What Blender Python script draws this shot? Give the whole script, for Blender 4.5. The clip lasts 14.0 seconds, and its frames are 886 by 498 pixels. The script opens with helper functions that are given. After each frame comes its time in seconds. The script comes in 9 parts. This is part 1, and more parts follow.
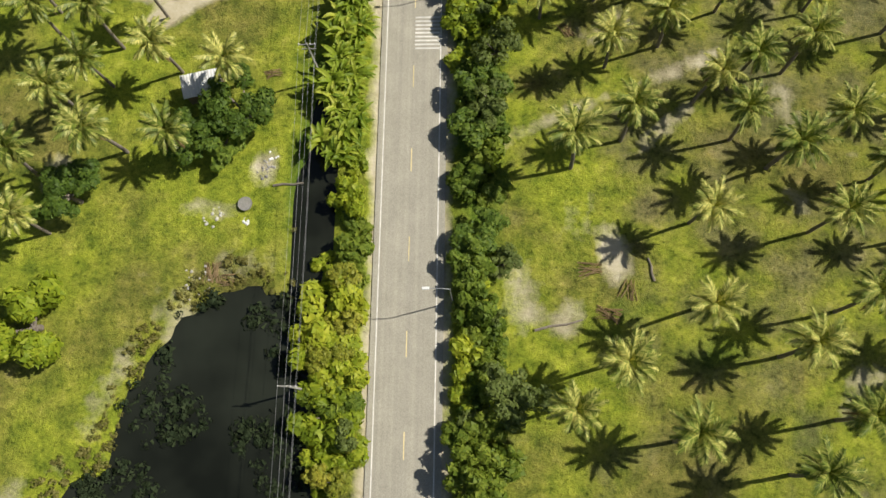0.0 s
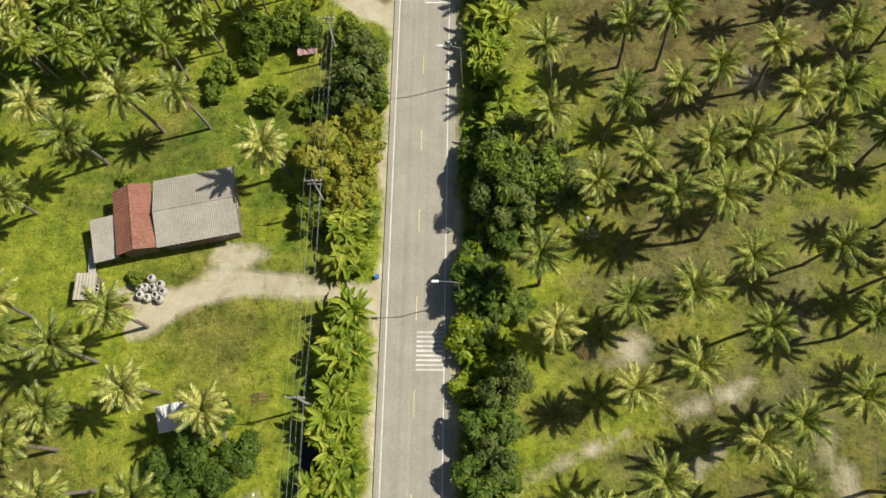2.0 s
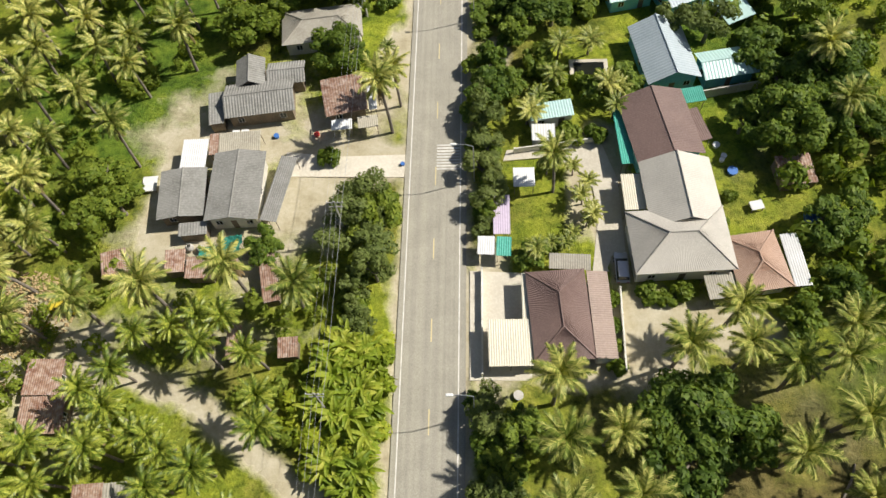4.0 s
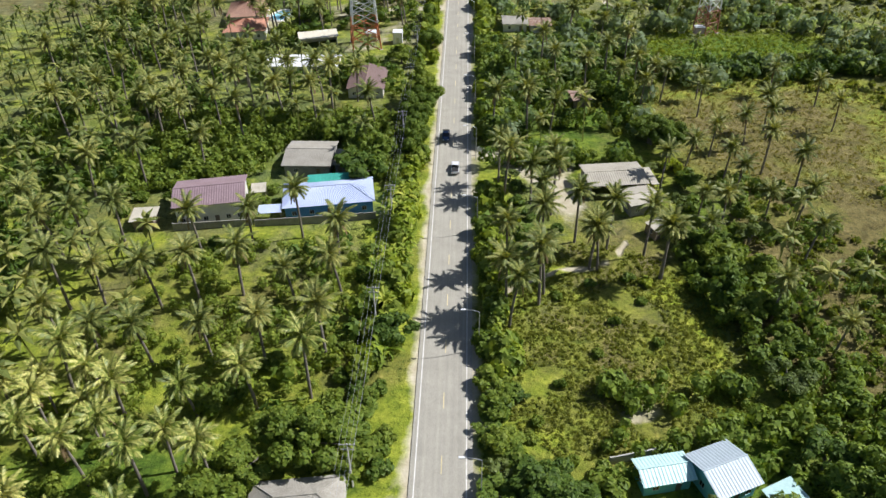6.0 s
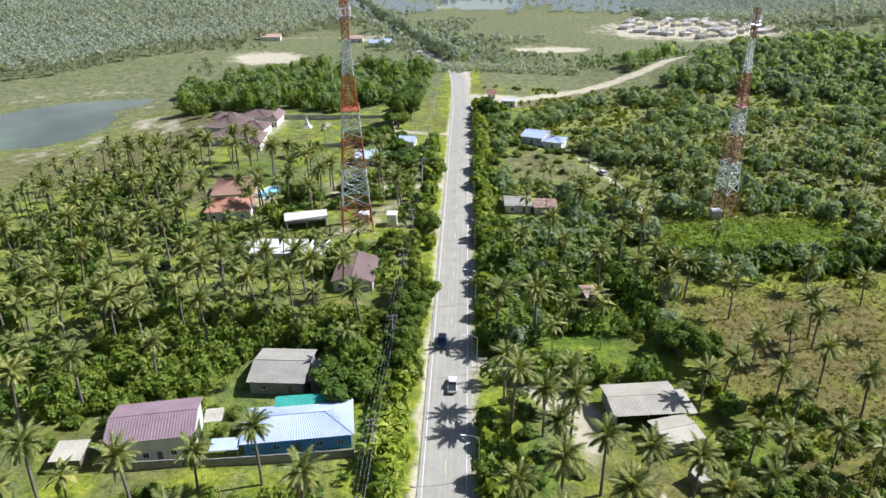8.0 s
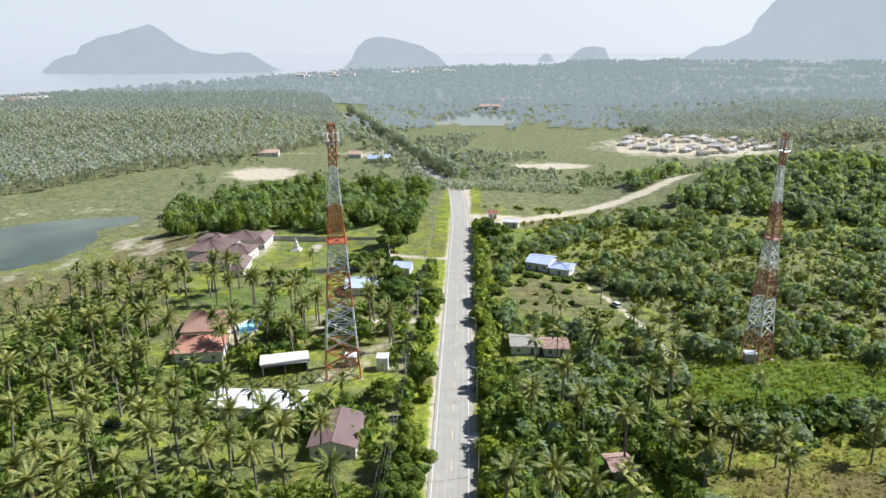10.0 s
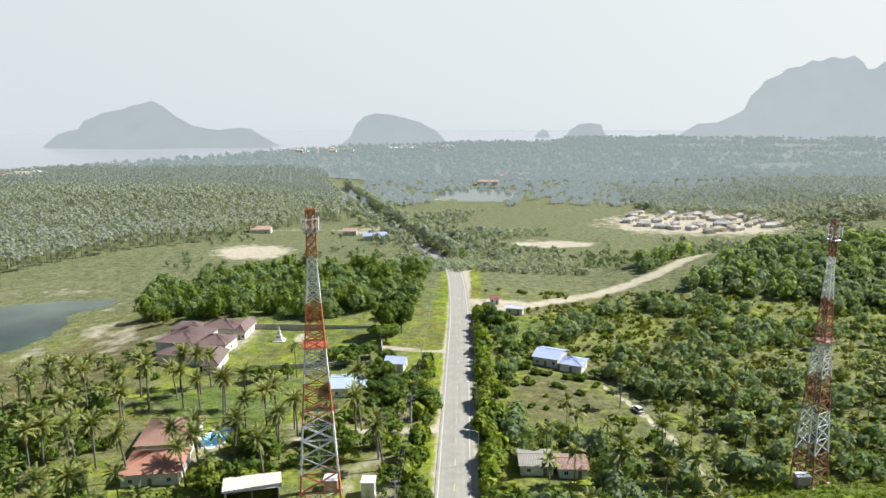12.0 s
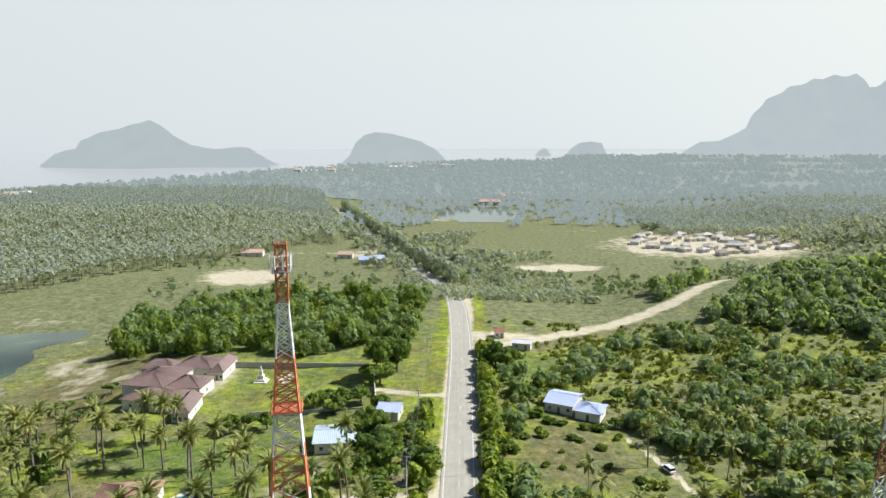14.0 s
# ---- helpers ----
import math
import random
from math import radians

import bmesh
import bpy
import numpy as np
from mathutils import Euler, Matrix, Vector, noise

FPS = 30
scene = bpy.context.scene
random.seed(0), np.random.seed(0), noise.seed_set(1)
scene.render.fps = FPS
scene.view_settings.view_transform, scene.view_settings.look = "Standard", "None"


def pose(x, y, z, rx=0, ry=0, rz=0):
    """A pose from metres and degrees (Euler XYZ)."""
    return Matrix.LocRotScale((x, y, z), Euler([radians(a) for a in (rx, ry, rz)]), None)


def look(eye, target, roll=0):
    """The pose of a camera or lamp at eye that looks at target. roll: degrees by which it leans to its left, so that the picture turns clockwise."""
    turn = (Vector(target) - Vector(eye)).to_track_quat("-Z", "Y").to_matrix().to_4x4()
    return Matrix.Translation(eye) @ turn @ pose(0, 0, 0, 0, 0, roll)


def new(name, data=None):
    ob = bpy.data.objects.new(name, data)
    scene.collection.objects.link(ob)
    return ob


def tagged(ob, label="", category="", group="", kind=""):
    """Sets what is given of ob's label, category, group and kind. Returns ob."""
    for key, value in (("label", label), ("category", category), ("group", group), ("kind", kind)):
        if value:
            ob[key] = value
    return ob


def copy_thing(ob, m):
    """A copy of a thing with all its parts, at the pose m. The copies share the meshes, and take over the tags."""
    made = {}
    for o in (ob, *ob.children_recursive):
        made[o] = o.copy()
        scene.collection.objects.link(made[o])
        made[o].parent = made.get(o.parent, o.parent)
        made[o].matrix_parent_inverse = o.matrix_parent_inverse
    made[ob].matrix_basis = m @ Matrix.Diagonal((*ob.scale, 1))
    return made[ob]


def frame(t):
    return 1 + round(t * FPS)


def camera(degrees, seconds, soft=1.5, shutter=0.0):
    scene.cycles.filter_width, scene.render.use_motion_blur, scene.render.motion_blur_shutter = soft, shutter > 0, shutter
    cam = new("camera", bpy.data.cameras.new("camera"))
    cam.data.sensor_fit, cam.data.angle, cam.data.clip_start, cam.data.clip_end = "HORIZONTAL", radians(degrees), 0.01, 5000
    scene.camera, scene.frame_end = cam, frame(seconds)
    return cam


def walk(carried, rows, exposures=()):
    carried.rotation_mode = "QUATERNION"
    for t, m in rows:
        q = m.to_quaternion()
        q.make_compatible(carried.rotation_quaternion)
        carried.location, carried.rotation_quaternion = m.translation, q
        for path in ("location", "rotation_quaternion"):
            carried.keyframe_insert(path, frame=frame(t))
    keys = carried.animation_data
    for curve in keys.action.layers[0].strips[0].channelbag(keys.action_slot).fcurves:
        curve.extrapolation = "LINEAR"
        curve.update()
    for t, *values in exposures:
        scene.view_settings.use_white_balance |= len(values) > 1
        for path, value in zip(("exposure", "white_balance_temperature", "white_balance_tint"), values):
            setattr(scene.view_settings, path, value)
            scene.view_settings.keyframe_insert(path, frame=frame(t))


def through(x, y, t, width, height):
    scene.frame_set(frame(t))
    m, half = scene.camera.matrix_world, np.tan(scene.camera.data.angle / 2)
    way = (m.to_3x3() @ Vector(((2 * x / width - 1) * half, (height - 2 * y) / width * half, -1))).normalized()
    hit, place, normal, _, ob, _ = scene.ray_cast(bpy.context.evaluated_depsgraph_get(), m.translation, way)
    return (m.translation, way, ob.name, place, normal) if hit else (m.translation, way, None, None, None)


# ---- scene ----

# ---- camera and its way: a drone that flies along the road and lifts its view ----
cam = camera(64.2, 14.0)
PATH = [
    (0, 9.10, 0.00, 86.00, 14.10, 3.00, 0.80),
    (0.5, 9.02, 7.36, 86.21, 15.30, 3.10, 0.80),
    (1, 8.90, 14.92, 86.62, 16.50, 3.00, 0.80),
    (1.5, 8.74, 24.05, 86.93, 17.80, 3.10, 0.80),
    (2, 8.56, 35.60, 86.93, 18.90, 3.20, 0.90),
    (2.5, 8.14, 48.68, 86.93, 20.00, 3.10, 0.90),
    (3, 7.66, 63.43, 86.82, 21.70, 3.10, 0.90),
    (3.5, 7.08, 80.05, 86.62, 23.70, 3.10, 1.00),
    (4, 6.81, 96.22, 86.10, 27.50, 3.10, 1.10),
    (4.2, 6.80, 101.72, 85.90, 29.84, 3.10, 1.15),
    (6.3, 2.99, 131.20, 85.80, 55.45, 0.60, 1.70),
    (6.5, 3.07, 134.65, 85.80, 56.80, 0.60, 1.70),
    (7, 3.18, 142.71, 85.70, 59.90, 0.50, 1.80),
    (7.5, 3.26, 149.12, 85.60, 62.30, 0.40, 1.80),
    (8, 3.23, 155.62, 85.39, 64.60, 0.40, 1.90),
    (8.5, 3.09, 162.13, 85.39, 66.90, 0.30, 1.80),
    (9, 3.06, 168.63, 85.29, 69.10, 0.30, 1.90),
    (11.5, 2.30, 200.72, 84.77, 78.00, 0.10, 1.90),
    (12, 2.16, 207.32, 84.46, 79.10, 0.10, 1.80),
    (12.5, 2.02, 213.93, 84.15, 80.10, 0.10, 1.80),
    (13, 1.88, 220.63, 83.84, 80.50, 0.10, 1.80),
    (13.5, 1.63, 227.34, 83.64, 80.60, 0.20, 1.80),
    (14, 1.39, 233.94, 83.53, 80.60, 0.20, 1.80),
]
# the picture brightens and cools a little as the view lifts towards the hazy sea
EXPOSURES = [(0.0, 0.13, 6500, 11), (3.0, 0.15, 6500, 11), (4.2, 0.25, 6350, 13), (6.3, 0.38, 5660, 16), (9, 0.6, 5430, 18), (11.5, 0.53, 5700, 15), (14.0, 0.53, 5750, 14)]
walk(cam, [(t, pose(*r)) for t, *r in PATH], EXPOSURES)

# ---- daylight: hazy sky and one warm sun, east and a little north ----
SUN_EL, SUN_AZ = 47.0, 15.0          # height above the horizon; angle from +x towards +y
world = bpy.data.worlds.new("world")
scene.world = world
world.use_nodes = True
wn = world.node_tree
sky = wn.nodes.new("ShaderNodeTexSky")
sky.sky_type, sky.sun_disc = "NISHITA", False
sky.sun_elevation, sky.sun_rotation = radians(SUN_EL), radians(90 - SUN_AZ)
sky.air_density, sky.dust_density, sky.ozone_density = 1.3, 1.6, 1.0
wn.nodes["Background"].inputs["Strength"].default_value = 0.045
wn.links.new(sky.outputs["Color"], wn.nodes["Background"].inputs["Color"])
sun = new("sun", bpy.data.lights.new("sun", "SUN"))
sun.data.energy, sun.data.angle, sun.data.color = 4.9, radians(0.6), (1.0, 0.95, 0.84)
toward = Vector((math.cos(radians(SUN_EL)) * math.cos(radians(SUN_AZ)), math.cos(radians(SUN_EL)) * math.sin(radians(SUN_AZ)), math.sin(radians(SUN_EL))))
sun.matrix_world = look(toward * 200, (0, 0, 0))

# ---- materials ----
def nodes_of(name):
    m = bpy.data.materials.new(name)
    m.use_nodes = True
    nt = m.node_tree
    b = nt.nodes["Principled BSDF"]
    return m, nt, b


def add(nt, kind, **values):
    n = nt.nodes.new(kind)
    for k, v in values.items():
        n.inputs[k.replace("_", " ")].default_value = v
    return n


def noise_at(nt, scale, detail=4.0, rough=0.55, world_space=True):
    n = add(nt, "ShaderNodeTexNoise", Scale=scale, Detail=detail, Roughness=rough)
    if world_space:
        geo = nt.nodes.new("ShaderNodeNewGeometry")
        nt.links.new(geo.outputs["Position"], n.inputs["Vector"])
    else:
        tc = nt.nodes.new("ShaderNodeTexCoord")
        nt.links.new(tc.outputs["Object"], n.inputs["Vector"])
    return n


def ramp(nt, src, stops):
    r = nt.nodes.new("ShaderNodeValToRGB")
    while len(r.color_ramp.elements) < len(stops):
        r.color_ramp.elements.new(0.5)
    for e, (p, c) in zip(r.color_ramp.elements, stops):
        e.position, e.color = p, (*c, 1) if len(c) == 3 else c
    nt.links.new(src, r.inputs["Fac"])
    return r


def mix(nt, fac, a, b, how="MIX"):
    n = nt.nodes.new("ShaderNodeMix")
    n.data_type, n.blend_type = "RGBA", how
    for sock, v in ((n.inputs[0], fac), (n.inputs[6], a), (n.inputs[7], b)):
        if isinstance(v, bpy.types.NodeSocket):
            nt.links.new(v, sock)
        elif isinstance(v, tuple):
            sock.default_value = (*v, 1)
        else:
            sock.default_value = v
    return n.outputs[2]


def calc(nt, op, a, b=0.0, clamp=False):
    n = nt.nodes.new("ShaderNodeMath")
    n.operation, n.use_clamp = op, clamp
    for sock, v in ((n.inputs[0], a), (n.inputs[1], b)):
        if isinstance(v, bpy.types.NodeSocket):
            nt.links.new(v, sock)
        else:
            sock.default_value = v
    return n.outputs[0]


def bump(nt, b, height, strength, distance):
    n = add(nt, "ShaderNodeBump", Strength=strength, Distance=distance)
    nt.links.new(height, n.inputs["Height"])
    nt.links.new(n.outputs["Normal"], b.inputs["Normal"])


def worn(name, base, dark, light, scale=0.6, fine=8.0, rough=0.8, metal=0.0, relief=0.02, vary=0.12, stain=0.6):
    """A weathered surface: broad stains, fine grain, a shade of its own for each object."""
    m, nt, b = nodes_of(name)
    big, small = noise_at(nt, scale, 5.0), noise_at(nt, fine, 3.0)
    c = mix(nt, ramp(nt, big.outputs["Fac"], [(0.38, (0, 0, 0)), (0.68, (1, 1, 1))]).outputs["Color"], base, dark)
    c = mix(nt, stain, base, c)
    c = mix(nt, ramp(nt, small.outputs["Fac"], [(0.45, (0, 0, 0)), (0.75, (0.7, 0.7, 0.7))]).outputs["Color"], c, light)
    info = nt.nodes.new("ShaderNodeObjectInfo")
    hsv = nt.nodes.new("ShaderNodeHueSaturation")
    nt.links.new(calc(nt, "ADD", calc(nt, "MULTIPLY", info.outputs["Random"], 2 * vary), 1 - vary), hsv.inputs["Value"])
    nt.links.new(c, hsv.inputs["Color"])
    nt.links.new(hsv.outputs["Color"], b.inputs["Base Color"])
    b.inputs["Roughness"].default_value, b.inputs["Metallic"].default_value = rough, metal
    b.inputs["Specular IOR Level"].default_value = 0.3
    bump(nt, b, small.outputs["Fac"], 0.5, relief)
    return m


def leafy(name, deep, mid, tip, rough=0.6, through=0.28, spread=0.5, island=0.6, gloss=0.2):
    """Leaves: each leaf and each plant has a shade of its own; light passes through in part."""
    m, nt, b = nodes_of(name)
    geo, info = nt.nodes.new("ShaderNodeNewGeometry"), nt.nodes.new("ShaderNodeObjectInfo")
    broad = noise_at(nt, 0.35, 2.0)
    f = calc(nt, "ADD", calc(nt, "MULTIPLY", geo.outputs["Random Per Island"], island), calc(nt, "MULTIPLY", info.outputs["Random"], spread))
    f = calc(nt, "ADD", calc(nt, "MULTIPLY", f, 0.6), calc(nt, "MULTIPLY", broad.outputs["Fac"], 0.4), True)
    c = ramp(nt, f, [(0.08, deep), (0.45, mid), (0.95, tip)]).outputs["Color"]
    nt.links.new(c, b.inputs["Base Color"])
    b.inputs["Roughness"].default_value = rough
    b.inputs["Specular IOR Level"].default_value = gloss
    tr = nt.nodes.new("ShaderNodeBsdfTranslucent")
    nt.links.new(mix(nt, 1.0, c, (1.25, 1.2, 0.45), "MULTIPLY"), tr.inputs["Color"])
    ms = nt.nodes.new("ShaderNodeMixShader")
    ms.inputs[0].default_value = through
    nt.links.new(b.outputs[0], ms.inputs[1])
    nt.links.new(tr.outputs[0], ms.inputs[2])
    nt.links.new(ms.outputs[0], nt.nodes["Material Output"].inputs["Surface"])
    return m


def ground_material():
    """Grass, short and dry, lush, bare sand or dead brown growth, by the plan's cover weights with ragged edges."""
    m, nt, b = nodes_of("ground_cover")
    at = nt.nodes.new("ShaderNodeAttribute")
    at.attribute_name = "cover"
    sep = nt.nodes.new("ShaderNodeSeparateColor")
    nt.links.new(at.outputs["Color"], sep.inputs["Color"])
    n1, n2, n3, n4 = noise_at(nt, 0.045, 5.0), noise_at(nt, 0.3, 7.0, 0.7), noise_at(nt, 2.2, 6.0, 0.75), noise_at(nt, 0.12, 6.0, 0.62)
    n5 = noise_at(nt, 0.9, 5.0, 0.7)

    def tones(src, *cols):
        return ramp(nt, src, [(0.3 + 0.42 * i / (len(cols) - 1), c) for i, c in enumerate(cols)]).outputs["Color"]
    grass = tones(n2.outputs["Fac"], (0.085, 0.13, 0.014), (0.2, 0.25, 0.024), (0.305, 0.34, 0.036), (0.42, 0.415, 0.075))
    olive = tones(n2.outputs["Fac"], (0.06, 0.075, 0.018), (0.145, 0.15, 0.032), (0.225, 0.21, 0.052), (0.33, 0.285, 0.105))
    c = mix(nt, ramp(nt, n1.outputs["Fac"], [(0.46, (0, 0, 0)), (0.64, (1, 1, 1))]).outputs["Color"], grass, olive)
    lush = tones(n2.outputs["Fac"], (0.035, 0.065, 0.01), (0.085, 0.145, 0.017), (0.15, 0.215, 0.025), (0.235, 0.27, 0.04))
    dry = tones(n2.outputs["Fac"], (0.064, 0.056, 0.02), (0.138, 0.116, 0.04), (0.2, 0.167, 0.062), (0.29, 0.235, 0.108))
    sand = tones(n2.outputs["Fac"], (0.36, 0.31, 0.2), (0.46, 0.405, 0.275), (0.52, 0.47, 0.34), (0.58, 0.53, 0.4))

    def mask(weight, src, soft=0.16):
        s = calc(nt, "ADD", weight, calc(nt, "MULTIPLY", calc(nt, "SUBTRACT", src, 0.5), 1.3))
        return ramp(nt, s, [(0.5 - soft, (0, 0, 0)), (0.5 + soft, (1, 1, 1))]).outputs["Color"]
    c = mix(nt, mask(sep.outputs["Green"], n4.outputs["Fac"]), c, lush)
    c = mix(nt, mask(sep.outputs["Blue"], n4.outputs["Fac"], 0.22), c, dry)
    # greyish tone for real marsh, and for haze painted on the far ground
    marsh_and_haze = tones(n2.outputs["Fac"], (0.075, 0.085, 0.04), (0.14, 0.155, 0.07), (0.21, 0.215, 0.105), (0.29, 0.275, 0.155))
    c = mix(nt, mask(at.outputs["Alpha"], n4.outputs["Fac"], 0.25), c, marsh_and_haze)
    tuft = ramp(nt, n5.outputs["Fac"], [(0.34, (0.32, 0.38, 0.3)), (0.45, (0.95, 0.97, 0.92)), (0.55, (1.05, 1.05, 1.02)), (0.7, (1.42, 1.36, 1.22))]).outputs["Color"]
    c = mix(nt, 0.8, c, mix(nt, 1.0, c, tuft, "MULTIPLY"))
    c = mix(nt, 0.8, c, mix(nt, 1.0, c, ramp(nt, n3.outputs["Fac"], [(0.3, (0.5, 0.52, 0.45)), (0.5, (1, 1, 1)), (0.75, (1.35, 1.32, 1.2))]).outputs["Color"], "MULTIPLY"))
    sand = mix(nt, 0.35, sand, mix(nt, 1.0, sand, ramp(nt, n3.outputs["Fac"], [(0.35, (0.75, 0.74, 0.7)), (0.65, (1.12, 1.12, 1.1))]).outputs["Color"], "MULTIPLY"))
    bare = mask(sep.outputs["Red"], n4.outputs["Fac"], 0.16)
    c = mix(nt, bare, c, sand)
    nt.links.new(c, b.inputs["Base Color"])
    b.inputs["Roughness"].default_value = 0.95
    b.inputs["Specular IOR Level"].default_value = 0.15
    bump(nt, b, calc(nt, "MULTIPLY", calc(nt, "ADD", n3.outputs["Fac"], n2.outputs["Fac"]), calc(nt, "SUBTRACT", 1.0, calc(nt, "MULTIPLY", bare, 0.9))), 0.9, 0.35)
    return m


def asphalt_material():
    m, nt, b = nodes_of("asphalt")
    n1, n2 = noise_at(nt, 0.3, 5.0), noise_at(nt, 9.0, 3.0)
    geo = nt.nodes.new("ShaderNodeNewGeometry")
    mp = add(nt, "ShaderNodeMapping", Scale=(1.6, 0.012, 1.0))
    nt.links.new(geo.outputs["Position"], mp.inputs["Vector"])
    streak = add(nt, "ShaderNodeTexNoise", Scale=1.0, Detail=3.0)
    nt.links.new(mp.outputs["Vector"], streak.inputs["Vector"])
    c = ramp(nt, n1.outputs["Fac"], [(0.3, (0.345, 0.325, 0.265)), (0.7, (0.41, 0.385, 0.315))]).outputs["Color"]
    c = mix(nt, 0.35, c, mix(nt, 1.0, c, ramp(nt, streak.outputs["Fac"], [(0.35, (0.72, 0.72, 0.73)), (0.65, (1.15, 1.14, 1.1))]).outputs["Color"], "MULTIPLY"))
    c = mix(nt, 0.4, c, mix(nt, 1.0, c, ramp(nt, n2.outputs["Fac"], [(0.35, (0.6, 0.6, 0.6)), (0.65, (1.3, 1.3, 1.3))]).outputs["Color"], "MULTIPLY"))
    nt.links.new(c, b.inputs["Base Color"])
    b.inputs["Roughness"].default_value = 0.92
    b.inputs["Specular IOR Level"].default_value = 0.12
    bump(nt, b, n2.outputs["Fac"], 0.4, 0.01)
    return m


def water_material(name, tint, rough=0.04, patch=0.06):
    m, nt, b = nodes_of(name)
    n = noise_at(nt, 0.8, 3.0)
    c = ramp(nt, noise_at(nt, patch, 4.0).outputs["Fac"], [(0.38, tuple(v * 0.7 for v in tint)), (0.62, tuple(v * 1.9 for v in tint))]).outputs["Color"]
    nt.links.new(c, b.inputs["Base Color"])
    b.inputs["Roughness"].default_value = rough
    b.inputs["IOR"].default_value = 1.33
    bump(nt, b, n.outputs["Fac"], 0.15, 0.03)
    return m


def plain(name, colour, rough=0.5, metal=0.0):
    m, nt, b = nodes_of(name)
    n = noise_at(nt, 2.5, 4.0)
    c = mix(nt, 0.35, colour, mix(nt, 1.0, colour, ramp(nt, n.outputs["Fac"], [(0.3, (0.7, 0.7, 0.7)), (0.7, (1.1, 1.1, 1.1))]).outputs["Color"], "MULTIPLY"))
    nt.links.new(c, b.inputs["Base Color"])
    b.inputs["Roughness"].default_value, b.inputs["Metallic"].default_value = rough, metal
    return m


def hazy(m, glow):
    """Adds an emission that stands in for the haze before distant things."""
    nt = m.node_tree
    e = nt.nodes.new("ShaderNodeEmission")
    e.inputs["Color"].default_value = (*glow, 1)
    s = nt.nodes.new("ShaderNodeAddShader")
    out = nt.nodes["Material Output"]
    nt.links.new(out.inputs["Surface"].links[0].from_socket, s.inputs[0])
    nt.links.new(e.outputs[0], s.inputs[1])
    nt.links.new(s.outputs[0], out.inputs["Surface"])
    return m


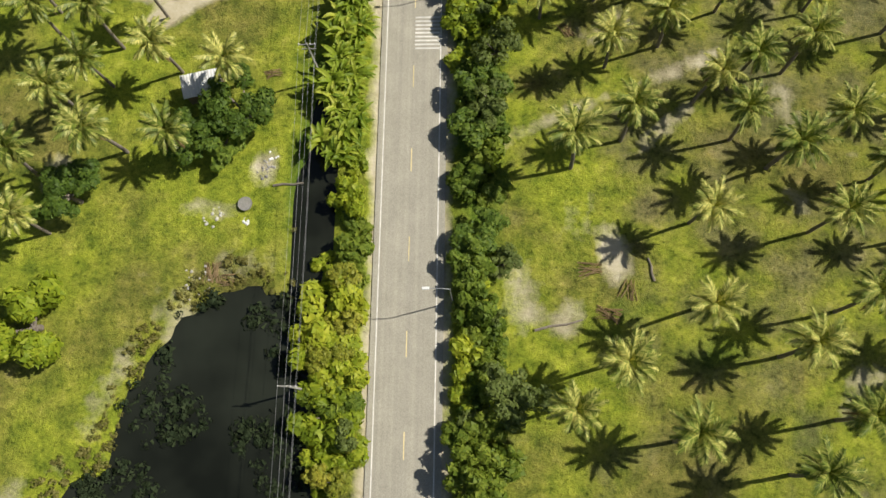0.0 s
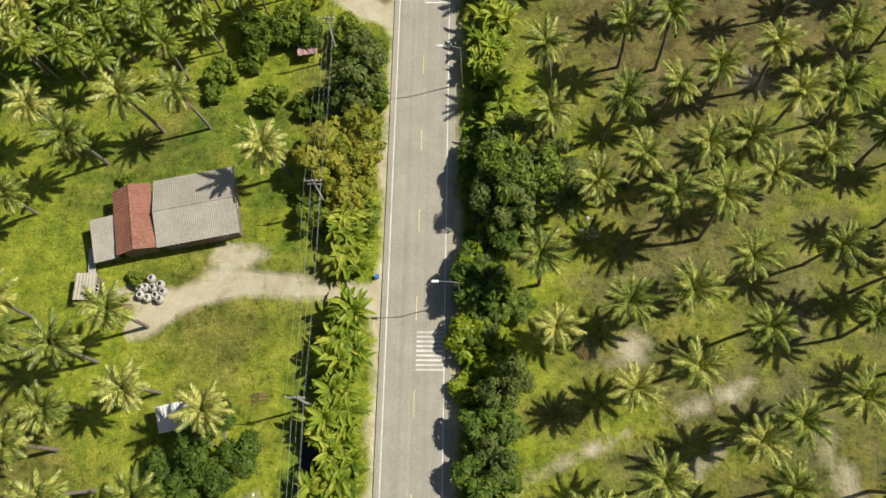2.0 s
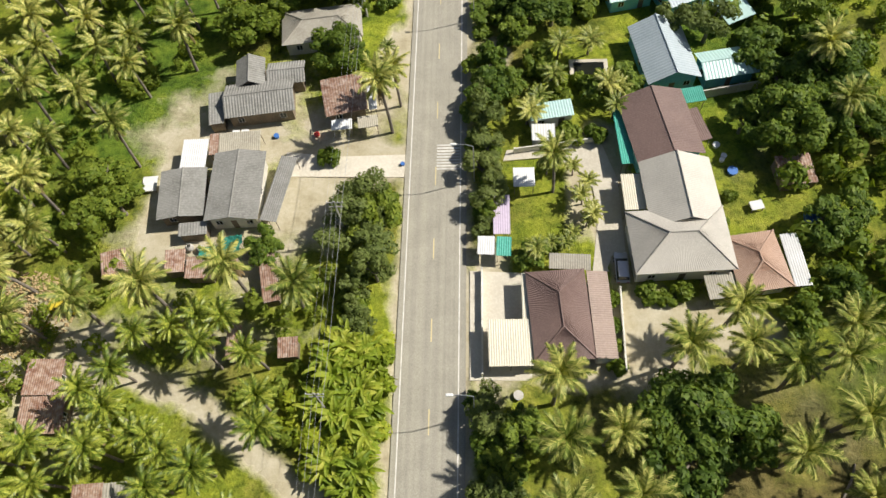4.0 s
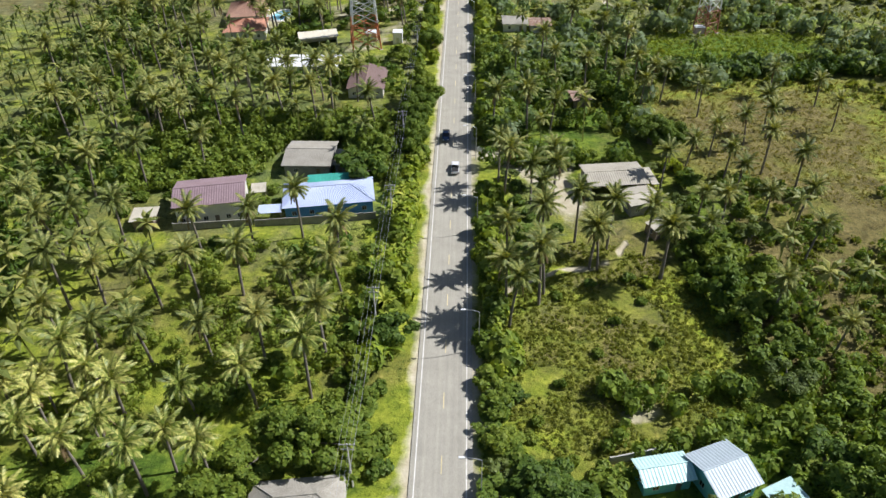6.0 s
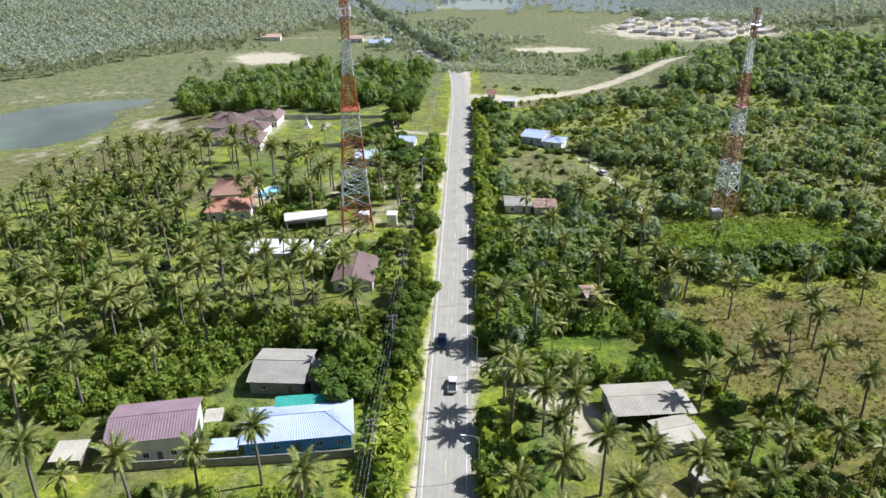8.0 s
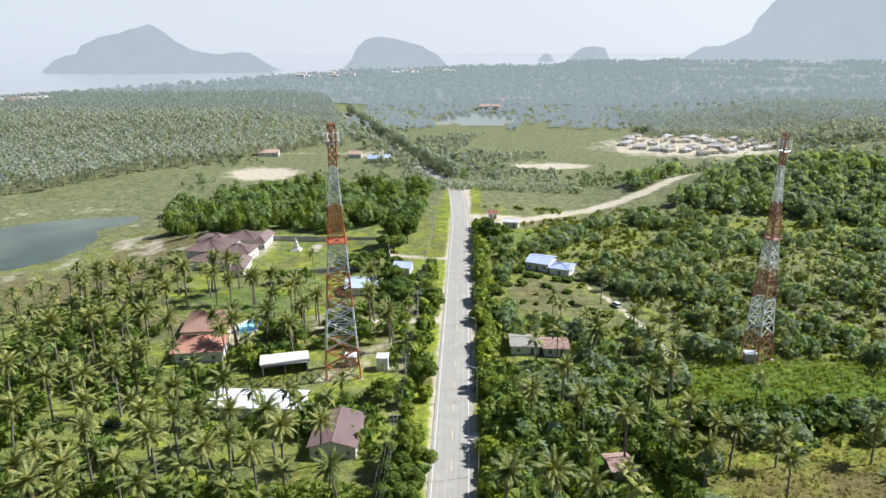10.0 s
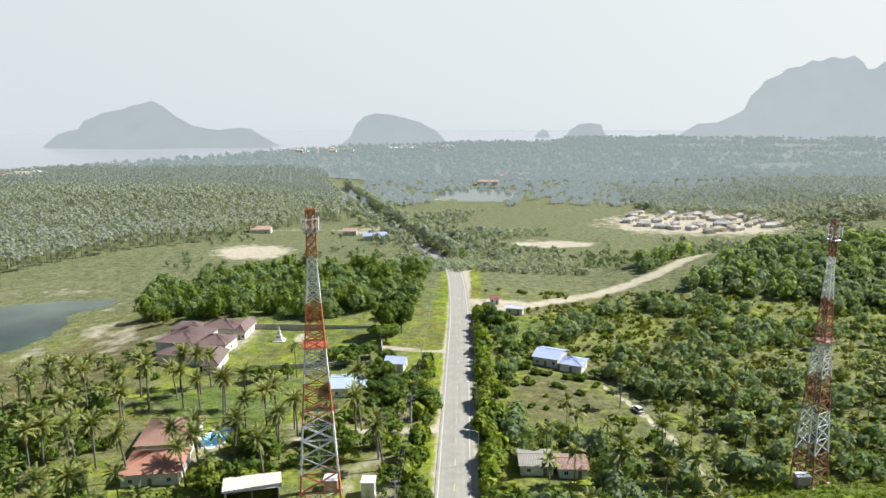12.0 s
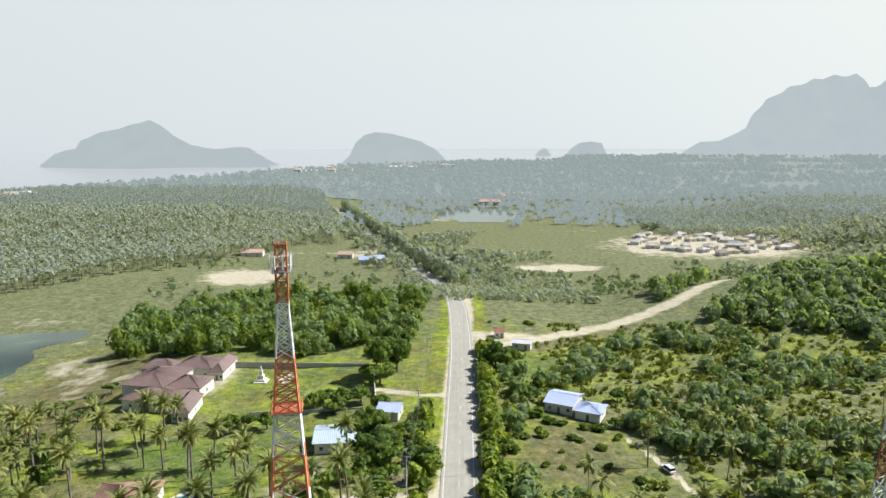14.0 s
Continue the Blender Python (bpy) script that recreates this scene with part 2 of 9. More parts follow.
M = {
    "ground": ground_material(),
    "asphalt": asphalt_material(),
    "paint_white": worn("road_paint_white", (0.72, 0.7, 0.64), (0.45, 0.43, 0.38), (0.78, 0.76, 0.7), 1.2, 12, 0.6, stain=0.8),
    "paint_yellow": worn("road_paint_yellow", (0.72, 0.6, 0.3), (0.5, 0.42, 0.24), (0.75, 0.65, 0.38), 1.2, 12, 0.6, stain=0.8),
    "sandy": worn("sandy_soil", (0.5, 0.42, 0.28), (0.33, 0.27, 0.16), (0.62, 0.55, 0.4), 0.5, 4, 0.95),
    "concrete": worn("concrete", (0.5, 0.48, 0.43), (0.3, 0.28, 0.24), (0.6, 0.58, 0.53), 0.5, 5, 0.85),
    "yard": worn("pale_yard_concrete", (0.62, 0.57, 0.46), (0.47, 0.42, 0.33), (0.7, 0.66, 0.56), 0.3, 3, 0.9),
    "concrete_dark": worn("stained_or_shade_concrete", (0.3, 0.29, 0.26), (0.14, 0.13, 0.11), (0.4, 0.39, 0.36), 0.5, 5, 0.85),
    "plaster": worn("painted_plaster", (0.72, 0.69, 0.6), (0.5, 0.47, 0.4), (0.78, 0.76, 0.7), 0.4, 4, 0.8),
    "plaster_blue": worn("blue_plaster", (0.1, 0.3, 0.6), (0.07, 0.2, 0.4), (0.2, 0.4, 0.68), 0.4, 4, 0.7),
    "plaster_teal": worn("teal_plaster", (0.2, 0.55, 0.58), (0.13, 0.4, 0.42), (0.3, 0.62, 0.64), 0.4, 4, 0.7),
    "timber": worn("grey_timber", (0.22, 0.17, 0.12), (0.1, 0.08, 0.06), (0.33, 0.28, 0.21), 0.8, 6, 0.85),
    "roof_grey": worn("fibre_cement_sheet", (0.36, 0.335, 0.275), (0.24, 0.22, 0.175), (0.43, 0.405, 0.34), 0.35, 3, 0.95),
    "roof_grey_dark": worn("mouldy_fibre_cement_sheet", (0.27, 0.265, 0.24), (0.15, 0.148, 0.13), (0.36, 0.35, 0.32), 0.35, 3, 0.85),
    "roof_pale": worn("pale_fibre_cement_sheet", (0.47, 0.43, 0.335), (0.28, 0.255, 0.195), (0.54, 0.5, 0.4), 0.3, 3, 0.8),
    "roof_red": worn("rusty_red_sheet_metal", (0.29, 0.12, 0.08), (0.17, 0.07, 0.045), (0.4, 0.22, 0.16), 0.5, 3, 0.6),
    "roof_rust": worn("rusted_corrugated_iron", (0.36, 0.24, 0.17), (0.19, 0.085, 0.05), (0.56, 0.48, 0.42), 0.9, 2.0, 0.7, stain=0.95),
    "roof_brown": worn("brown_cement_tiles", (0.215, 0.145, 0.125), (0.15, 0.1, 0.088), (0.28, 0.2, 0.175), 0.3, 4, 0.6),
    "roof_pink": worn("pinkish_brown_tiles", (0.5, 0.34, 0.25), (0.38, 0.25, 0.18), (0.57, 0.41, 0.32), 0.3, 4, 0.6),
    "roof_taupe": worn("faded_taupe_tiles", (0.34, 0.26, 0.215), (0.25, 0.19, 0.16), (0.42, 0.33, 0.28), 0.3, 4, 0.7),
    "roof_purple": worn("faded_maroon_sheet", (0.285, 0.2, 0.21), (0.19, 0.13, 0.135), (0.4, 0.31, 0.315), 0.3, 4, 0.55),
    "roof_tilegrey": worn("grey_cement_tiles", (0.5, 0.47, 0.41), (0.38, 0.355, 0.31), (0.55, 0.52, 0.46), 0.3, 4, 0.6),
    "roof_teal": worn("pale_teal_sheet_metal", (0.48, 0.68, 0.64), (0.38, 0.56, 0.53), (0.6, 0.76, 0.73), 0.3, 4, 0.4),
    "roof_bluegrey": worn("pale_blue_grey_sheet_metal", (0.46, 0.53, 0.56), (0.36, 0.43, 0.46), (0.56, 0.63, 0.66), 0.3, 4, 0.45),
    "roof_green": worn("green_sheet_metal", (0.06, 0.36, 0.27), (0.04, 0.25, 0.19), (0.12, 0.45, 0.36), 0.3, 4, 0.45),
    "roof_blue": worn("light_blue_sheet_metal", (0.43, 0.49, 0.66), (0.33, 0.39, 0.55), (0.53, 0.58, 0.71), 0.3, 4, 0.4),
    "roof_orange": worn("orange_clay_tiles", (0.44, 0.22, 0.14), (0.34, 0.16, 0.1), (0.54, 0.31, 0.21), 0.3, 4, 0.7),
    "roof_clay": worn("brown_clay_tiles", (0.32, 0.19, 0.13), (0.23, 0.135, 0.095), (0.41, 0.26, 0.19), 0.3, 4, 0.7),
    "roof_white": worn("white_sheet_metal", (0.74, 0.74, 0.72), (0.5, 0.5, 0.48), (0.8, 0.8, 0.78), 0.3, 4, 0.45),
    "roof_cream": worn("cream_sheet_metal", (0.72, 0.67, 0.52), (0.6, 0.55, 0.42), (0.78, 0.74, 0.62), 0.3, 4, 0.6),
    "white": plain("white_enamel", (0.78, 0.78, 0.76), 0.45),
    "tower_red": worn("faded_orange_red_paint", (0.6, 0.19, 0.075), (0.46, 0.14, 0.06), (0.66, 0.3, 0.16), 0.3, 5, 0.5),
    "tower_rust": worn("weathered_brown_red_paint", (0.36, 0.13, 0.08), (0.24, 0.1, 0.065), (0.46, 0.24, 0.17), 0.3, 5, 0.6),
    "tower_white": worn("tower_white_paint", (0.84, 0.83, 0.8), (0.7, 0.68, 0.63), (0.88, 0.88, 0.86), 0.3, 5, 0.5),
    "steel": plain("galvanised_steel", (0.5, 0.51, 0.52), 0.4, 0.7),
    "cable": plain("cable", (0.42, 0.42, 0.41), 0.6),
    "glass": plain("dark_glass", (0.02, 0.025, 0.03), 0.08),
    "rubber": plain("rubber", (0.02, 0.02, 0.02), 0.8),
    "car_white": plain("white_car_paint", (0.75, 0.75, 0.74), 0.25),
    "car_blue": plain("dark_blue_car_paint", (0.03, 0.06, 0.14), 0.25),
    "car_silver": plain("silver_car_paint", (0.5, 0.51, 0.53), 0.3, 0.6),
    "yellow": plain("yellow_plastic", (0.7, 0.55, 0.05), 0.5),
    "blue": plain("blue_tarpaulin", (0.06, 0.18, 0.5), 0.6),
    "red": plain("red_plastic", (0.55, 0.04, 0.03), 0.5),
    "pink": plain("pinkish_canvas", (0.62, 0.42, 0.42), 0.7),
    "lilac": plain("lilac_canvas", (0.6, 0.5, 0.62), 0.7),
    "bark": worn("palm_bark", (0.2, 0.17, 0.135), (0.11, 0.09, 0.07), (0.3, 0.27, 0.23), 1.5, 8, 0.9),
    "palm": leafy("palm_fronds", (0.024, 0.055, 0.01), (0.16, 0.21, 0.03), (0.72, 0.66, 0.2), 0.45, 0.22, 0.4, 0.75, 0.3),
    "palm_grove": leafy("grove_palm_fronds", (0.04, 0.072, 0.02), (0.16, 0.195, 0.046), (0.55, 0.5, 0.14), 0.5, 0.28, 0.3, 0.7, 0.22),
    "husk": worn("dry_husks", (0.5, 0.37, 0.19), (0.34, 0.24, 0.11), (0.62, 0.5, 0.3), 0.8, 5, 0.9),
    "palm_dry": leafy("dry_palm_fronds", (0.13, 0.085, 0.04), (0.22, 0.15, 0.07), (0.34, 0.26, 0.14), 0.7, 0.15),
    "nuts": plain("coconuts", (0.17, 0.17, 0.05), 0.6),
    "leaf_dark": leafy("dark_green_leaves", (0.03, 0.062, 0.012), (0.1, 0.165, 0.024), (0.29, 0.365, 0.05), 0.55, 0.35),
    "leaf_mid": leafy("green_leaves", (0.045, 0.085, 0.012), (0.135, 0.2, 0.024), (0.32, 0.37, 0.05), 0.55, 0.38),
    "leaf_bright": leafy("yellow_green_leaves", (0.085, 0.14, 0.01), (0.24, 0.31, 0.022), (0.52, 0.53, 0.05), 0.5, 0.32),
    "leaf_airy": leafy("grey_green_leaves", (0.065, 0.1, 0.025), (0.14, 0.185, 0.045), (0.26, 0.3, 0.085), 0.55, 0.3),
    "leaf_gold": leafy("ochre_new_leaves", (0.085, 0.125, 0.014), (0.24, 0.265, 0.032), (0.46, 0.41, 0.06), 0.5, 0.3),
    "banana": leafy("banana_leaves", (0.06, 0.12, 0.012), (0.24, 0.32, 0.028), (0.56, 0.56, 0.09), 0.5, 0.35),
    # far leaves: haze is put into the base colour, paler and greyer
    "leaf_far": leafy("haze_paled_leaves", (0.235, 0.275, 0.25), (0.345, 0.39, 0.345), (0.45, 0.485, 0.42), 0.7, 0.5, gloss=0.1),
    # wood and hill leaves: lightened and blued, haze painted into the colour
    "leaf_wood": leafy("haze_tinted_leaves", (0.095, 0.15, 0.07), (0.225, 0.31, 0.125), (0.43, 0.51, 0.19), 0.6, 0.5, gloss=0.15),
    "leaf_hill": leafy("haze_tinted_hill_leaves", (0.12, 0.17, 0.105), (0.26, 0.33, 0.19), (0.42, 0.49, 0.27), 0.65, 0.5, gloss=0.1),
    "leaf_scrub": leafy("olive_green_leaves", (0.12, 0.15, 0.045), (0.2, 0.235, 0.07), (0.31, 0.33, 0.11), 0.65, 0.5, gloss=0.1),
    "pond_weed": leafy("drowned_weeds", (0.01, 0.017, 0.009), (0.024, 0.036, 0.017), (0.05, 0.066, 0.03), 0.7, 0.1, gloss=0.05),
    # far fronds lightened in base colour, in place of haze
    "palm_far": leafy("haze_paled_palm_fronds", (0.19, 0.225, 0.2), (0.335, 0.375, 0.32), (0.5, 0.53, 0.45), 0.6, 0.45, 0.2, 0.7),
    "dry_grass": leafy("dry_olive_grass", (0.13, 0.13, 0.04), (0.235, 0.225, 0.07), (0.38, 0.345, 0.125), 0.8, 0.45, gloss=0.05),
    "rank_grass": leafy("rank_green_grass", (0.075, 0.1, 0.018), (0.17, 0.2, 0.035), (0.3, 0.31, 0.062), 0.8, 0.45, gloss=0.05),
    "roof_mauve": worn("mauve_brown_tiles", (0.19, 0.13, 0.108), (0.13, 0.088, 0.075), (0.25, 0.18, 0.155), 0.3, 4, 0.6),
    # far woods, palms and meadow: haze put in as emission
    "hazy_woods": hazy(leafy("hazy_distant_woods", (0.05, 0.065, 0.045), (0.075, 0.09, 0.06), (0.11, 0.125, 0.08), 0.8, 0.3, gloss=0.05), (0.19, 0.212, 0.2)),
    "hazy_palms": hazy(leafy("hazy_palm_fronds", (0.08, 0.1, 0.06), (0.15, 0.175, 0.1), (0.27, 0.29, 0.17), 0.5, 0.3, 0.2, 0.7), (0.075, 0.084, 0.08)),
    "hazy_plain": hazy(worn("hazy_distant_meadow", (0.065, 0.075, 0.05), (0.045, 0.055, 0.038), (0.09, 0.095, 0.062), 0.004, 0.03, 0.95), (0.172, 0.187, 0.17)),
    "palm_young": leafy("young_palm_fronds", (0.022, 0.05, 0.008), (0.145, 0.21, 0.022), (0.6, 0.61, 0.1), 0.42, 0.3, 0.2, 0.8, 0.4),
    "water_pond": water_material("dark_pond_water", (0.012, 0.014, 0.01)),
    "water_river": water_material("brackish_water", (0.055, 0.075, 0.045), 0.1, 0.018),
    "water_pool": water_material("pool_water", (0.25, 0.5, 0.57)),
    # nearly black sea water; its pale haze is added emission
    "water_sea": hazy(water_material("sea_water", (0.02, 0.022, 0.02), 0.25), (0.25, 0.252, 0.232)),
}

# ---- building blocks ----
def put(bm, name, material, parent=None, m=None, smooth=False):
    me = bpy.data.meshes.new(name)
    bm.to_mesh(me)
    bm.free()
    for mt in (material if isinstance(material, (list, tuple)) else [material]):
        me.materials.append(mt)
    if smooth:
        for p in me.polygons:
            p.use_smooth = True
    ob = new(name, me)
    if parent:
        ob.parent = parent
    if m:
        ob.matrix_basis = m
    return ob


def part(name, bm, material, parent, label="", m=None, smooth=False):
    ob = put(bm, name, material, parent, m, smooth)
    return tagged(ob, label) if label else ob


def raw(name, verts, faces, material, parent=None, m=None):
    me = bpy.data.meshes.new(name)
    me.from_pydata(verts, [], faces)
    me.materials.append(material)
    ob = new(name, me)
    if parent:
        ob.parent = parent
    if m:
        ob.matrix_basis = m
    return ob


def share(name, data, parent, m):
    ob = new(name, data)
    ob.parent = parent
    ob.matrix_basis = m
    return ob


def box(bm, x0, y0, z0, x1, y1, z1, m=None):
    v = [bm.verts.new((m or Matrix()) @ Vector(p)) for p in ((x0, y0, z0), (x1, y0, z0), (x1, y1, z0), (x0, y1, z0), (x0, y0, z1), (x1, y0, z1), (x1, y1, z1), (x0, y1, z1))]
    for f in ((3, 2, 1, 0), (4, 5, 6, 7), (0, 1, 5, 4), (1, 2, 6, 5), (2, 3, 7, 6), (3, 0, 4, 7)):
        bm.faces.new([v[i] for i in f])


def bar(bm, a, b, r, sides=4, r2=None):
    a, b = Vector(a), Vector(b)
    d = (b - a).normalized()
    u = d.cross(Vector((0, 0, 1)) if abs(d.z) < 0.95 else Vector((1, 0, 0))).normalized()
    w = d.cross(u)
    r2 = r if r2 is None else r2
    rings = []
    for p, q in ((a, r), (b, r2)):
        rings.append([bm.verts.new(p + (u * math.cos(2 * math.pi * i / sides) + w * math.sin(2 * math.pi * i / sides)) * q) for i in range(sides)])
    for i in range(sides):
        j = (i + 1) % sides
        bm.faces.new((rings[0][i], rings[0][j], rings[1][j], rings[1][i]))
    bm.faces.new(rings[0][::-1])
    bm.faces.new(rings[1])


def tube(bm, pts, radii, sides=7):
    rings = []
    for k, (p, r) in enumerate(zip(pts, radii)):
        d = (Vector(pts[min(k + 1, len(pts) - 1)]) - Vector(pts[max(k - 1, 0)])).normalized()
        u = d.cross(Vector((0.3, 1, 0.1))).normalized()
        w = d.cross(u)
        rings.append([bm.verts.new(Vector(p) + (u * math.cos(2 * math.pi * i / sides) + w * math.sin(2 * math.pi * i / sides)) * r) for i in range(sides)])
    for a, b in zip(rings, rings[1:]):
        for i in range(sides):
            j = (i + 1) % sides
            bm.faces.new((a[i], a[j], b[j], b[i]))
    bm.faces.new(rings[-1])


def thing(name, x, y, z=0.0, rz=0.0, label="", category="", group="", kind=""):
    ob = new(name)
    ob.matrix_basis = pose(x, y, z, 0, 0, rz)
    return tagged(ob, label, category, group, kind)


# ---- the lie of the land ----
def smooth01(v):
    v = np.clip(v, 0, 1)
    return v * v * (3 - 2 * v)


def height(x, y):
    x, y = np.asarray(x, float), np.asarray(y, float)
    z = -2.5 * smooth01((y - 300) / 200) * np.maximum(smooth01((np.abs(x) - 10) / 60), smooth01((y - 590) / 100))
    z = z - np.maximum(11 * smooth01((y - 560) / 130) * smooth01((260 - np.abs(x - 60)) / 120 + 0.6), 9 * smooth01((-x - 95) / 70) * smooth01((y - 330) / 150) * (1 - smooth01((y - 760) / 150)))
    hill = 13 * np.exp(-((x - 190) / 95) ** 2 - ((y - 600) / 62) ** 2) + 12 * np.exp(-((x - 330) / 110) ** 2 - ((y - 590) / 75) ** 2)
    z = z + hill * smooth01((x - 45) / 60)
    # the old pond beside the road
    d = pond_depth(x, y)
    z = z - 1.2 * smooth01(d * 5)
    z = z - 1.8 * smooth01(1.6 * creek_depth(x, y)) - 1.6 * smooth01(3 * blob(x, y, 20, 1075, 58, 74)) - 1.3 * smooth01(3 * blob(x, y, 78, 745, 42, 22, 10))
    bumps = 0.18 * np.sin(x * 0.21 + 1.3 * np.sin(y * 0.13)) * np.sin(y * 0.17 + 0.7) * smooth01((np.abs(x) - 6) / 6)
    z = np.where(np.abs(x) < 5.2, np.minimum(z, 0) * 1.0, z)
    return z + bumps * (1 - smooth01(d * 3)) - 0.12 * smooth01((5.4 - np.abs(x)) / 1.0)


def blob(x, y, cx, cy, rx, ry, turn=0.0):
    c, s = math.cos(radians(turn)), math.sin(radians(turn))
    u, v = ((x - cx) * c + (y - cy) * s) / rx, (-(x - cx) * s + (y - cy) * c) / ry
    return 1.0 - np.sqrt(u * u + v * v)


def creek_depth(x, y):
    """Positive inside the brackish creek in the west."""
    return np.maximum(np.maximum(blob(x, y, -214, 512, 40, 62, 18), blob(x, y, -196, 545, 14, 30, -30)), blob(x, y, -236, 470, 40, 40)) + 0.1 * np.sin(x * 0.09 + 1) * np.sin(y * 0.07)


def pond_depth(x, y):
    """Positive inside the dark pond west of the road."""
    a = np.maximum(blob(x, y, -23.0, -1, 12.5, 19, -15), blob(x, y, -24, -16, 22, 14))
    b = blob(x, y, -12.2, 20, 2.4, 24, 0)
    return np.maximum(a, b) + 0.05 * np.sin(x * 0.9) * np.sin(y * 0.8)


def lane(x, y, pts, half):
    d = np.full(np.shape(x), 1e9)
    for (ax, ay), (bx, by) in zip(pts, pts[1:]):
        t = np.clip(((x - ax) * (bx - ax) + (y - ay) * (by - ay)) / ((bx - ax) ** 2 + (by - ay) ** 2), 0, 1)
        d = np.minimum(d, np.hypot(x - ax - t * (bx - ax), y - ay - t * (by - ay)))
    return 1.0 - d / (2 * half)


def hz(x, y):
    return float(height(x, y))


def soft(v, w=0.25):
    return np.clip(0.5 + v / w * 0.5, 0, 1)

TRACKS = [
    ([(-5, 58.9), (-12, 59.7), (-22, 60.9), (-30, 58.9), (-36, 54.9)], 1.5),
    ([(-4.4, 101), (-8.9, 104), (-15.4, 108.3), (-20.6, 112.8), (-24.2, 115.7), (-29.9, 119.6), (-40, 123)], 1.7),
    ([(5, 278.4), (10, 278.4), (14.1, 273.3), (22.2, 265.1)], 2.0),
    ([(-5.2, 386.3), (-20.6, 386.3), (-41.2, 381.1)], 1.3),
    ([(-5.1, 449.7), (-20.6, 452.9), (-35, 460.3)], 1.3),
    ([(5.2, 522.1), (14.5, 503.9), (44.6, 526.4), (74.9, 549), (104.3, 571.7), (138.3, 612.1), (170.4, 644)], 3.6),
    ([(46.1, 421.3), (51.4, 409.5), (57.4, 385.2), (61.3, 358.9)], 0.85),
    ([(10, 226.5), (15.6, 230), (21.7, 233.8), (26, 234), (29.7, 235.1), (33.5, 238.8), (36, 244)], 0.5),
]


GROVE_PATH = [(10.2, 34.0), (14.5, 37.6), (19.5, 39.5), (27.5, 43.6), (34.0, 45.5), (41.0, 48.5)]


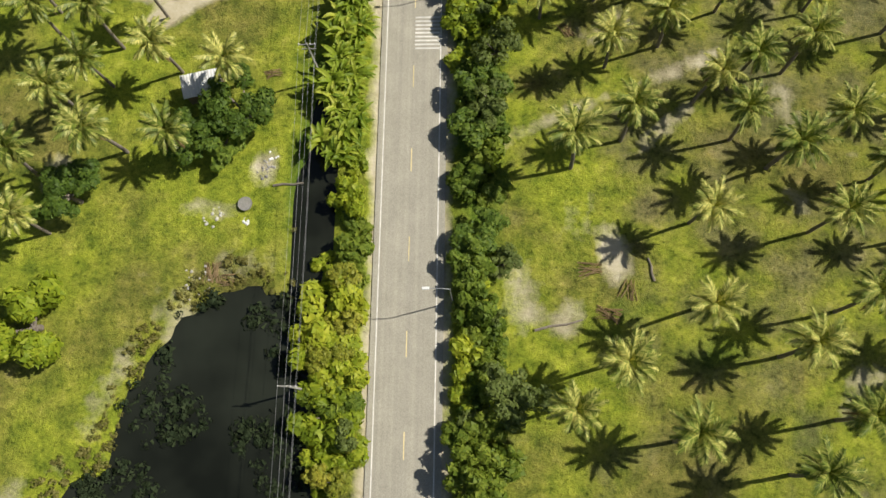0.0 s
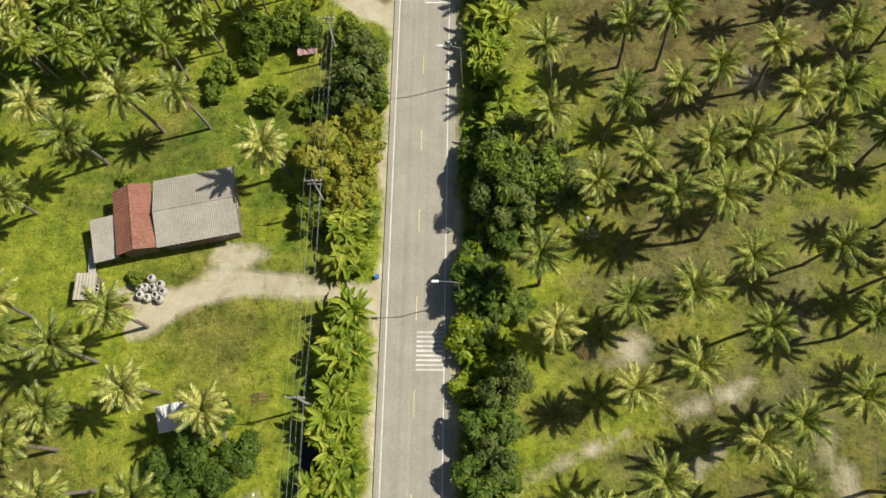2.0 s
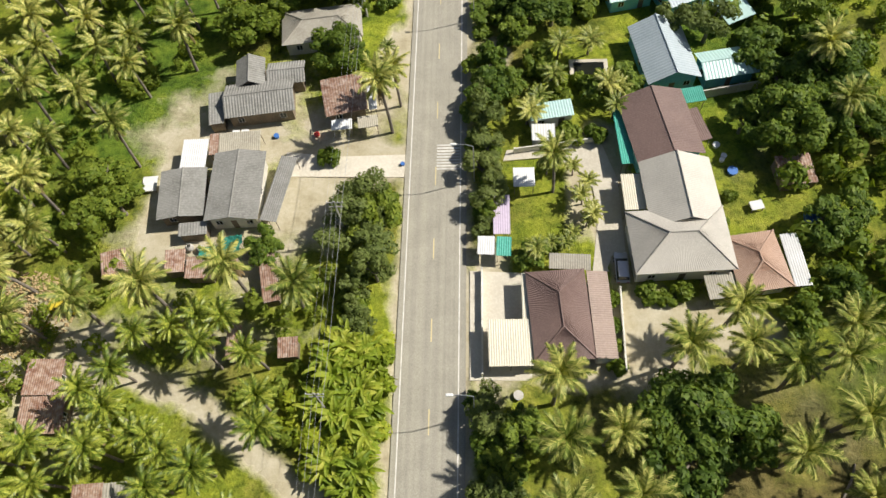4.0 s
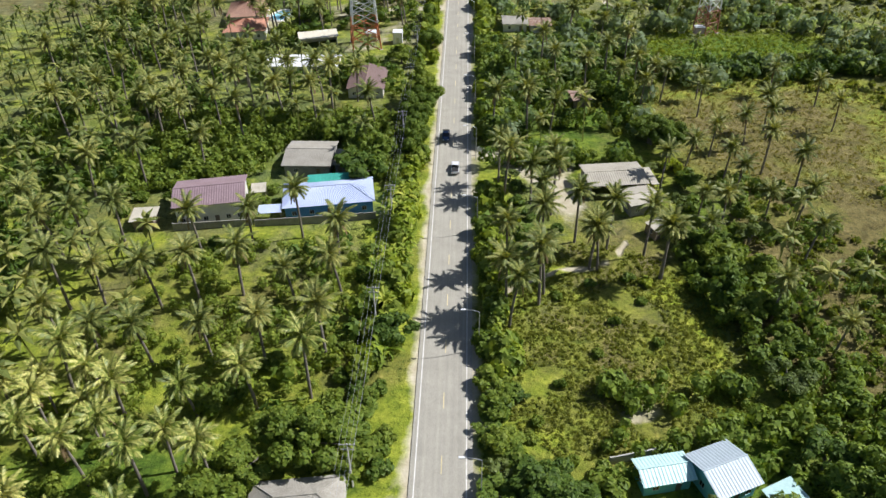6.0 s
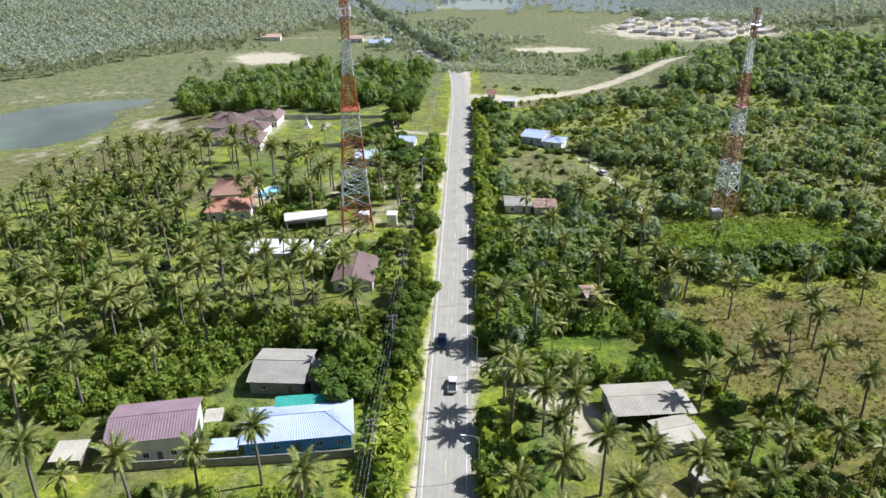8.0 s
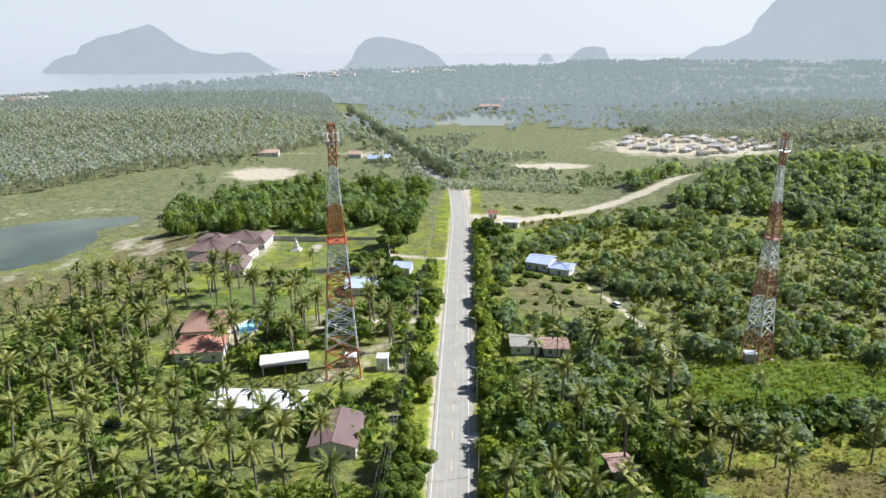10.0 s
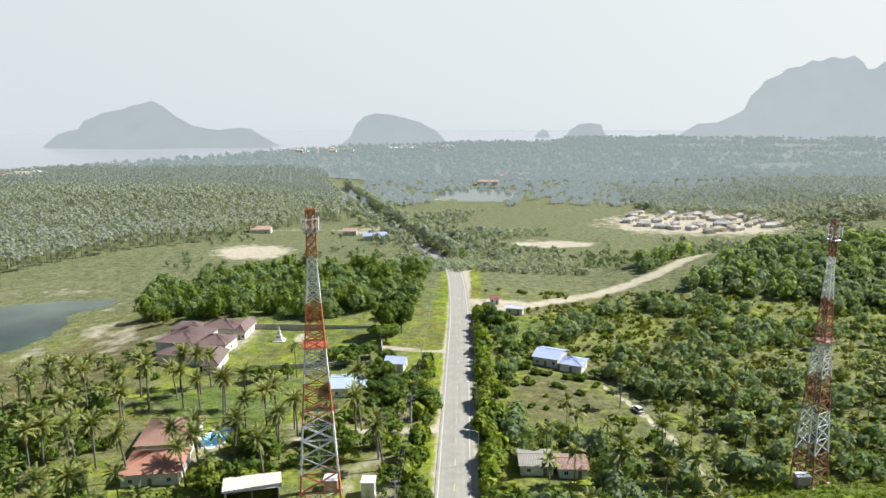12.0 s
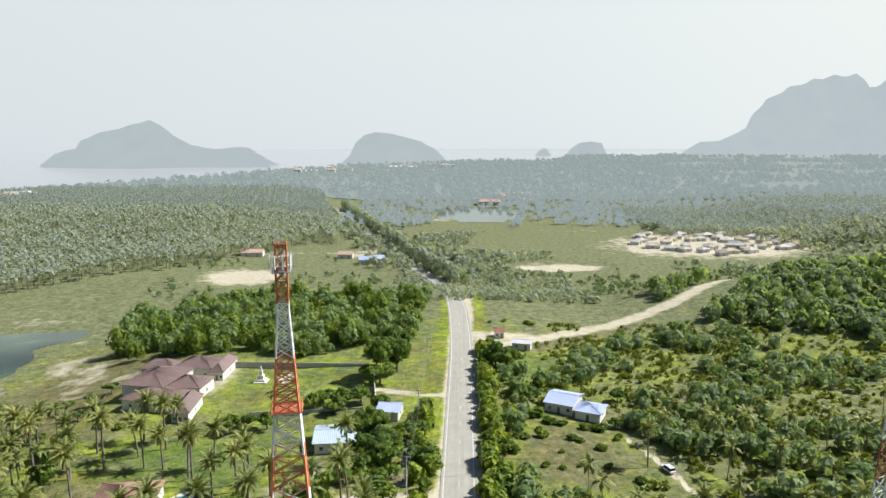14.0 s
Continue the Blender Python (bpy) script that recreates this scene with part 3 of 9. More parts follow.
def cover(x, y):
    """Weights of bare sand, lush growth and dead brown growth over the plan."""
    z = np.zeros(np.shape(x))
    r, g, b = z.copy(), z.copy(), z.copy()
    for pts, half in TRACKS:
        r = np.maximum(r, soft(lane(x, y, pts, half) - 0.45, 0.5))
    r = np.maximum(r, 0.68 * soft(blob(x, y, -27, 153, 18, 24), 0.6))
    r = np.maximum(r, 0.4 * soft(blob(x, y, -44, 126, 20, 11, -12), 0.7))
    r = np.maximum(r, 0.95 * soft(blob(x, y, 24.3, 147, 2.6, 12, 4), 0.3))
    r = np.maximum(r, 0.75 * soft(blob(x, y, 30, 130, 8, 4.5), 0.5))
    r = np.maximum(r, 0.9 * soft(blob(x, y, -13, 154.5, 10, 2.2, 0), 0.4))
    b_edge = soft(0.2 - np.abs(pond_depth(x, y) + 0.16), 0.25)
    r = np.maximum(r, 0.55 * soft(0.14 - np.abs(pond_depth(x, y) + 0.15), 0.25) * (y < 60) * (x < -14))
    # mud round the creek
    r = np.maximum(r, 0.5 * soft(0.16 - np.abs(creek_depth(x, y) + 0.12), 0.25))
    # an old footpath and uneven growth in the eastern grove
    r = np.maximum(r, 0.62 * soft(lane(x, y, GROVE_PATH, 0.9) - 0.5, 0.9))
    rg = random.Random(17)
    for k in range(60):
        spot = soft(blob(x, y, rg.uniform(13, 78), rg.uniform(-20, 115), rg.uniform(2, 7), rg.uniform(1.5, 4), rg.uniform(0, 180)), 0.8)
        if k % 5 == 0:
            r = np.maximum(r, 0.52 * spot)
        elif k % 2:
            g = np.maximum(g, 0.66 * spot)
        else:
            b = np.maximum(b, 0.6 * spot)
    # the worn verges of the road
    r = np.maximum(r, 0.8 * soft((5.7 - np.abs(x)) / 2.0, 0.8) * (y < 700))
    for cx, cy, rx, ry, a, w in (
        (-24, 64.5, 5, 2.2, 10, 0.75), (-36, 59, 6, 2.2, 0, 0.7), (70, 742, 30, 15, 8, 1.0), (45, 800, 20, 10, 0, 0.5), (34, 38.9, 7, 1.6, 40, 0.55), (25.5, 21, 2.2, 4.5, 10, 0.72), (21, 27, 3, 6, 0, 0.5),
        (-47, 31, 3, 4, 0, 0.65), (-19.4, 32.5, 2.4, 3.4, 0, 0.6), (-26, 27, 5, 2, 0, 0.5), (-30, 13, 4, 6, 30, 0.5),
        (-12, 154.2, 9, 2.6, 0, 0.95), (-20, 150.1, 6, 8, 0, 0.8), (-37.1, 160.3, 10, 12, 0, 0.62), (-7, 177.4, 3, 6, 0, 0.85), (-8, 165.3, 4, 12, 0, 0.7), (-55.1, 128, 14, 9, -10, 0.62),
        (-30.1, 141.1, 16, 5, 0, 0.7), (-39, 148, 4, 14, 0, 0.85), (-28, 158.6, 12, 3, 0, 0.85), (-46.9, 122, 7, 11, 0, 0.75), (-26, 128, 7, 5, 0, 0.5),
        (-13, 156, 10, 4.5, 0, 1.0), (-17, 149, 5, 6, 0, 1.0), (8.1, 130, 4, 11, 0, 0.95), (16.1, 124, 10, 3, 0, 0.8), (27.6, 127.5, 6, 8, 0, 1.0), (37, 129, 9, 3, 0, 0.9), (23.2, 152.1, 4, 10, -12, 0.95), (33.1, 130, 8, 4, 0, 0.6), (9.1, 175.4, 3, 4, 0, 0.8),
        (30.3, 198.7, 4, 2.2, 20, 0.62), (25.4, 262, 4.2, 13, 0, 0.72), (16, 276, 8, 3, 0, 0.6), (35, 285, 11, 6, 0, 0.14), (-143, 486, 9, 32, 14, 0.52), (-122, 482, 12, 5, 0, 0.5), (-84, 470, 5, 16, 0, 0.5), (-30.8, 347.5, 6, 5, 0, 0.6), (-20.6, 359, 9, 18, 0, 0.42),
        (-30.9, 392.7, 24, 14, 0, 0.4), (-65.7, 371.6, 8, 12, 0, 0.5), (-150, 700, 26, 26, -6, 1.0), (-61.9, 470.9, 3, 8, 0, 0.8), (20.7, 516.7, 12, 9, 0, 0.75), (-161.5, 510, 12, 26, 10, 0.45),
        (-118, 800.1, 90, 8, 0, 0.45), (-75.1, 800, 20, 30, 0, 0.6), (212, 842, 84, 62, 10, 0.95), (108.7, 927.7, 40, 14, 0, 0.4), (262.3, 974.8, 60, 12, 0, 0.5), (-33, 1011.7, 25, 18, 0, 0.5), (99.6, 1084.2, 20, 25, 0, 0.5)):
        r = np.maximum(r, w * soft(blob(x, y, cx, cy, rx, ry, a), 0.5))
    for cx, cy, rx, ry, a, w in (
        (26, 212, 22, 18, 0, 0.3), (-72, 404, 36, 20, 0, 0.72), (-58, 470, 40, 17, 0, 0.5), (14, 243, 8, 24, 0, 0.7), (56, 244, 13, 26, 0, 0.75), (52, 224.3, 8, 26, 12, 0.8), (88, 346, 36, 16, 5, 0.95), (-28.3, 236.6, 26, 26, 0, 0.15), (-46, 268, 36, 26, 0, 0.55), (-60.6, 236.6, 40, 70, 0, 0.25), (-50.8, 286.3, 40, 26, 0, 0.6), (-71.5, 327.7, 45, 60, 0, 0.4),
        (30.5, 317.3, 26, 46, 0, 0.8), (102.5, 426.5, 90, 60, 0, 0.42), (199, 608.7, 150, 90, 0, 0.9), (-83.1, 533, 75, 34, 0, 1.0), (-59.7, 464.6, 26, 13, 0, 0.4), (63.6, 708.8, 120, 60, 0, 0.42), (-66.5, 1072.5, 500, 160, 0, 0.4),
        (-27, 81, 15, 11, 10, 0.58), (-18, 70, 9, 10, 0, 0.5), (-44, 70, 9, 10, 0, 0.55), (-36, 79, 14, 7, 0, 0.55), (-13, 30, 3, 26, 0, 0.8), (8.5, 58.9, 4, 70, 0, 0.7), (46.4, 180.5, 16, 25, 0, 0.75), (60, 120, 15, 13, 0, 0.72), (-50, 172, 22, 28, 0, 0.75), (-59.9, 97, 26, 12, 20, 0.6), (20.6, 479.3, 30, 30, 0, 0.6), (-41, 426.6, 40, 30, 0, 0.5),
        (-273.1, 952.5, 420, 260, 0, 0.45), (359.5, 950.7, 300, 200, 0, 0.3)):
        g = np.maximum(g, w * soft(blob(x, y, cx, cy, rx, ry, a), 0.6))
    for cx, cy, rx, ry, a, w in (
        (27, 210, 22, 20, 0, 0.55), (66, 225, 18, 40, 0, 0.8), (41, 101, 26, 21, 0, 0.84), (34, 240, 17, 14, 0, 0.62), (34, 30, 20, 30, 0, 0.36), (-50, 225, 45, 30, 0, 0.42), (80, 290, 38, 34, 8, 0.72), (84, 258.9, 26, 36, 0, 0.72), (-92.4, 369.5, 26, 50, 0, 0.45), (-26.8, 395.8, 18, 30, 0, 0.5), (-29.6, 317.3, 14, 10, 0, 0.35),
        (30.8, 409.5, 18, 22, 0, 0.82), (-140, 468, 26, 52, 10, 1.15), (-160, 430, 52, 38, 0, 1.1), (-90, 383, 15, 8, 0, 0.9), (-24, 394, 19, 7, 0, 0.85), (-34, 374, 20, 12, 0, 0.62), (110, 420, 110, 80, 0, 0.5), (-225, 625, 60, 90, 20, 0.92), (-166.2, 527.7, 26, 36, 0, 0.6), (74.6, 754, 60, 30, 20, 0.45), (-73.9, 664.4, 45, 30, 0, 0.5), (119.3, 904.1, 70, 60, 0, 0.4), (-25, 14, 14, 20, 30, 0.36)):
        b = np.maximum(b, w * soft(blob(x, y, cx, cy, rx, ry, a), 0.6))
    b = np.maximum(b, 0.3 * smooth01((y - 560) / 120) * smooth01((1500 - y) / 300))
    b = np.maximum(b, 0.52 * soft(blob(x, y, 46, 60, 37, 85), 0.6))
    # the cut bank below the hill track
    b = np.maximum(b, 0.85 * soft(lane(x, y, [(px, py - 9) for px, py in TRACKS[5][0][1:]], 6.0) - 0.5, 0.6))
    g = np.maximum(g, 0.36 * smooth01((-x - 15) / 10) * smooth01((y - 180) / 30) * smooth01((430 - y) / 40))
    b = np.maximum(b, 0.3 * b_edge * (y < 60))
    # weight of the greyer tone grows with distance, in place of haze
    a = (0.42 * smooth01((y - 200) / 60) + 0.5 * smooth01((y - 490) / 90)) * np.maximum(smooth01((np.abs(x) - 6) / 8), smooth01((y - 600) / 40))
    a = np.maximum(a, 0.42 * soft(blob(x, y, 110, 330, 105, 140), 0.8))
    a = np.maximum(a, 0.36 * soft(blob(x, y, 46, 60, 32, 85), 0.8))
    a = np.maximum(a, 0.6 * soft(blob(x, y, 110, 420, 130, 130), 0.6))
    a = np.maximum(a, 0.75 * soft(blob(x, y, -230, 570, 90, 170, 21), 0.6))
    a = a * (1 - 0.9 * soft(blob(x, y, 35, 285, 14, 9), 0.5))
    a = a * (1 - 0.9 * soft(blob(x, y, 82, 280, 44, 52), 0.5)) * (1 - 0.9 * soft(blob(x, y, 88, 346, 36, 17), 0.5))
    return r, g, b, a


def axis(fine0, fine1, step, far0, far1, mid=0.0):
    a = list(np.arange(fine0, fine1 + 0.01, step))
    s, v = step, fine1
    while v < far1:
        s = s * (1.05 if s < mid else 1.16)
        v += s
        a.append(v)
    s, v = step, fine0
    while v > far0:
        s = s * (1.05 if s < mid else 1.16)
        v -= s
        a.insert(0, v)
    return np.array(a)


def build_ground():
    xs, ys = axis(-62, 66, 1.6, -2600, 2600, 6.0), np.concatenate([axis(-30, 238, 1.6, -1500, 238)[:-1], axis(240, 720, 2.6, 240, 3400)])
    X, Y = np.meshgrid(xs, ys)
    Z = height(X, Y)
    # the coast: the land ends where the sea begins
    Z = np.where(coast(X, Y) > 0, Z, -24)
    nx, ny = len(xs), len(ys)
    verts = np.stack([X.ravel(), Y.ravel(), Z.ravel()], 1)
    i = (np.arange(ny - 1)[:, None] * nx + np.arange(nx - 1)[None, :]).ravel()
    faces = np.stack([i, i + 1, i + 1 + nx, i + nx], 1)
    me = bpy.data.meshes.new("ground")
    me.from_pydata(verts.tolist(), [], faces.tolist())
    me.materials.append(M["ground"])
    for p in me.polygons:
        p.use_smooth = True
    r, g, b, a = cover(X, Y)
    col = me.color_attributes.new("cover", "FLOAT_COLOR", "POINT")
    col.data.foreach_set("color", np.stack([r.ravel(), g.ravel(), b.ravel(), a.ravel()], 1).ravel())
    return tagged(new("ground", me), "grassy ground with sandy tracks, dry fields and lush growth", "ground", kind="structure")


def coast(x, y):
    """Positive on land."""
    edge = 1214 + 2.3 * (np.clip(x, -660, -79) + 660) + 25 * np.sin(x * 0.021) + 14 * np.sin(x * 0.057)
    edge = edge + np.where(x < -660, (x + 660) * 0.8, 0) + np.where(x > -79, (x + 79) * 0.35, 0)
    return edge - y


ground = build_ground()
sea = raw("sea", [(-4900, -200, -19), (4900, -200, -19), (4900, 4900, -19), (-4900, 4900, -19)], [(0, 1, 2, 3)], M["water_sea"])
tagged(sea, "pale calm sea under haze", "sea", kind="structure")


def road_z(y):
    return hz(0, y) + 0.17


def road_x(y):
    return 0.0 if y < 480 else -0.00035 * (y - 480) ** 2


def strip(name, x0, x1, y0, y1, z, material, step=8.0, crown=0.0):
    n = max(1, int((y1 - y0) / step))
    v, f = [], []
    cols = [x0, (x0 + x1) / 2, x1] if crown else [x0, x1]
    for i in range(n + 1):
        y = y0 + (y1 - y0) * i / n
        for c in cols:
            v.append((road_x(y) + c, y, road_z(y) + z + (crown if c == cols[1] and crown else 0)))
    k = len(cols)
    for i in range(n):
        for c in range(k - 1):
            f.append((i * k + c, i * k + c + 1, (i + 1) * k + c + 1, (i + 1) * k + c))
    return raw(name, v, f, material)


def build_road():
    road = tagged(strip("road", -4.5, 4.5, -60, 690, 0, M["asphalt"], 6.0), "two-lane grey asphalt road with pale worn lanes", "road", kind="structure")
    for x in (-3.75, 3.6):
        e = strip("edge_line", x - 0.075, x + 0.075, -60, 690, 0.006, M["paint_white"], 6.0)
        e.parent = road
    for k in range(62):
        y0 = 8.0 - 71.7 + 11.95 * k
        d = strip("centre_dash", -0.07, 0.07, y0, y0 + 3.2, 0.006, M["paint_yellow"], 3.0)
        d.parent = road
    return road

road = build_road()

PALMS_SOUTH_WEST = [
    (-46.3, 23.8), (-47.6, 31.7), (-38.5, 34.1), (-29.1, 34.4), (-43.9, 39.8), (-40.5, 43.6), (-22.6, 43.7),
]
PALMS_SOUTH_EAST = [
    (19.1, 1.9), (31.8, -0.3), (44, -4), (49.2, 1.7), (24.7, 6.9), (44.6, 9.2), (34.2, 13.1), (50.8, 14.4),
    (35.2, 24.3), (49.3, 23.6), (19.8, 32.9), (44.9, 31.3), (51.7, 35.8), (27.1, 36.8), (37.5, 41), (40, 36.3),
    (41.6, 43.1),
]
PALMS_POND_WEST = [
    (-48, 51.5), (-40.4, 50.8), (-31.8, 45.8), (-49.7, 56.6), (-34.4, 54.7), (-51.8, 70.1), (-18.8, 75.7), (-50.3, 82.1),
    (-43.9, 77.1), (-37.5, 82.6), (-30.6, 83.3), (-48.9, 91.8), (-43.6, 90.3), (-34, 91.7), (-48.2, 97.8), (-43.1, 94.7),
    (-37.7, 96.2), (-33.2, 99.2), (-29.9, 96.1),
]
PALMS_POND_EAST = [
    (48.3, 45.6), (24.9, 46.4), (31.4, 48.6), (16.7, 53.2), (40.3, 53.4), (24.7, 55.7), (31.7, 57), (54.5, 59.3),
    (38.6, 60.9), (15, 61.2), (36.1, 68), (31, 68.8), (22.2, 70.7), (42.9, 71.6), (28.1, 74.3), (49.2, 74.4),
    (35.5, 75.4), (40.6, 76.4), (16.9, 80.7), (25.9, 81.3), (47, 81.7), (52.2, 82.8), (33, 84), (38.4, 86.7),
    (45.3, 89), (16.5, 89.3), (55, 91.7), (32, 92.3), (27, 92.8),
]
PALMS_YARDS_WEST = [
    (-52.5, 103.3), (-47.4, 102.5), (-41.6, 103.2), (-29.9, 107.9), (-25.9, 103), (-20.4, 105.3), (-25, 109.9), (-18.4, 114.5),
    (-55.2, 119.3), (-37.5, 121.6), (-21.3, 123.5), (-51.1, 127.7), (-43.4, 129.9), (-33.7, 130.6), (-27.2, 124.5), (-15.8, 131.2),
    (-51.9, 139.9), (-24.6, 133.7), (-54.3, 147.4), (-54.3, 154.5), (-45, 156.7),
]
PALMS_YARDS_EAST = [
    (15.1, 106.1), (22.8, 107.5), (32.8, 100.8), (38.4, 103), (15.4, 113), (21.9, 114.5), (40.3, 112.1), (46.8, 108),
    (47.1, 115.7), (52.4, 109.1), (15.3, 120.3), (29.8, 123.6), (36.4, 123.8), (42, 122.3), (46.7, 122.2), (54, 117.7),
    (36.7, 128.9), (48.5, 126.3), (16.2, 150.7), (56.8, 159.8),
]
PALMS_VILLAGE_WEST = [
    (-58.8, 163.3), (-51.3, 162.1), (-7.4, 161.2), (-59.5, 170.7), (-51.1, 171.5), (-45.3, 167.6), (-6.1, 166.1), (-46.4, 173.6),
    (-39, 175.1), (-64.4, 186.1), (-50, 184.3), (-40.7, 183.3), (-37.5, 187.4), (-32, 184.8), (-58.5, 188.4), (-47.5, 189.2),
    (-47.5, 195), (-57.5, 201.6), (-38.5, 196.2), (-29.7, 198.4), (-20.9, 201.8), (-65, 210.4), (-56.1, 207.4), (-49.3, 207),
    (-38.8, 207.8), (-29.4, 207.9), (-20.3, 210), (-68.9, 221.4), (-62, 222.2), (-53.1, 221.6), (-44.9, 221.8), (-37.7, 226.5),
    (-28.5, 222.8), (-20.5, 223.7),
]
PALMS_VILLAGE_EAST = [
    (55.4, 168.6), (64.5, 210.9), (12.4, 218.1), (57.1, 219.9), (16.1, 223.5), (27.5, 233.3), (40.3, 231),
]
PALMS_HOUSES_WEST = [
    (-78.1, 235.2), (-20.9, 235.1), (-83.2, 240.7), (-71.6, 236.2), (-63.6, 237.2), (-49.8, 237.4), (-39.7, 241.3), (-30.4, 243.4),
    (-78, 257.8), (-69.1, 261.9), (-58, 270.5), (-66.3, 282.2), (-52.6, 282.5), (-97.8, 284.2), (-95.7, 289.7), (-83.8, 284.5),
    (-78.7, 290), (-73.2, 284.9), (-70.8, 291.3), (-60.4, 290.3), (-21.6, 291), (-95, 298.5), (-90.6, 293), (-78.6, 295.8),
    (-56.4, 296.2), (-46.4, 296.3), (-36.4, 293.6), (-32.3, 299.6), (-98.4, 307.8), (-71.6, 300.6), (-55.9, 305.5), (-43.6, 301.3),
    (-26.2, 306.8), (-92.2, 310.7), (-79.8, 315.4), (-69.5, 315.6), (-63.7, 308.6), (-52.2, 308.9), (-45.5, 309), (-38.2, 309.2),
    (-116.2, 318.5), (-110.7, 322.5), (-92.1, 322.7), (-83.5, 323), (-60.4, 317.3), (-51.5, 323.7),
]
PALMS_HOUSES_WEST_B = [
    (-103.4, 326.5), (-91, 329.5), (-78, 326.4),
]
PALMS_HOUSES_EAST = [
    (17.7, 235.7), (25.1, 242.2), (31.7, 240.4), (38.6, 238.7), (69.9, 236.5), (52.1, 250.1), (54.6, 245.5), (65.1, 249.7),
    (72.9, 248.8), (17.3, 257.8), (62.4, 258.9), (10.7, 265.6), (12.7, 260.1), (22.7, 265), (47.4, 264.3), (60.6, 263.2),
    (76.9, 264.4), (54.5, 269.1), (71, 269.3), (61.6, 277.1), (69.5, 281.6), (10.5, 288.9), (17.9, 286.4), (25.4, 289.4),
    (77.6, 286.1), (77.7, 290.7), (95.5, 290.9), (63.9, 298.9), (44.4, 307.2), (50.5, 304.1), (56.8, 307.4), (96.4, 304.9),
    (35, 308.2), (54.4, 311.4), (66, 309), (87, 312.1), (18.4, 246.4), (27.2, 233.3), (16.7, 227.3), (10.2, 222), (10.8, 233), (39.8, 231), (57.3, 220.5), (50.1, 239),
    (21.6, 252.2), (17.1, 319), (27.8, 319.3), (42.8, 321), (51.6, 319.8),
]
PALMS_NORTH_WEST = [
    (-102.1, 336.4), (-78.1, 336.9), (-121.2, 347.9), (-87.3, 340.5), (-115.6, 352.3), (-107.4, 352.4), (-63.1, 354.6), (-99.8, 357),
    (-98.7, 361.7), (-86.8, 361.9), (-78.3, 357.5), (-61.5, 359.9), (-45.5, 357.7), (-18.8, 363.9), (-95.6, 366.6), (-69, 365.4),
    (-54.2, 368.8), (-43.6, 369.1), (-100.7, 373.8), (-26.4, 379.2), (-88.9, 380.9), (-42.8, 382.2), (-123.1, 395.3), (-65.4, 392.8),
    (-50.6, 389.3), (-119.4, 399.6), (-113, 399.8), (-90.7, 400.4), (-81.1, 400.7), (-76.3, 400.8), (-62, 401.2),
]
PALMS_ESTATE = [
    (-115, 413), (-104, 407), (-97, 410), (-86, 406), (-87, 418), (-80, 412), (-79, 418), (-66, 395), (-52, 393), (-46, 374), (-56, 381),
    (-51, 383), (-44, 386), (-27, 386), (-29, 403), (-20, 370), (-96, 394), (-109, 399), (-126, 411), (-118, 408), (-64, 367), (-108, 390),
]
PALMS_NORTH_EAST = [
    (25.7, 330.3), (50.8, 332.6), (37.4, 355.3), (46.9, 351.3), (37.8, 360), (52.7, 360.4), (51, 371.7), (73.5, 375.4),
    (79.3, 400.8), (47.7, 404.1),
]
PALM_PLOTS = [PALMS_SOUTH_WEST, PALMS_SOUTH_EAST, PALMS_POND_WEST, PALMS_POND_EAST, PALMS_YARDS_WEST, PALMS_YARDS_EAST, PALMS_VILLAGE_WEST, PALMS_VILLAGE_EAST, PALMS_HOUSES_WEST, PALMS_HOUSES_WEST_B, PALMS_HOUSES_EAST, PALMS_NORTH_WEST, PALMS_ESTATE, PALMS_NORTH_EAST]

# ---- plants ----
rnd = random.Random(7)


def leaf_quads(bm, points, size, rng, flat=0.5, material_index=0):
    """Small bent leaf sprays, turned at random, facing mostly outward and up."""
    for p, n in points:
        n = (n + Vector((rng.uniform(-1, 1), rng.uniform(-1, 1), rng.uniform(-0.3, 1))) * flat).normalized()
        u = n.cross(Vector((rng.uniform(-1, 1), rng.uniform(-1, 1), rng.uniform(-1, 1)))).normalized()
        w = n.cross(u)
        s = size * rng.uniform(0.6, 1.35)
        bm.faces.new([bm.verts.new(q) for q in (p - u * s * 0.55 + w * s * 0.5, p - u * s * 0.55 - w * s * 0.5, p + u * s * 0.85 + n * s * 0.15)])


def crown_points(rng, lobes, n):
    """Points and outward directions on and in a heap of lobes."""
    weights = [l[3] ** 2 for l in lobes]
    out = []
    while len(out) < n:
        lx, ly, lz, lr, sq = rng.choices(lobes, weights)[0]
        d = Vector((rng.gauss(0, 1), rng.gauss(0, 1), rng.gauss(0.25, 1))).normalized()
        k = lr * (1 - 0.45 * rng.random() ** 2)
        p = Vector((lx + d.x * k, ly + d.y * k, lz + d.z * k * sq))
        if p.z < 0.05:
            continue
        out.append((p, d))
    return out


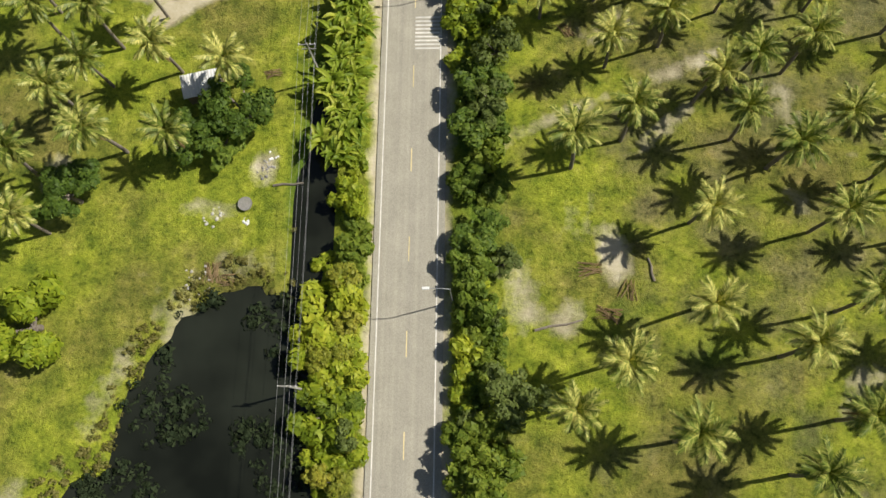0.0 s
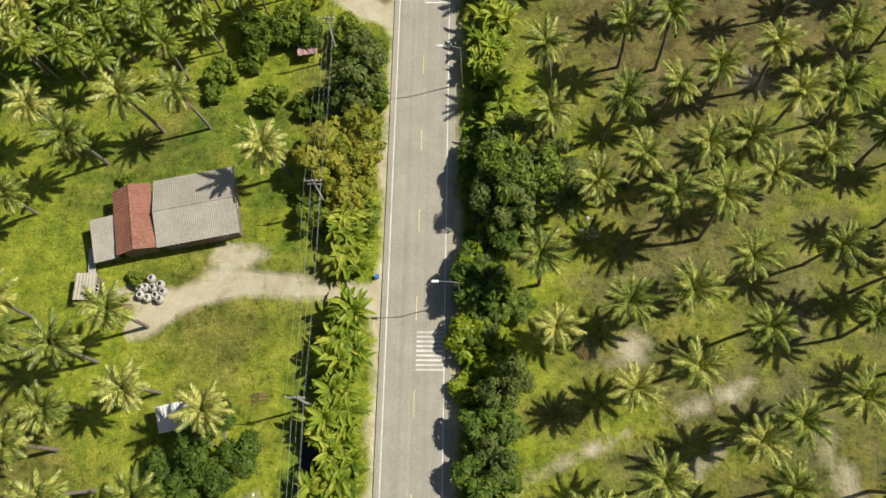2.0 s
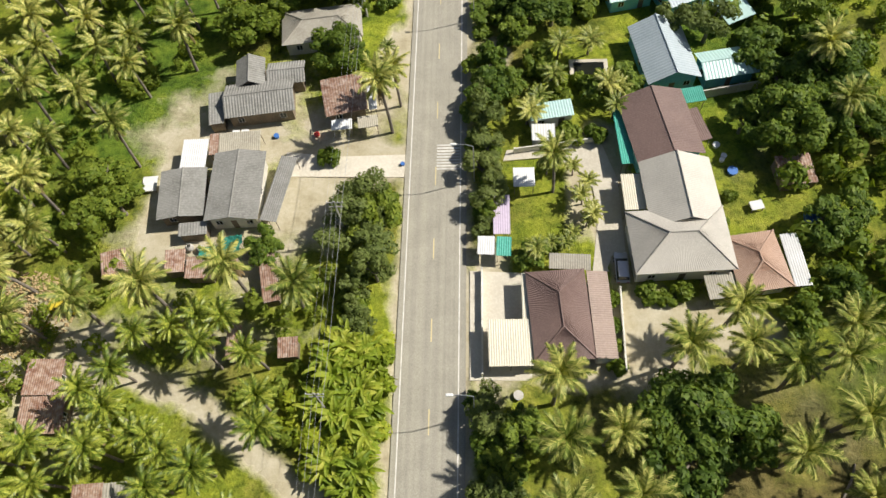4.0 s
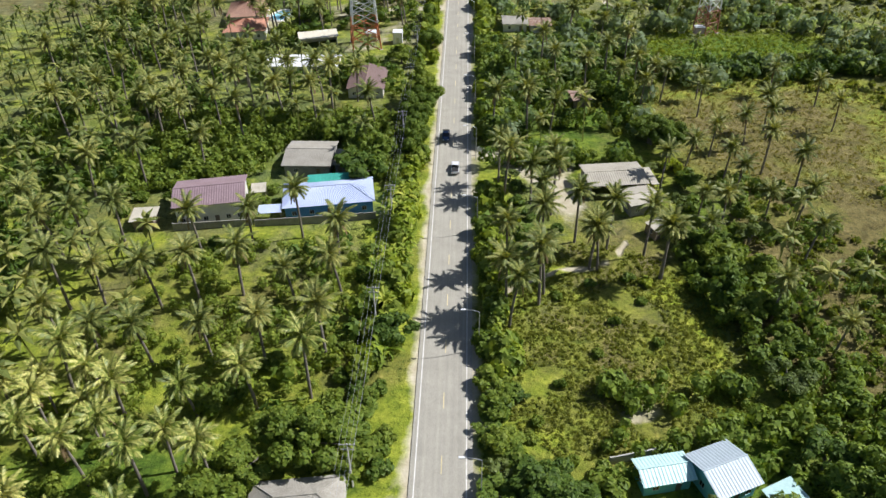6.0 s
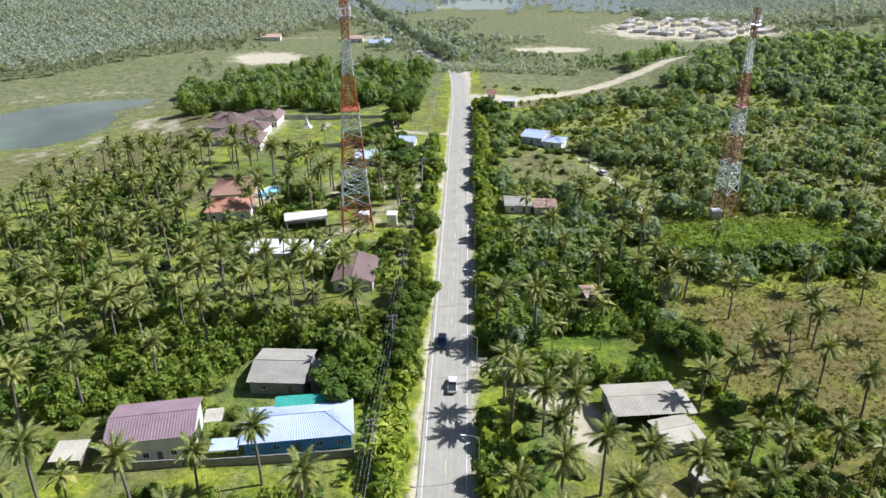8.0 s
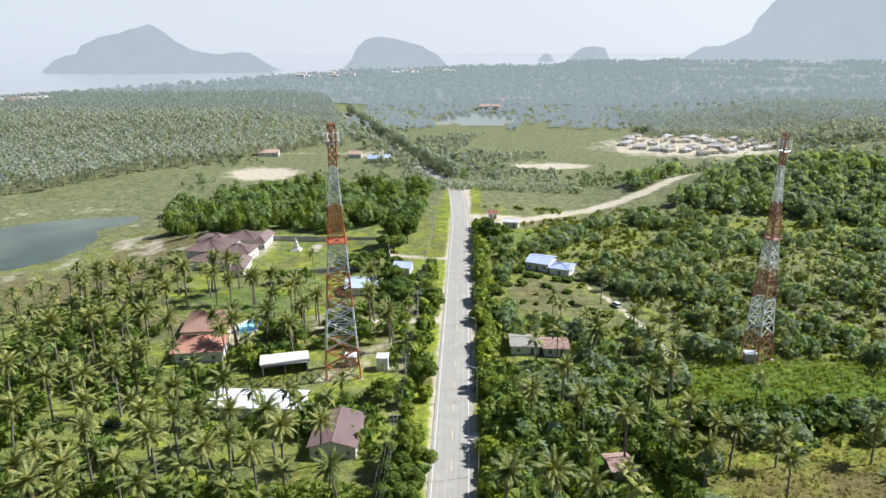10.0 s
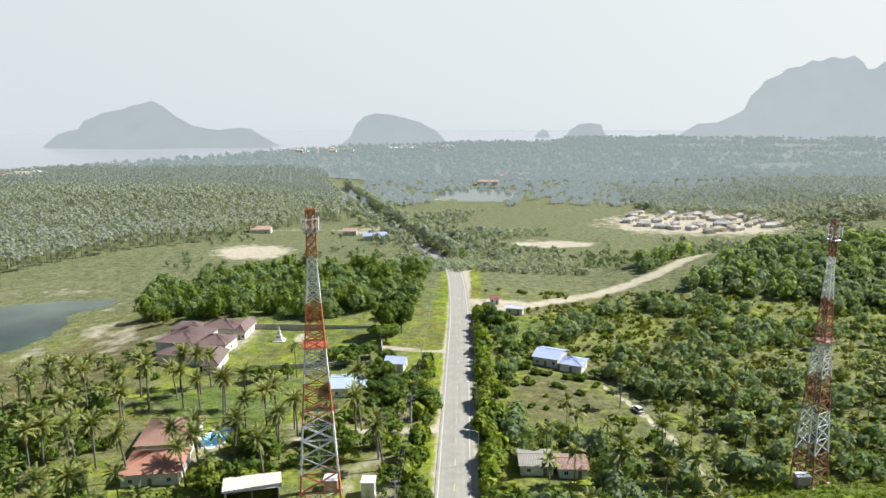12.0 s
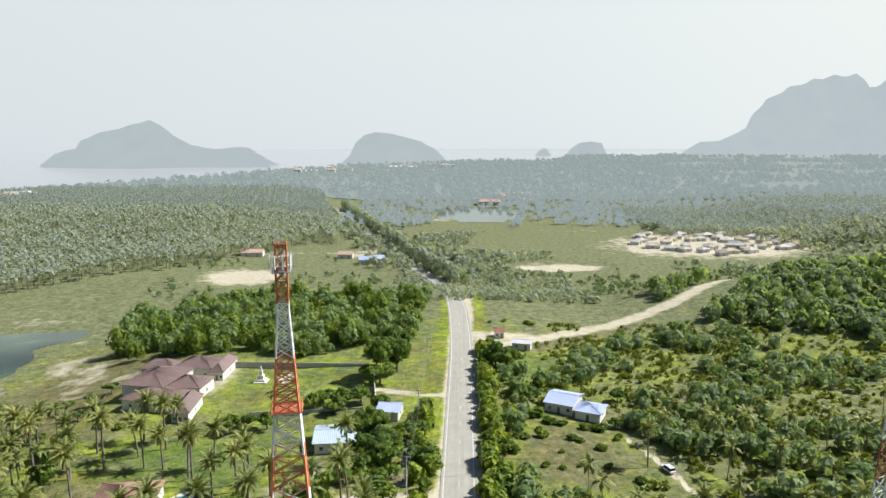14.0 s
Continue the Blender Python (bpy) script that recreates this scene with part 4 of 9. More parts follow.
def tree_mesh(kind, seed, grade=1):
    """Meshes of one broadleaf tree of crown radius 1 and its trunk; the pose scales it."""
    rng = random.Random(seed)
    lobes = []
    if kind == "tree":
        for i in range(30):
            a, r = rng.uniform(0, 6.28), 0.86 * math.sqrt(rng.random())
            lobes.append((r * math.cos(a) * (1 + 0.25 * math.sin(2 * a + seed)), r * math.sin(a), 0.95 + 0.75 * rng.random() * (1 - 0.75 * r), rng.uniform(0.11, 0.33), 0.85))
        n, size = 2900, 0.135
    elif kind == "airy":
        for i in range(16):
            a, r = rng.uniform(0, 6.28), 0.8 * math.sqrt(rng.random())
            lobes.append((r * math.cos(a), r * math.sin(a), 1.15 + 0.55 * rng.random(), rng.uniform(0.18, 0.34), 0.6))
        n, size = 2400, 0.1
    else:
        for i in range(15):
            a, r = rng.uniform(0, 6.28), 0.8 * math.sqrt(rng.random())
            lobes.append((r * math.cos(a) * (1 + 0.25 * math.sin(2 * a + seed)), r * math.sin(a), 0.3 + 0.55 * rng.random() * (1 - 0.6 * r), rng.uniform(0.16, 0.38), 0.9))
        n, size = 1700, 0.165
    n, size = ((n * 0.26, size * 1.85), (n * 0.42, size * 1.36), (n * 0.8, size * 0.93), (n * 1.7, size * 0.62))[grade]
    crown = bmesh.new()
    leaf_quads(crown, crown_points(rng, lobes, n), size, rng, 0.7)
    wood = bmesh.new()
    top = 1.2 if kind != "bush" else 0.35
    tube(wood, [(0, 0, -0.06), (0.02, 0.01, top * 0.4), (0.03, -0.02, top * 0.7)], [0.085, 0.06, 0.05], 7)
    for lx, ly, lz, lr, sq in lobes[:7]:
        tube(wood, [(0.02, 0, top * 0.55), (lx * 0.5, ly * 0.5, (top * 0.6 + lz) / 2), (lx, ly, lz)], [0.04, 0.03, 0.012], 5)
    return crown, wood


def mesh_of(bm, name, material, smooth=False):
    me = bpy.data.meshes.new(name)
    bm.to_mesh(me)
    bm.free()
    me.materials.append(material)
    for p in me.polygons:
        p.use_smooth = smooth
    return me


TREE_DATA = {}
TREE_KINDS = {
    "mango": ("tree", "leaf_dark", "dark green broadleaf tree with dense rounded crown", "tree"),
    "tree": ("tree", "leaf_mid", "green broadleaf tree with uneven leafy crown", "tree"),
    "bright": ("bush", "leaf_bright", "yellow-green leafy shrub beside the road", "shrub"),
    "gold": ("tree", "leaf_gold", "broadleaf tree with ochre young leaves", "tree"),
    "airy": ("airy", "leaf_airy", "thin grey-green tree with feathery open crown", "tree"),
    "bush": ("bush", "leaf_mid", "low green bush growing in rough grass", "shrub"),
    "darkbush": ("bush", "leaf_dark", "low dark green bush in rough grass", "shrub"),
}
for _kind, (_shape, _leaf, _label, _cat) in TREE_KINDS.items():
    TREE_DATA[_kind] = []
    for _g in range(4):
        _made = [tree_mesh(_shape, 100 * (list(TREE_KINDS).index(_kind) + 1) + _s, _g) for _s in range(3)]
        TREE_DATA[_kind].append([(mesh_of(_c, "crown", M[_leaf]), mesh_of(_w, "trunk", M["bark"], True)) for _c, _w in _made])


def on_track(x, y):
    return any(float(lane(x, y, pts, half)) > 0.05 for pts, half in TRACKS)


def plant_tree(kind, x, y, radius, tall=1.0):
    if on_track(x, y):
        return None
    shape, leaf, label, cat = TREE_KINDS[kind]
    radius = min(radius, 3.5 if 5 < x < 12 else 6.4)
    crown, wood = rnd.choice(TREE_DATA[kind][3 if radius > 4.4 else (1 if radius > 3 else 0) if y > 215 else 2 if radius > 2.7 else 1])
    name = {"tree": "tree", "shrub": "shrub"}[cat]
    ob = thing(name, x, y, hz(x, y), rnd.uniform(0, 360), label, cat, "roadside trees and shrubs")
    ob.scale = (radius, radius * rnd.uniform(0.88, 1.1), radius * tall * rnd.uniform(0.75, 1.25))
    share("crown", crown, ob, Matrix())
    share("trunk" if cat == "tree" else "stem", wood, ob, Matrix())
    return ob


# coconut palms
def frond(bm, rng, base, az, elev, length, droop, stations=14, width=0.8):
    out = Vector((math.cos(az), math.sin(az), 0))
    p, pts = Vector(base), []
    n = 7
    for i in range(n + 1):
        s = i / n
        e = elev - droop * s ** 1.4
        pts.append(p.copy())
        p = p + (out * math.cos(e) + Vector((0, 0, math.sin(e)))) * (length / n)
    side = Vector((-math.sin(az), math.cos(az), 0))
    twist = rng.uniform(-0.35, 0.35)
    prev = None
    for i, q in enumerate(pts):
        w = 0.055 * (1 - i / n) + 0.012
        a, b = bm.verts.new(q + side * w), bm.verts.new(q - side * w)
        if prev:
            bm.faces.new((prev[0], a, b, prev[1]))
        prev = (a, b)
    for k in range(stations):
        s = 0.13 + 0.87 * k / (stations - 1)
        i = min(int(s * n), n - 1)
        q = pts[i].lerp(pts[i + 1], s * n - i)
        d = (pts[i + 1] - pts[i]).normalized()
        up = side.cross(d)
        ll = width * (0.35 + 0.65 * math.sin(math.pi * min(1, s * 0.85 + 0.12)) ** 0.7) * rng.uniform(0.85, 1.1)
        for sg in (1, -1):
            tip = q + (side * sg * math.cos(0.5 + twist * sg) + d * (0.45 + 0.7 * s) - Vector((0, 0, 0.3 + 0.25 * rng.random())) + up * 0.05).normalized() * ll
            hw = 0.15
            bm.faces.new([bm.verts.new(q - d * hw), bm.verts.new(q + d * hw), bm.verts.new(tip)])


def palm_data(seed, leaf="palm"):
    rng = random.Random(seed)
    tall = rng.uniform(7.5, 10.5)
    lean, az = rng.uniform(0.2, 1.3), rng.uniform(0, 6.28)
    path = [(lean * math.cos(az) * (s ** 1.6), lean * math.sin(az) * (s ** 1.6), tall * s) for s in [k / 9 for k in range(10)]]
    trunk = bmesh.new()
    tube(trunk, [(0, 0, -0.3)] + path, [0.27] + [0.23 - 0.075 * k / 9 + (0.012 if k % 2 else 0) for k in range(10)], 7)
    top = Vector(path[-1])
    crown, dry = bmesh.new(), bmesh.new()
    count = rng.randint(25, 30)
    for k in range(count):
        age = k / (count - 1)
        elev = radians(78 - 98 * age + rng.uniform(-8, 8))
        frond(crown, rng, top + Vector((0, 0, 0.1 * (1 - age))), k * 2.399 + rng.uniform(-0.2, 0.2), elev, rng.uniform(2.7, 3.4) * (0.8 + 0.3 * math.sin(math.pi * min(1, age + 0.25))), rng.uniform(0.8, 1.35))
    for k in range(3):
        frond(dry, rng, top - Vector((0, 0, 0.15)), rng.uniform(0, 6.28), radians(rng.uniform(-55, -35)), rng.uniform(2.2, 3.0), 0.8, 10, 0.55)
    nuts = bmesh.new()
    bmesh.ops.create_icosphere(nuts, subdivisions=2, radius=0.4, matrix=Matrix.Translation(top + Vector((0, 0, -0.3))))
    for v in nuts.verts:
        d = v.co - (top + Vector((0, 0, -0.3)))
        v.co += d * 0.45 * (abs(math.sin(3.1 * math.atan2(d.y, d.x) + 4 * d.z)) - 0.5)
    return [("trunk", mesh_of(trunk, "trunk", M["bark"], True)), ("crown", mesh_of(crown, "crown", M[leaf])), ("dry_fronds", mesh_of(dry, "dry_fronds", M["palm_dry"])), ("coconut_bunch", mesh_of(nuts, "coconut_bunch", M["nuts"], True))], top


PALM_DATA = [palm_data(40 + s) for s in range(8)]
GROVE_DATA = [palm_data(50 + s, "palm_grove") for s in range(5)]
YOUNG_DATA = [palm_data(60 + s, "palm_young") for s in range(4)]


def plant_palm(x, y, grow=1.0):
    """A palm whose crown stands over (x, y)."""
    data, top = rnd.choice(YOUNG_DATA if x < -14 and 86 < y < 125 else PALM_DATA if y < 205 else GROVE_DATA)
    turn, k = rnd.uniform(0, 360), grow * rnd.uniform(0.9, 1.12)
    c, s = math.cos(radians(turn)), math.sin(radians(turn))
    bx, by = x - k * (top.x * c - top.y * s), y - k * (top.x * s + top.y * c)
    ob = thing("coconut_palm", bx, by, hz(bx, by), turn, "coconut palm with arching green fronds and slim grey trunk", "palm tree", "coconut palms")
    ob.scale = (k, k, k)
    for name, me in data:
        share(name, me, ob, Matrix())
    return ob


for plot in PALM_PLOTS:
    for x, y in plot:
        plant_palm(x, y, 0.86 if x < -14 and 86 < y < 125 else 1.08 if y < 200 else 1.0 if x > 45 else 1.2)


# banana plants
def banana_data(seed):
    rng = random.Random(seed)
    leaves, stem = bmesh.new(), bmesh.new()
    for j in range(4):
        bx, by = rng.uniform(-0.7, 0.7), rng.uniform(-0.7, 0.7)
        h = rng.uniform(1.3, 2.1)
        tube(stem, [(bx, by, -0.1), (bx, by, h * 0.5), (bx, by, h)], [0.13, 0.11, 0.08], 6)
        for k in range(9):
            az, e = k * 2.399 + rng.random(), radians(rng.uniform(25, 75))
            length, w = rng.uniform(1.3, 2.1), rng.uniform(0.15, 0.24)
            out, side = Vector((math.cos(az), math.sin(az), 0)), Vector((-math.sin(az), math.cos(az), 0))
            p, prev = Vector((bx, by, h)), None
            for i in range(6):
                s = i / 5
                ww = w * math.sin(math.pi * (0.12 + 0.86 * s)) ** 0.6
                fold = Vector((0, 0, 0.35 * ww))
                row = [bm_v for bm_v in (leaves.verts.new(p + side * ww + fold), leaves.verts.new(p), leaves.verts.new(p - side * ww + fold))]
                if prev:
                    leaves.faces.new((prev[0], row[0], row[1], prev[1]))
                    leaves.faces.new((prev[1], row[1], row[2], prev[2]))
                prev = row
                ee = e - 1.7 * s ** 1.3
                p = p + (out * math.cos(ee) + Vector((0, 0, math.sin(ee)))) * (length / 5)
    return mesh_of(leaves, "leaves", M["banana"]), mesh_of(stem, "stem", M["leaf_bright"], True)


BANANA = [banana_data(300 + s) for s in range(5)]


def plant_banana(x, y, k=1.0):
    if on_track(x, y):
        return
    leaves, stem = rnd.choice(BANANA)
    ob = thing("banana_plant", x, y, hz(x, y), rnd.uniform(0, 360), "clump of banana plants with long arching leaves", "banana plant", "banana plants")
    ob.scale = (k, k, k * rnd.uniform(0.9, 1.15))
    share("leaves", leaves, ob, Matrix())
    share("stem", stem, ob, Matrix())


FAR_HEDGE = []


def hedge(x0, x1, y0, y1, step, kinds, r0, r1, tall=1.0, gaps=()):
    """Uneven planting along the road: x0..x1 across, y0..y1 along; far ones are gathered into one growth."""
    y = y0
    while y < y1:
        if not any(a < y < b for a, b in gaps):
            k = rnd.choice(kinds)
            x = rnd.uniform(x0, x1)
            yy, r = y + rnd.uniform(-0.8, 0.8), rnd.uniform(r0, r1)
            if k == "banana":
                plant_banana(x, yy, rnd.uniform(1.15, 1.6))
            elif yy > 205:
                FAR_HEDGE.append((x, yy, r))
            else:
                plant_tree(k, x, yy, r, tall)
        y += step * rnd.uniform(0.75, 1.25)


# west side of the road, from the pond northwards
hedge(-10.5, -6.6, -14, 22, 1.36, ["bright", "bright", "bright", "bush", "gold"], 1.3, 2.1, 1.0)
hedge(-8.5, -6.6, 22, 34, 1.28, ["bright", "bush"], 1.1, 1.6, 1.0)
hedge(-11, -6.6, 34, 56.4, 0.64, ["banana", "banana", "banana", "bush"], 1.1, 1.6, 1.0)
hedge(-11, -6.8, 61.9, 70.8, 0.80, ["banana", "banana", "bush"], 1.2, 1.7, 1.0)
hedge(-11, -7.5, 70.9, 80.8, 1.44, ["gold", "gold", "bush"], 2.0, 2.7, 1.0)
hedge(-10, -7, 82.8, 97, 1.44, ["bush", "airy", "tree"], 1.7, 2.4, 1.0)
hedge(-13, -7, 107, 128, 0.55, ["banana", "banana", "banana", "bright"], 1.3, 2.2, 1.0)
hedge(-12, -7, 127, 148.1, 1.28, ["airy", "tree", "bush", "airy"], 1.6, 2.6, 1.1)
hedge(-14, -8, 185.6, 232.5, 1.28, ["tree", "bush", "banana", "mango", "darkbush"], 1.4, 2.4, 1.0)
hedge(-12, -8.5, 232.5, 259, 0.80, ["banana", "banana", "bush"], 1.2, 1.8, 1.0)
hedge(-11, -7, 259, 279.4, 1.60, ["tree", "mango", "bush"], 1.8, 2.8, 1.0)
hedge(-10.5, -8, 281.5, 319.4, 1.60, ["gold", "tree", "bright", "gold"], 2.0, 3.0, 1.1)
hedge(-12, -7, 327.7, 437, 4.00, ["tree", "bush", "airy", "darkbush"], 1.6, 3.2, 1.1)
# east side
hedge(6.6, 11.5, -14, 56.9, 1.55, ["tree", "bush", "bush", "airy", "bright", "mango"], 1.3, 2.5, 0.80, [(22, 26), (14, 16.5), (32, 34)])
hedge(7, 12.5, 56.9, 78.8, 1.28, ["mango", "airy", "tree", "tree"], 1.8, 3.0, 0.7)
hedge(8, 11.5, 78.8, 101, 0.72, ["banana", "banana", "darkbush", "bush"], 1.2, 1.8, 0.7)
hedge(6.6, 12, 101, 120, 1.20, ["mango", "airy", "darkbush", "mango"], 1.5, 2.5, 0.7)
hedge(5.8, 8.5, 144.1, 173.4, 1.76, ["tree", "airy", "mango"], 1.6, 2.3, 0.75)
hedge(6.5, 12, 179.5, 212.2, 1.44, ["tree", "bush", "mango", "airy", "darkbush"], 1.5, 2.6, 0.7)
hedge(6.5, 11, 212.2, 259, 2.2, ["bright", "bush", "tree", "airy"], 1.4, 2.3, 0.7)
hedge(7, 14, 285.6, 350.6, 1.20, ["mango", "tree", "airy", "darkbush"], 1.7, 3.2, 0.75)
hedge(6.5, 11, 350.6, 500.7, 1.60, ["tree", "airy", "bush", "mango"], 1.5, 2.7, 0.75)

for _x, _y, _r in ((18, 419, 1.7), (22.5, 424, 1.3), (27, 411, 1.1), (33, 418, 1.5), (31, 403, 1.2), (22, 402, 1.4), (38, 413, 1.9), (26, 429.5, 2.2), (29.5, 428.6, 1.8), (36, 427, 2.0), (40, 426.5, 2.3), (22.5, 434, 2.4), (14.5, 410, 1.9)):
    plant_tree("bush", _x, _y, _r, 1.0)
TALL = {"mango": 0.85, "tree": 0.9, "bright": 0.95, "gold": 0.85, "airy": 0.8, "bush": 1.0, "darkbush": 1.0}
TREES_MANGO = [
    (8.7, -5.2, 4), (10.3, 1.3, 4), (8, 19.1, 3.1), (9, 23.7, 4), (-43.5, 27.9, 4.5), (-24, 35.1, 3.8), (-27.5, 36.3, 4.5),
    (9.1, 37.5, 3.8), (-21.8, 39.4, 4.7), (10.5, 39.7, 4), (9, 42.6, 4.6), (9.1, 45.2, 4.2), (9.9, 51, 3.2), (7.8, 59.4, 3.3),
    (12.2, 66.6, 3.4), (10, 70.8, 5.1), (13.8, 74.1, 5.5), (6.9, 74.3, 2.7), (7.9, 76.2, 2.7), (8.9, 111.6, 3.1), (30.1, 112.1, 4.4),
    (37.8, 114.6, 3.3), (11.3, 115.1, 3.2), (29, 116.6, 4.9), (32.8, 117.4, 6.2), (6.4, 118.9, 2), 
    
]
TREES_MANGO_B = [
    (46.3, 129.6, 2.7), (51.9, 133.8, 2.8), (13.5, 139.2, 2.5), (-22.9, 140.6, 2.9), (51.5, 143, 3.9), (55.7, 145.4, 3), (58.4, 158.6, 5),
    (49.4, 158.7, 5.4), (44.2, 159.8, 3.5), (53.1, 161.5, 4), (50.3, 166.6, 4.6), (23.9, 167.2, 2.6), (8.2, 167.6, 3.8), (10.7, 168.6, 3),
    (28.1, 168.7, 3), (57.4, 169.5, 5.7), (48.4, 173, 4.2), (8.3, 173, 2.6), (12.7, 178.5, 3.2), (18.1, 181.9, 3.7), (56.4, 183, 5.1),
    (7.5, 183.5, 2.6), (14.7, 183.8, 4.7), (53.2, 188, 5.1), (53.4, 203.5, 4.8), (47.7, 209, 4.9), (58.2, 209.2, 4.6), (55.2, 212.7, 5.6),
    (-8.9, 212.7, 3.7), (52.9, 219.1, 7.8), (45.8, 220.3, 5.7), (57.6, 221.9, 5.4),
]
TREES_MANGO_C = [
    (49.9, 224.7, 6.4), (57.9, 230.9, 9.6), (51.8, 234, 6.8), (50.6, 240.8, 5.8), (59.2, 241, 7.1), (48.3, 244.5, 5.3), (-20, 264.7, 4.3),
    (-23.2, 269.6, 3.9), (-18.3, 272.2, 4.5), (51.9, 278.2, 4.9), (49.1, 283.8, 5.5), (-49.8, 370.5, 4.4), (-49, 374.9, 3.9), (-17.4, 401.4, 4.3),
    (-9.4, 401.6, 4.3), (-21.5, 409.4, 5.1), (-12.2, 418.5, 3.5), (-26.6, 422.8, 4.7), (-36.6, 440.7, 3.9), (-42.8, 443.3, 4.4), (-31.2, 443.7, 3.5),
    (-27.5, 462.2, 5.5), (-25.8, 476.3, 7.5), (12.4, 477.2, 5.3), (16.8, 477.4, 4.4), (-25.5, 496, 6.1),
]
TREES_BRIGHT = [
    (-7.1, -3, 2.7), (-9.3, 1, 4.1), (7, 4.1, 3), (-7.5, 4.6, 3.1), (-10.3, 7.1, 3.8), (7.7, 7.3, 3.7), (-6.7, 8.5, 2.4),
    (-11.5, 10.5, 3.1), (-46.4, 11.3, 6.3), (-9.3, 13.2, 4.3), (-6.7, 13.9, 2.4), (-7.6, 28.1, 3), (7.5, 52.8, 3.8), (8.5, 63, 3.8),
    (-16.8, 105.1, 2.6), (-9.4, 109.3, 3.1), (-14.2, 111.1, 3.2), (-12, 113.7, 4.8), (-9, 116.4, 4), (-15.5, 117.4, 4.1), (-7.5, 120, 3.4),
    (-10.3, 122, 3.5), (-8, 124, 4.2), (-8.7, 127.4, 4.2),
]
TREES_BUSH = [
    (11.5, -4, 2.7), (7.4, -1, 3), (-7.2, 2, 3), (-10.1, 3.9, 3.1), (11, 7.3, 3), (10.3, 10.6, 2.7), (7.7, 10.6, 2.7),
    (8.3, 14, 3.4), (-6.8, 18, 2.4), (-6.6, 21.6, 2.7), (-6.2, 24.5, 1.8), (7.2, 30.3, 3), (9.8, 33.7, 2.7), (-37.1, 61, 1.5),
    (-13.5, 69.4, 3.1), (-7.4, 69.8, 3.1), (-11.2, 70.3, 3.5), (-13.7, 71.5, 2.8), (-11.9, 74.1, 2.8), (-40.1, 74.9, 1.9), (-8.4, 81.5, 2.8),
    (-10, 85, 3.2), (-12.9, 85.7, 2.9), (-14.7, 86.9, 3.4), (-7.3, 87, 3.2), (-21.3, 87.6, 2.6), (-29.8, 89, 2), (-29.1, 91.6, 2.6),
    (-24.6, 93.9, 2.3), (-7.8, 94.6, 3.3), (-10.8, 96.9, 3.8), (-16.8, 97.7, 3),
]
TREES_BUSH_B = [
    (-22.9, 98.6, 4.6), (-20.1, 100.2, 4.2), (23.3, 124.1, 1.5), (23.2, 126.8, 1.4), (23.2, 129.6, 1.4), (23.6, 133.1, 1.3), (30.4, 133.1, 1.6),
    (28.4, 133.9, 1.9), (32.6, 134.2, 1.9), (39.2, 144.7, 1.4), (41.1, 148.9, 1.3), (-15.9, 156, 2.1), (19.2, 159.2, 2.4), (23.1, 159.2, 2.1),
    (15.2, 159.3, 2.1), (18.9, 167.3, 3.1), (22.3, 168.3, 2.9), (15.9, 172.8, 3.5), (23.7, 185.4, 3.8), (11.2, 187.1, 4.3), (18.6, 189.3, 4.8),
    (47.8, 192.1, 4.7), (13.2, 193.4, 5.9), (42.8, 194.9, 4.2), (14.3, 196.5, 3.4), (-16.7, 198.9, 3), (8.8, 199.4, 5.2), (-36.2, 199.5, 3.7),
    (-33.4, 201.7, 3.3), (7.5, 203.6, 3.5), (18.3, 203.8, 2.3), (28.5, 204.1, 2.5),
]
TREES_BUSH_C = [
    (-15, 204.3, 3.2), (-28.8, 207.4, 3.2), (10.1, 208.2, 3.6), (25.4, 210.9, 3), (7.5, 211.8, 3.7), (-18.1, 212.5, 2.8), (35.7, 213.6, 2.5),
    (7.8, 216.9, 3.8), (29.4, 218.7, 2.6), (-9.9, 223.6, 3.6), (35.3, 224.4, 2.5), (19.8, 225.6, 2.2), (-15.6, 229.6, 2.1), (-9.6, 231.3, 3.1),
    (-49.3, 234, 3.2), (-47.7, 235.7, 2.7),
]
TREES_AIRY = [
    (-6.4, -1.1, 2), (14.2, 2.3, 3.7), (11.9, 4.1, 3.7), (11.7, 19.5, 2.3), (11.1, 47.4, 3.4), (13, 69.9, 4), (10.5, 71.8, 4.7),
    (15.7, 71.9, 5.6), (16.9, 75.8, 4), (12.4, 77.6, 4.8), (-10.2, 87.1, 3.6), (-8.5, 89.3, 4.4), (6.6, 109.1, 2.3), (7.4, 118.3, 3.2),
    (-7.4, 136.2, 3.3), (-8.3, 139.3, 4.4), (-12.3, 142.6, 3.8), (-9.6, 146.8, 4.6), (7.3, 148.4, 3.2),
    (6.8, 152.9, 3), (7.4, 156.6, 3.3), (7.4, 162.5, 3.3), (41.8, 177.6, 4.2), (36.9, 178.9, 3.3),
]
TREES_GOLD = [
    (-8.4, 75.4, 3.6), (-10.9, 78.1, 5.9), (-7.9, 79.8, 4.1),
]
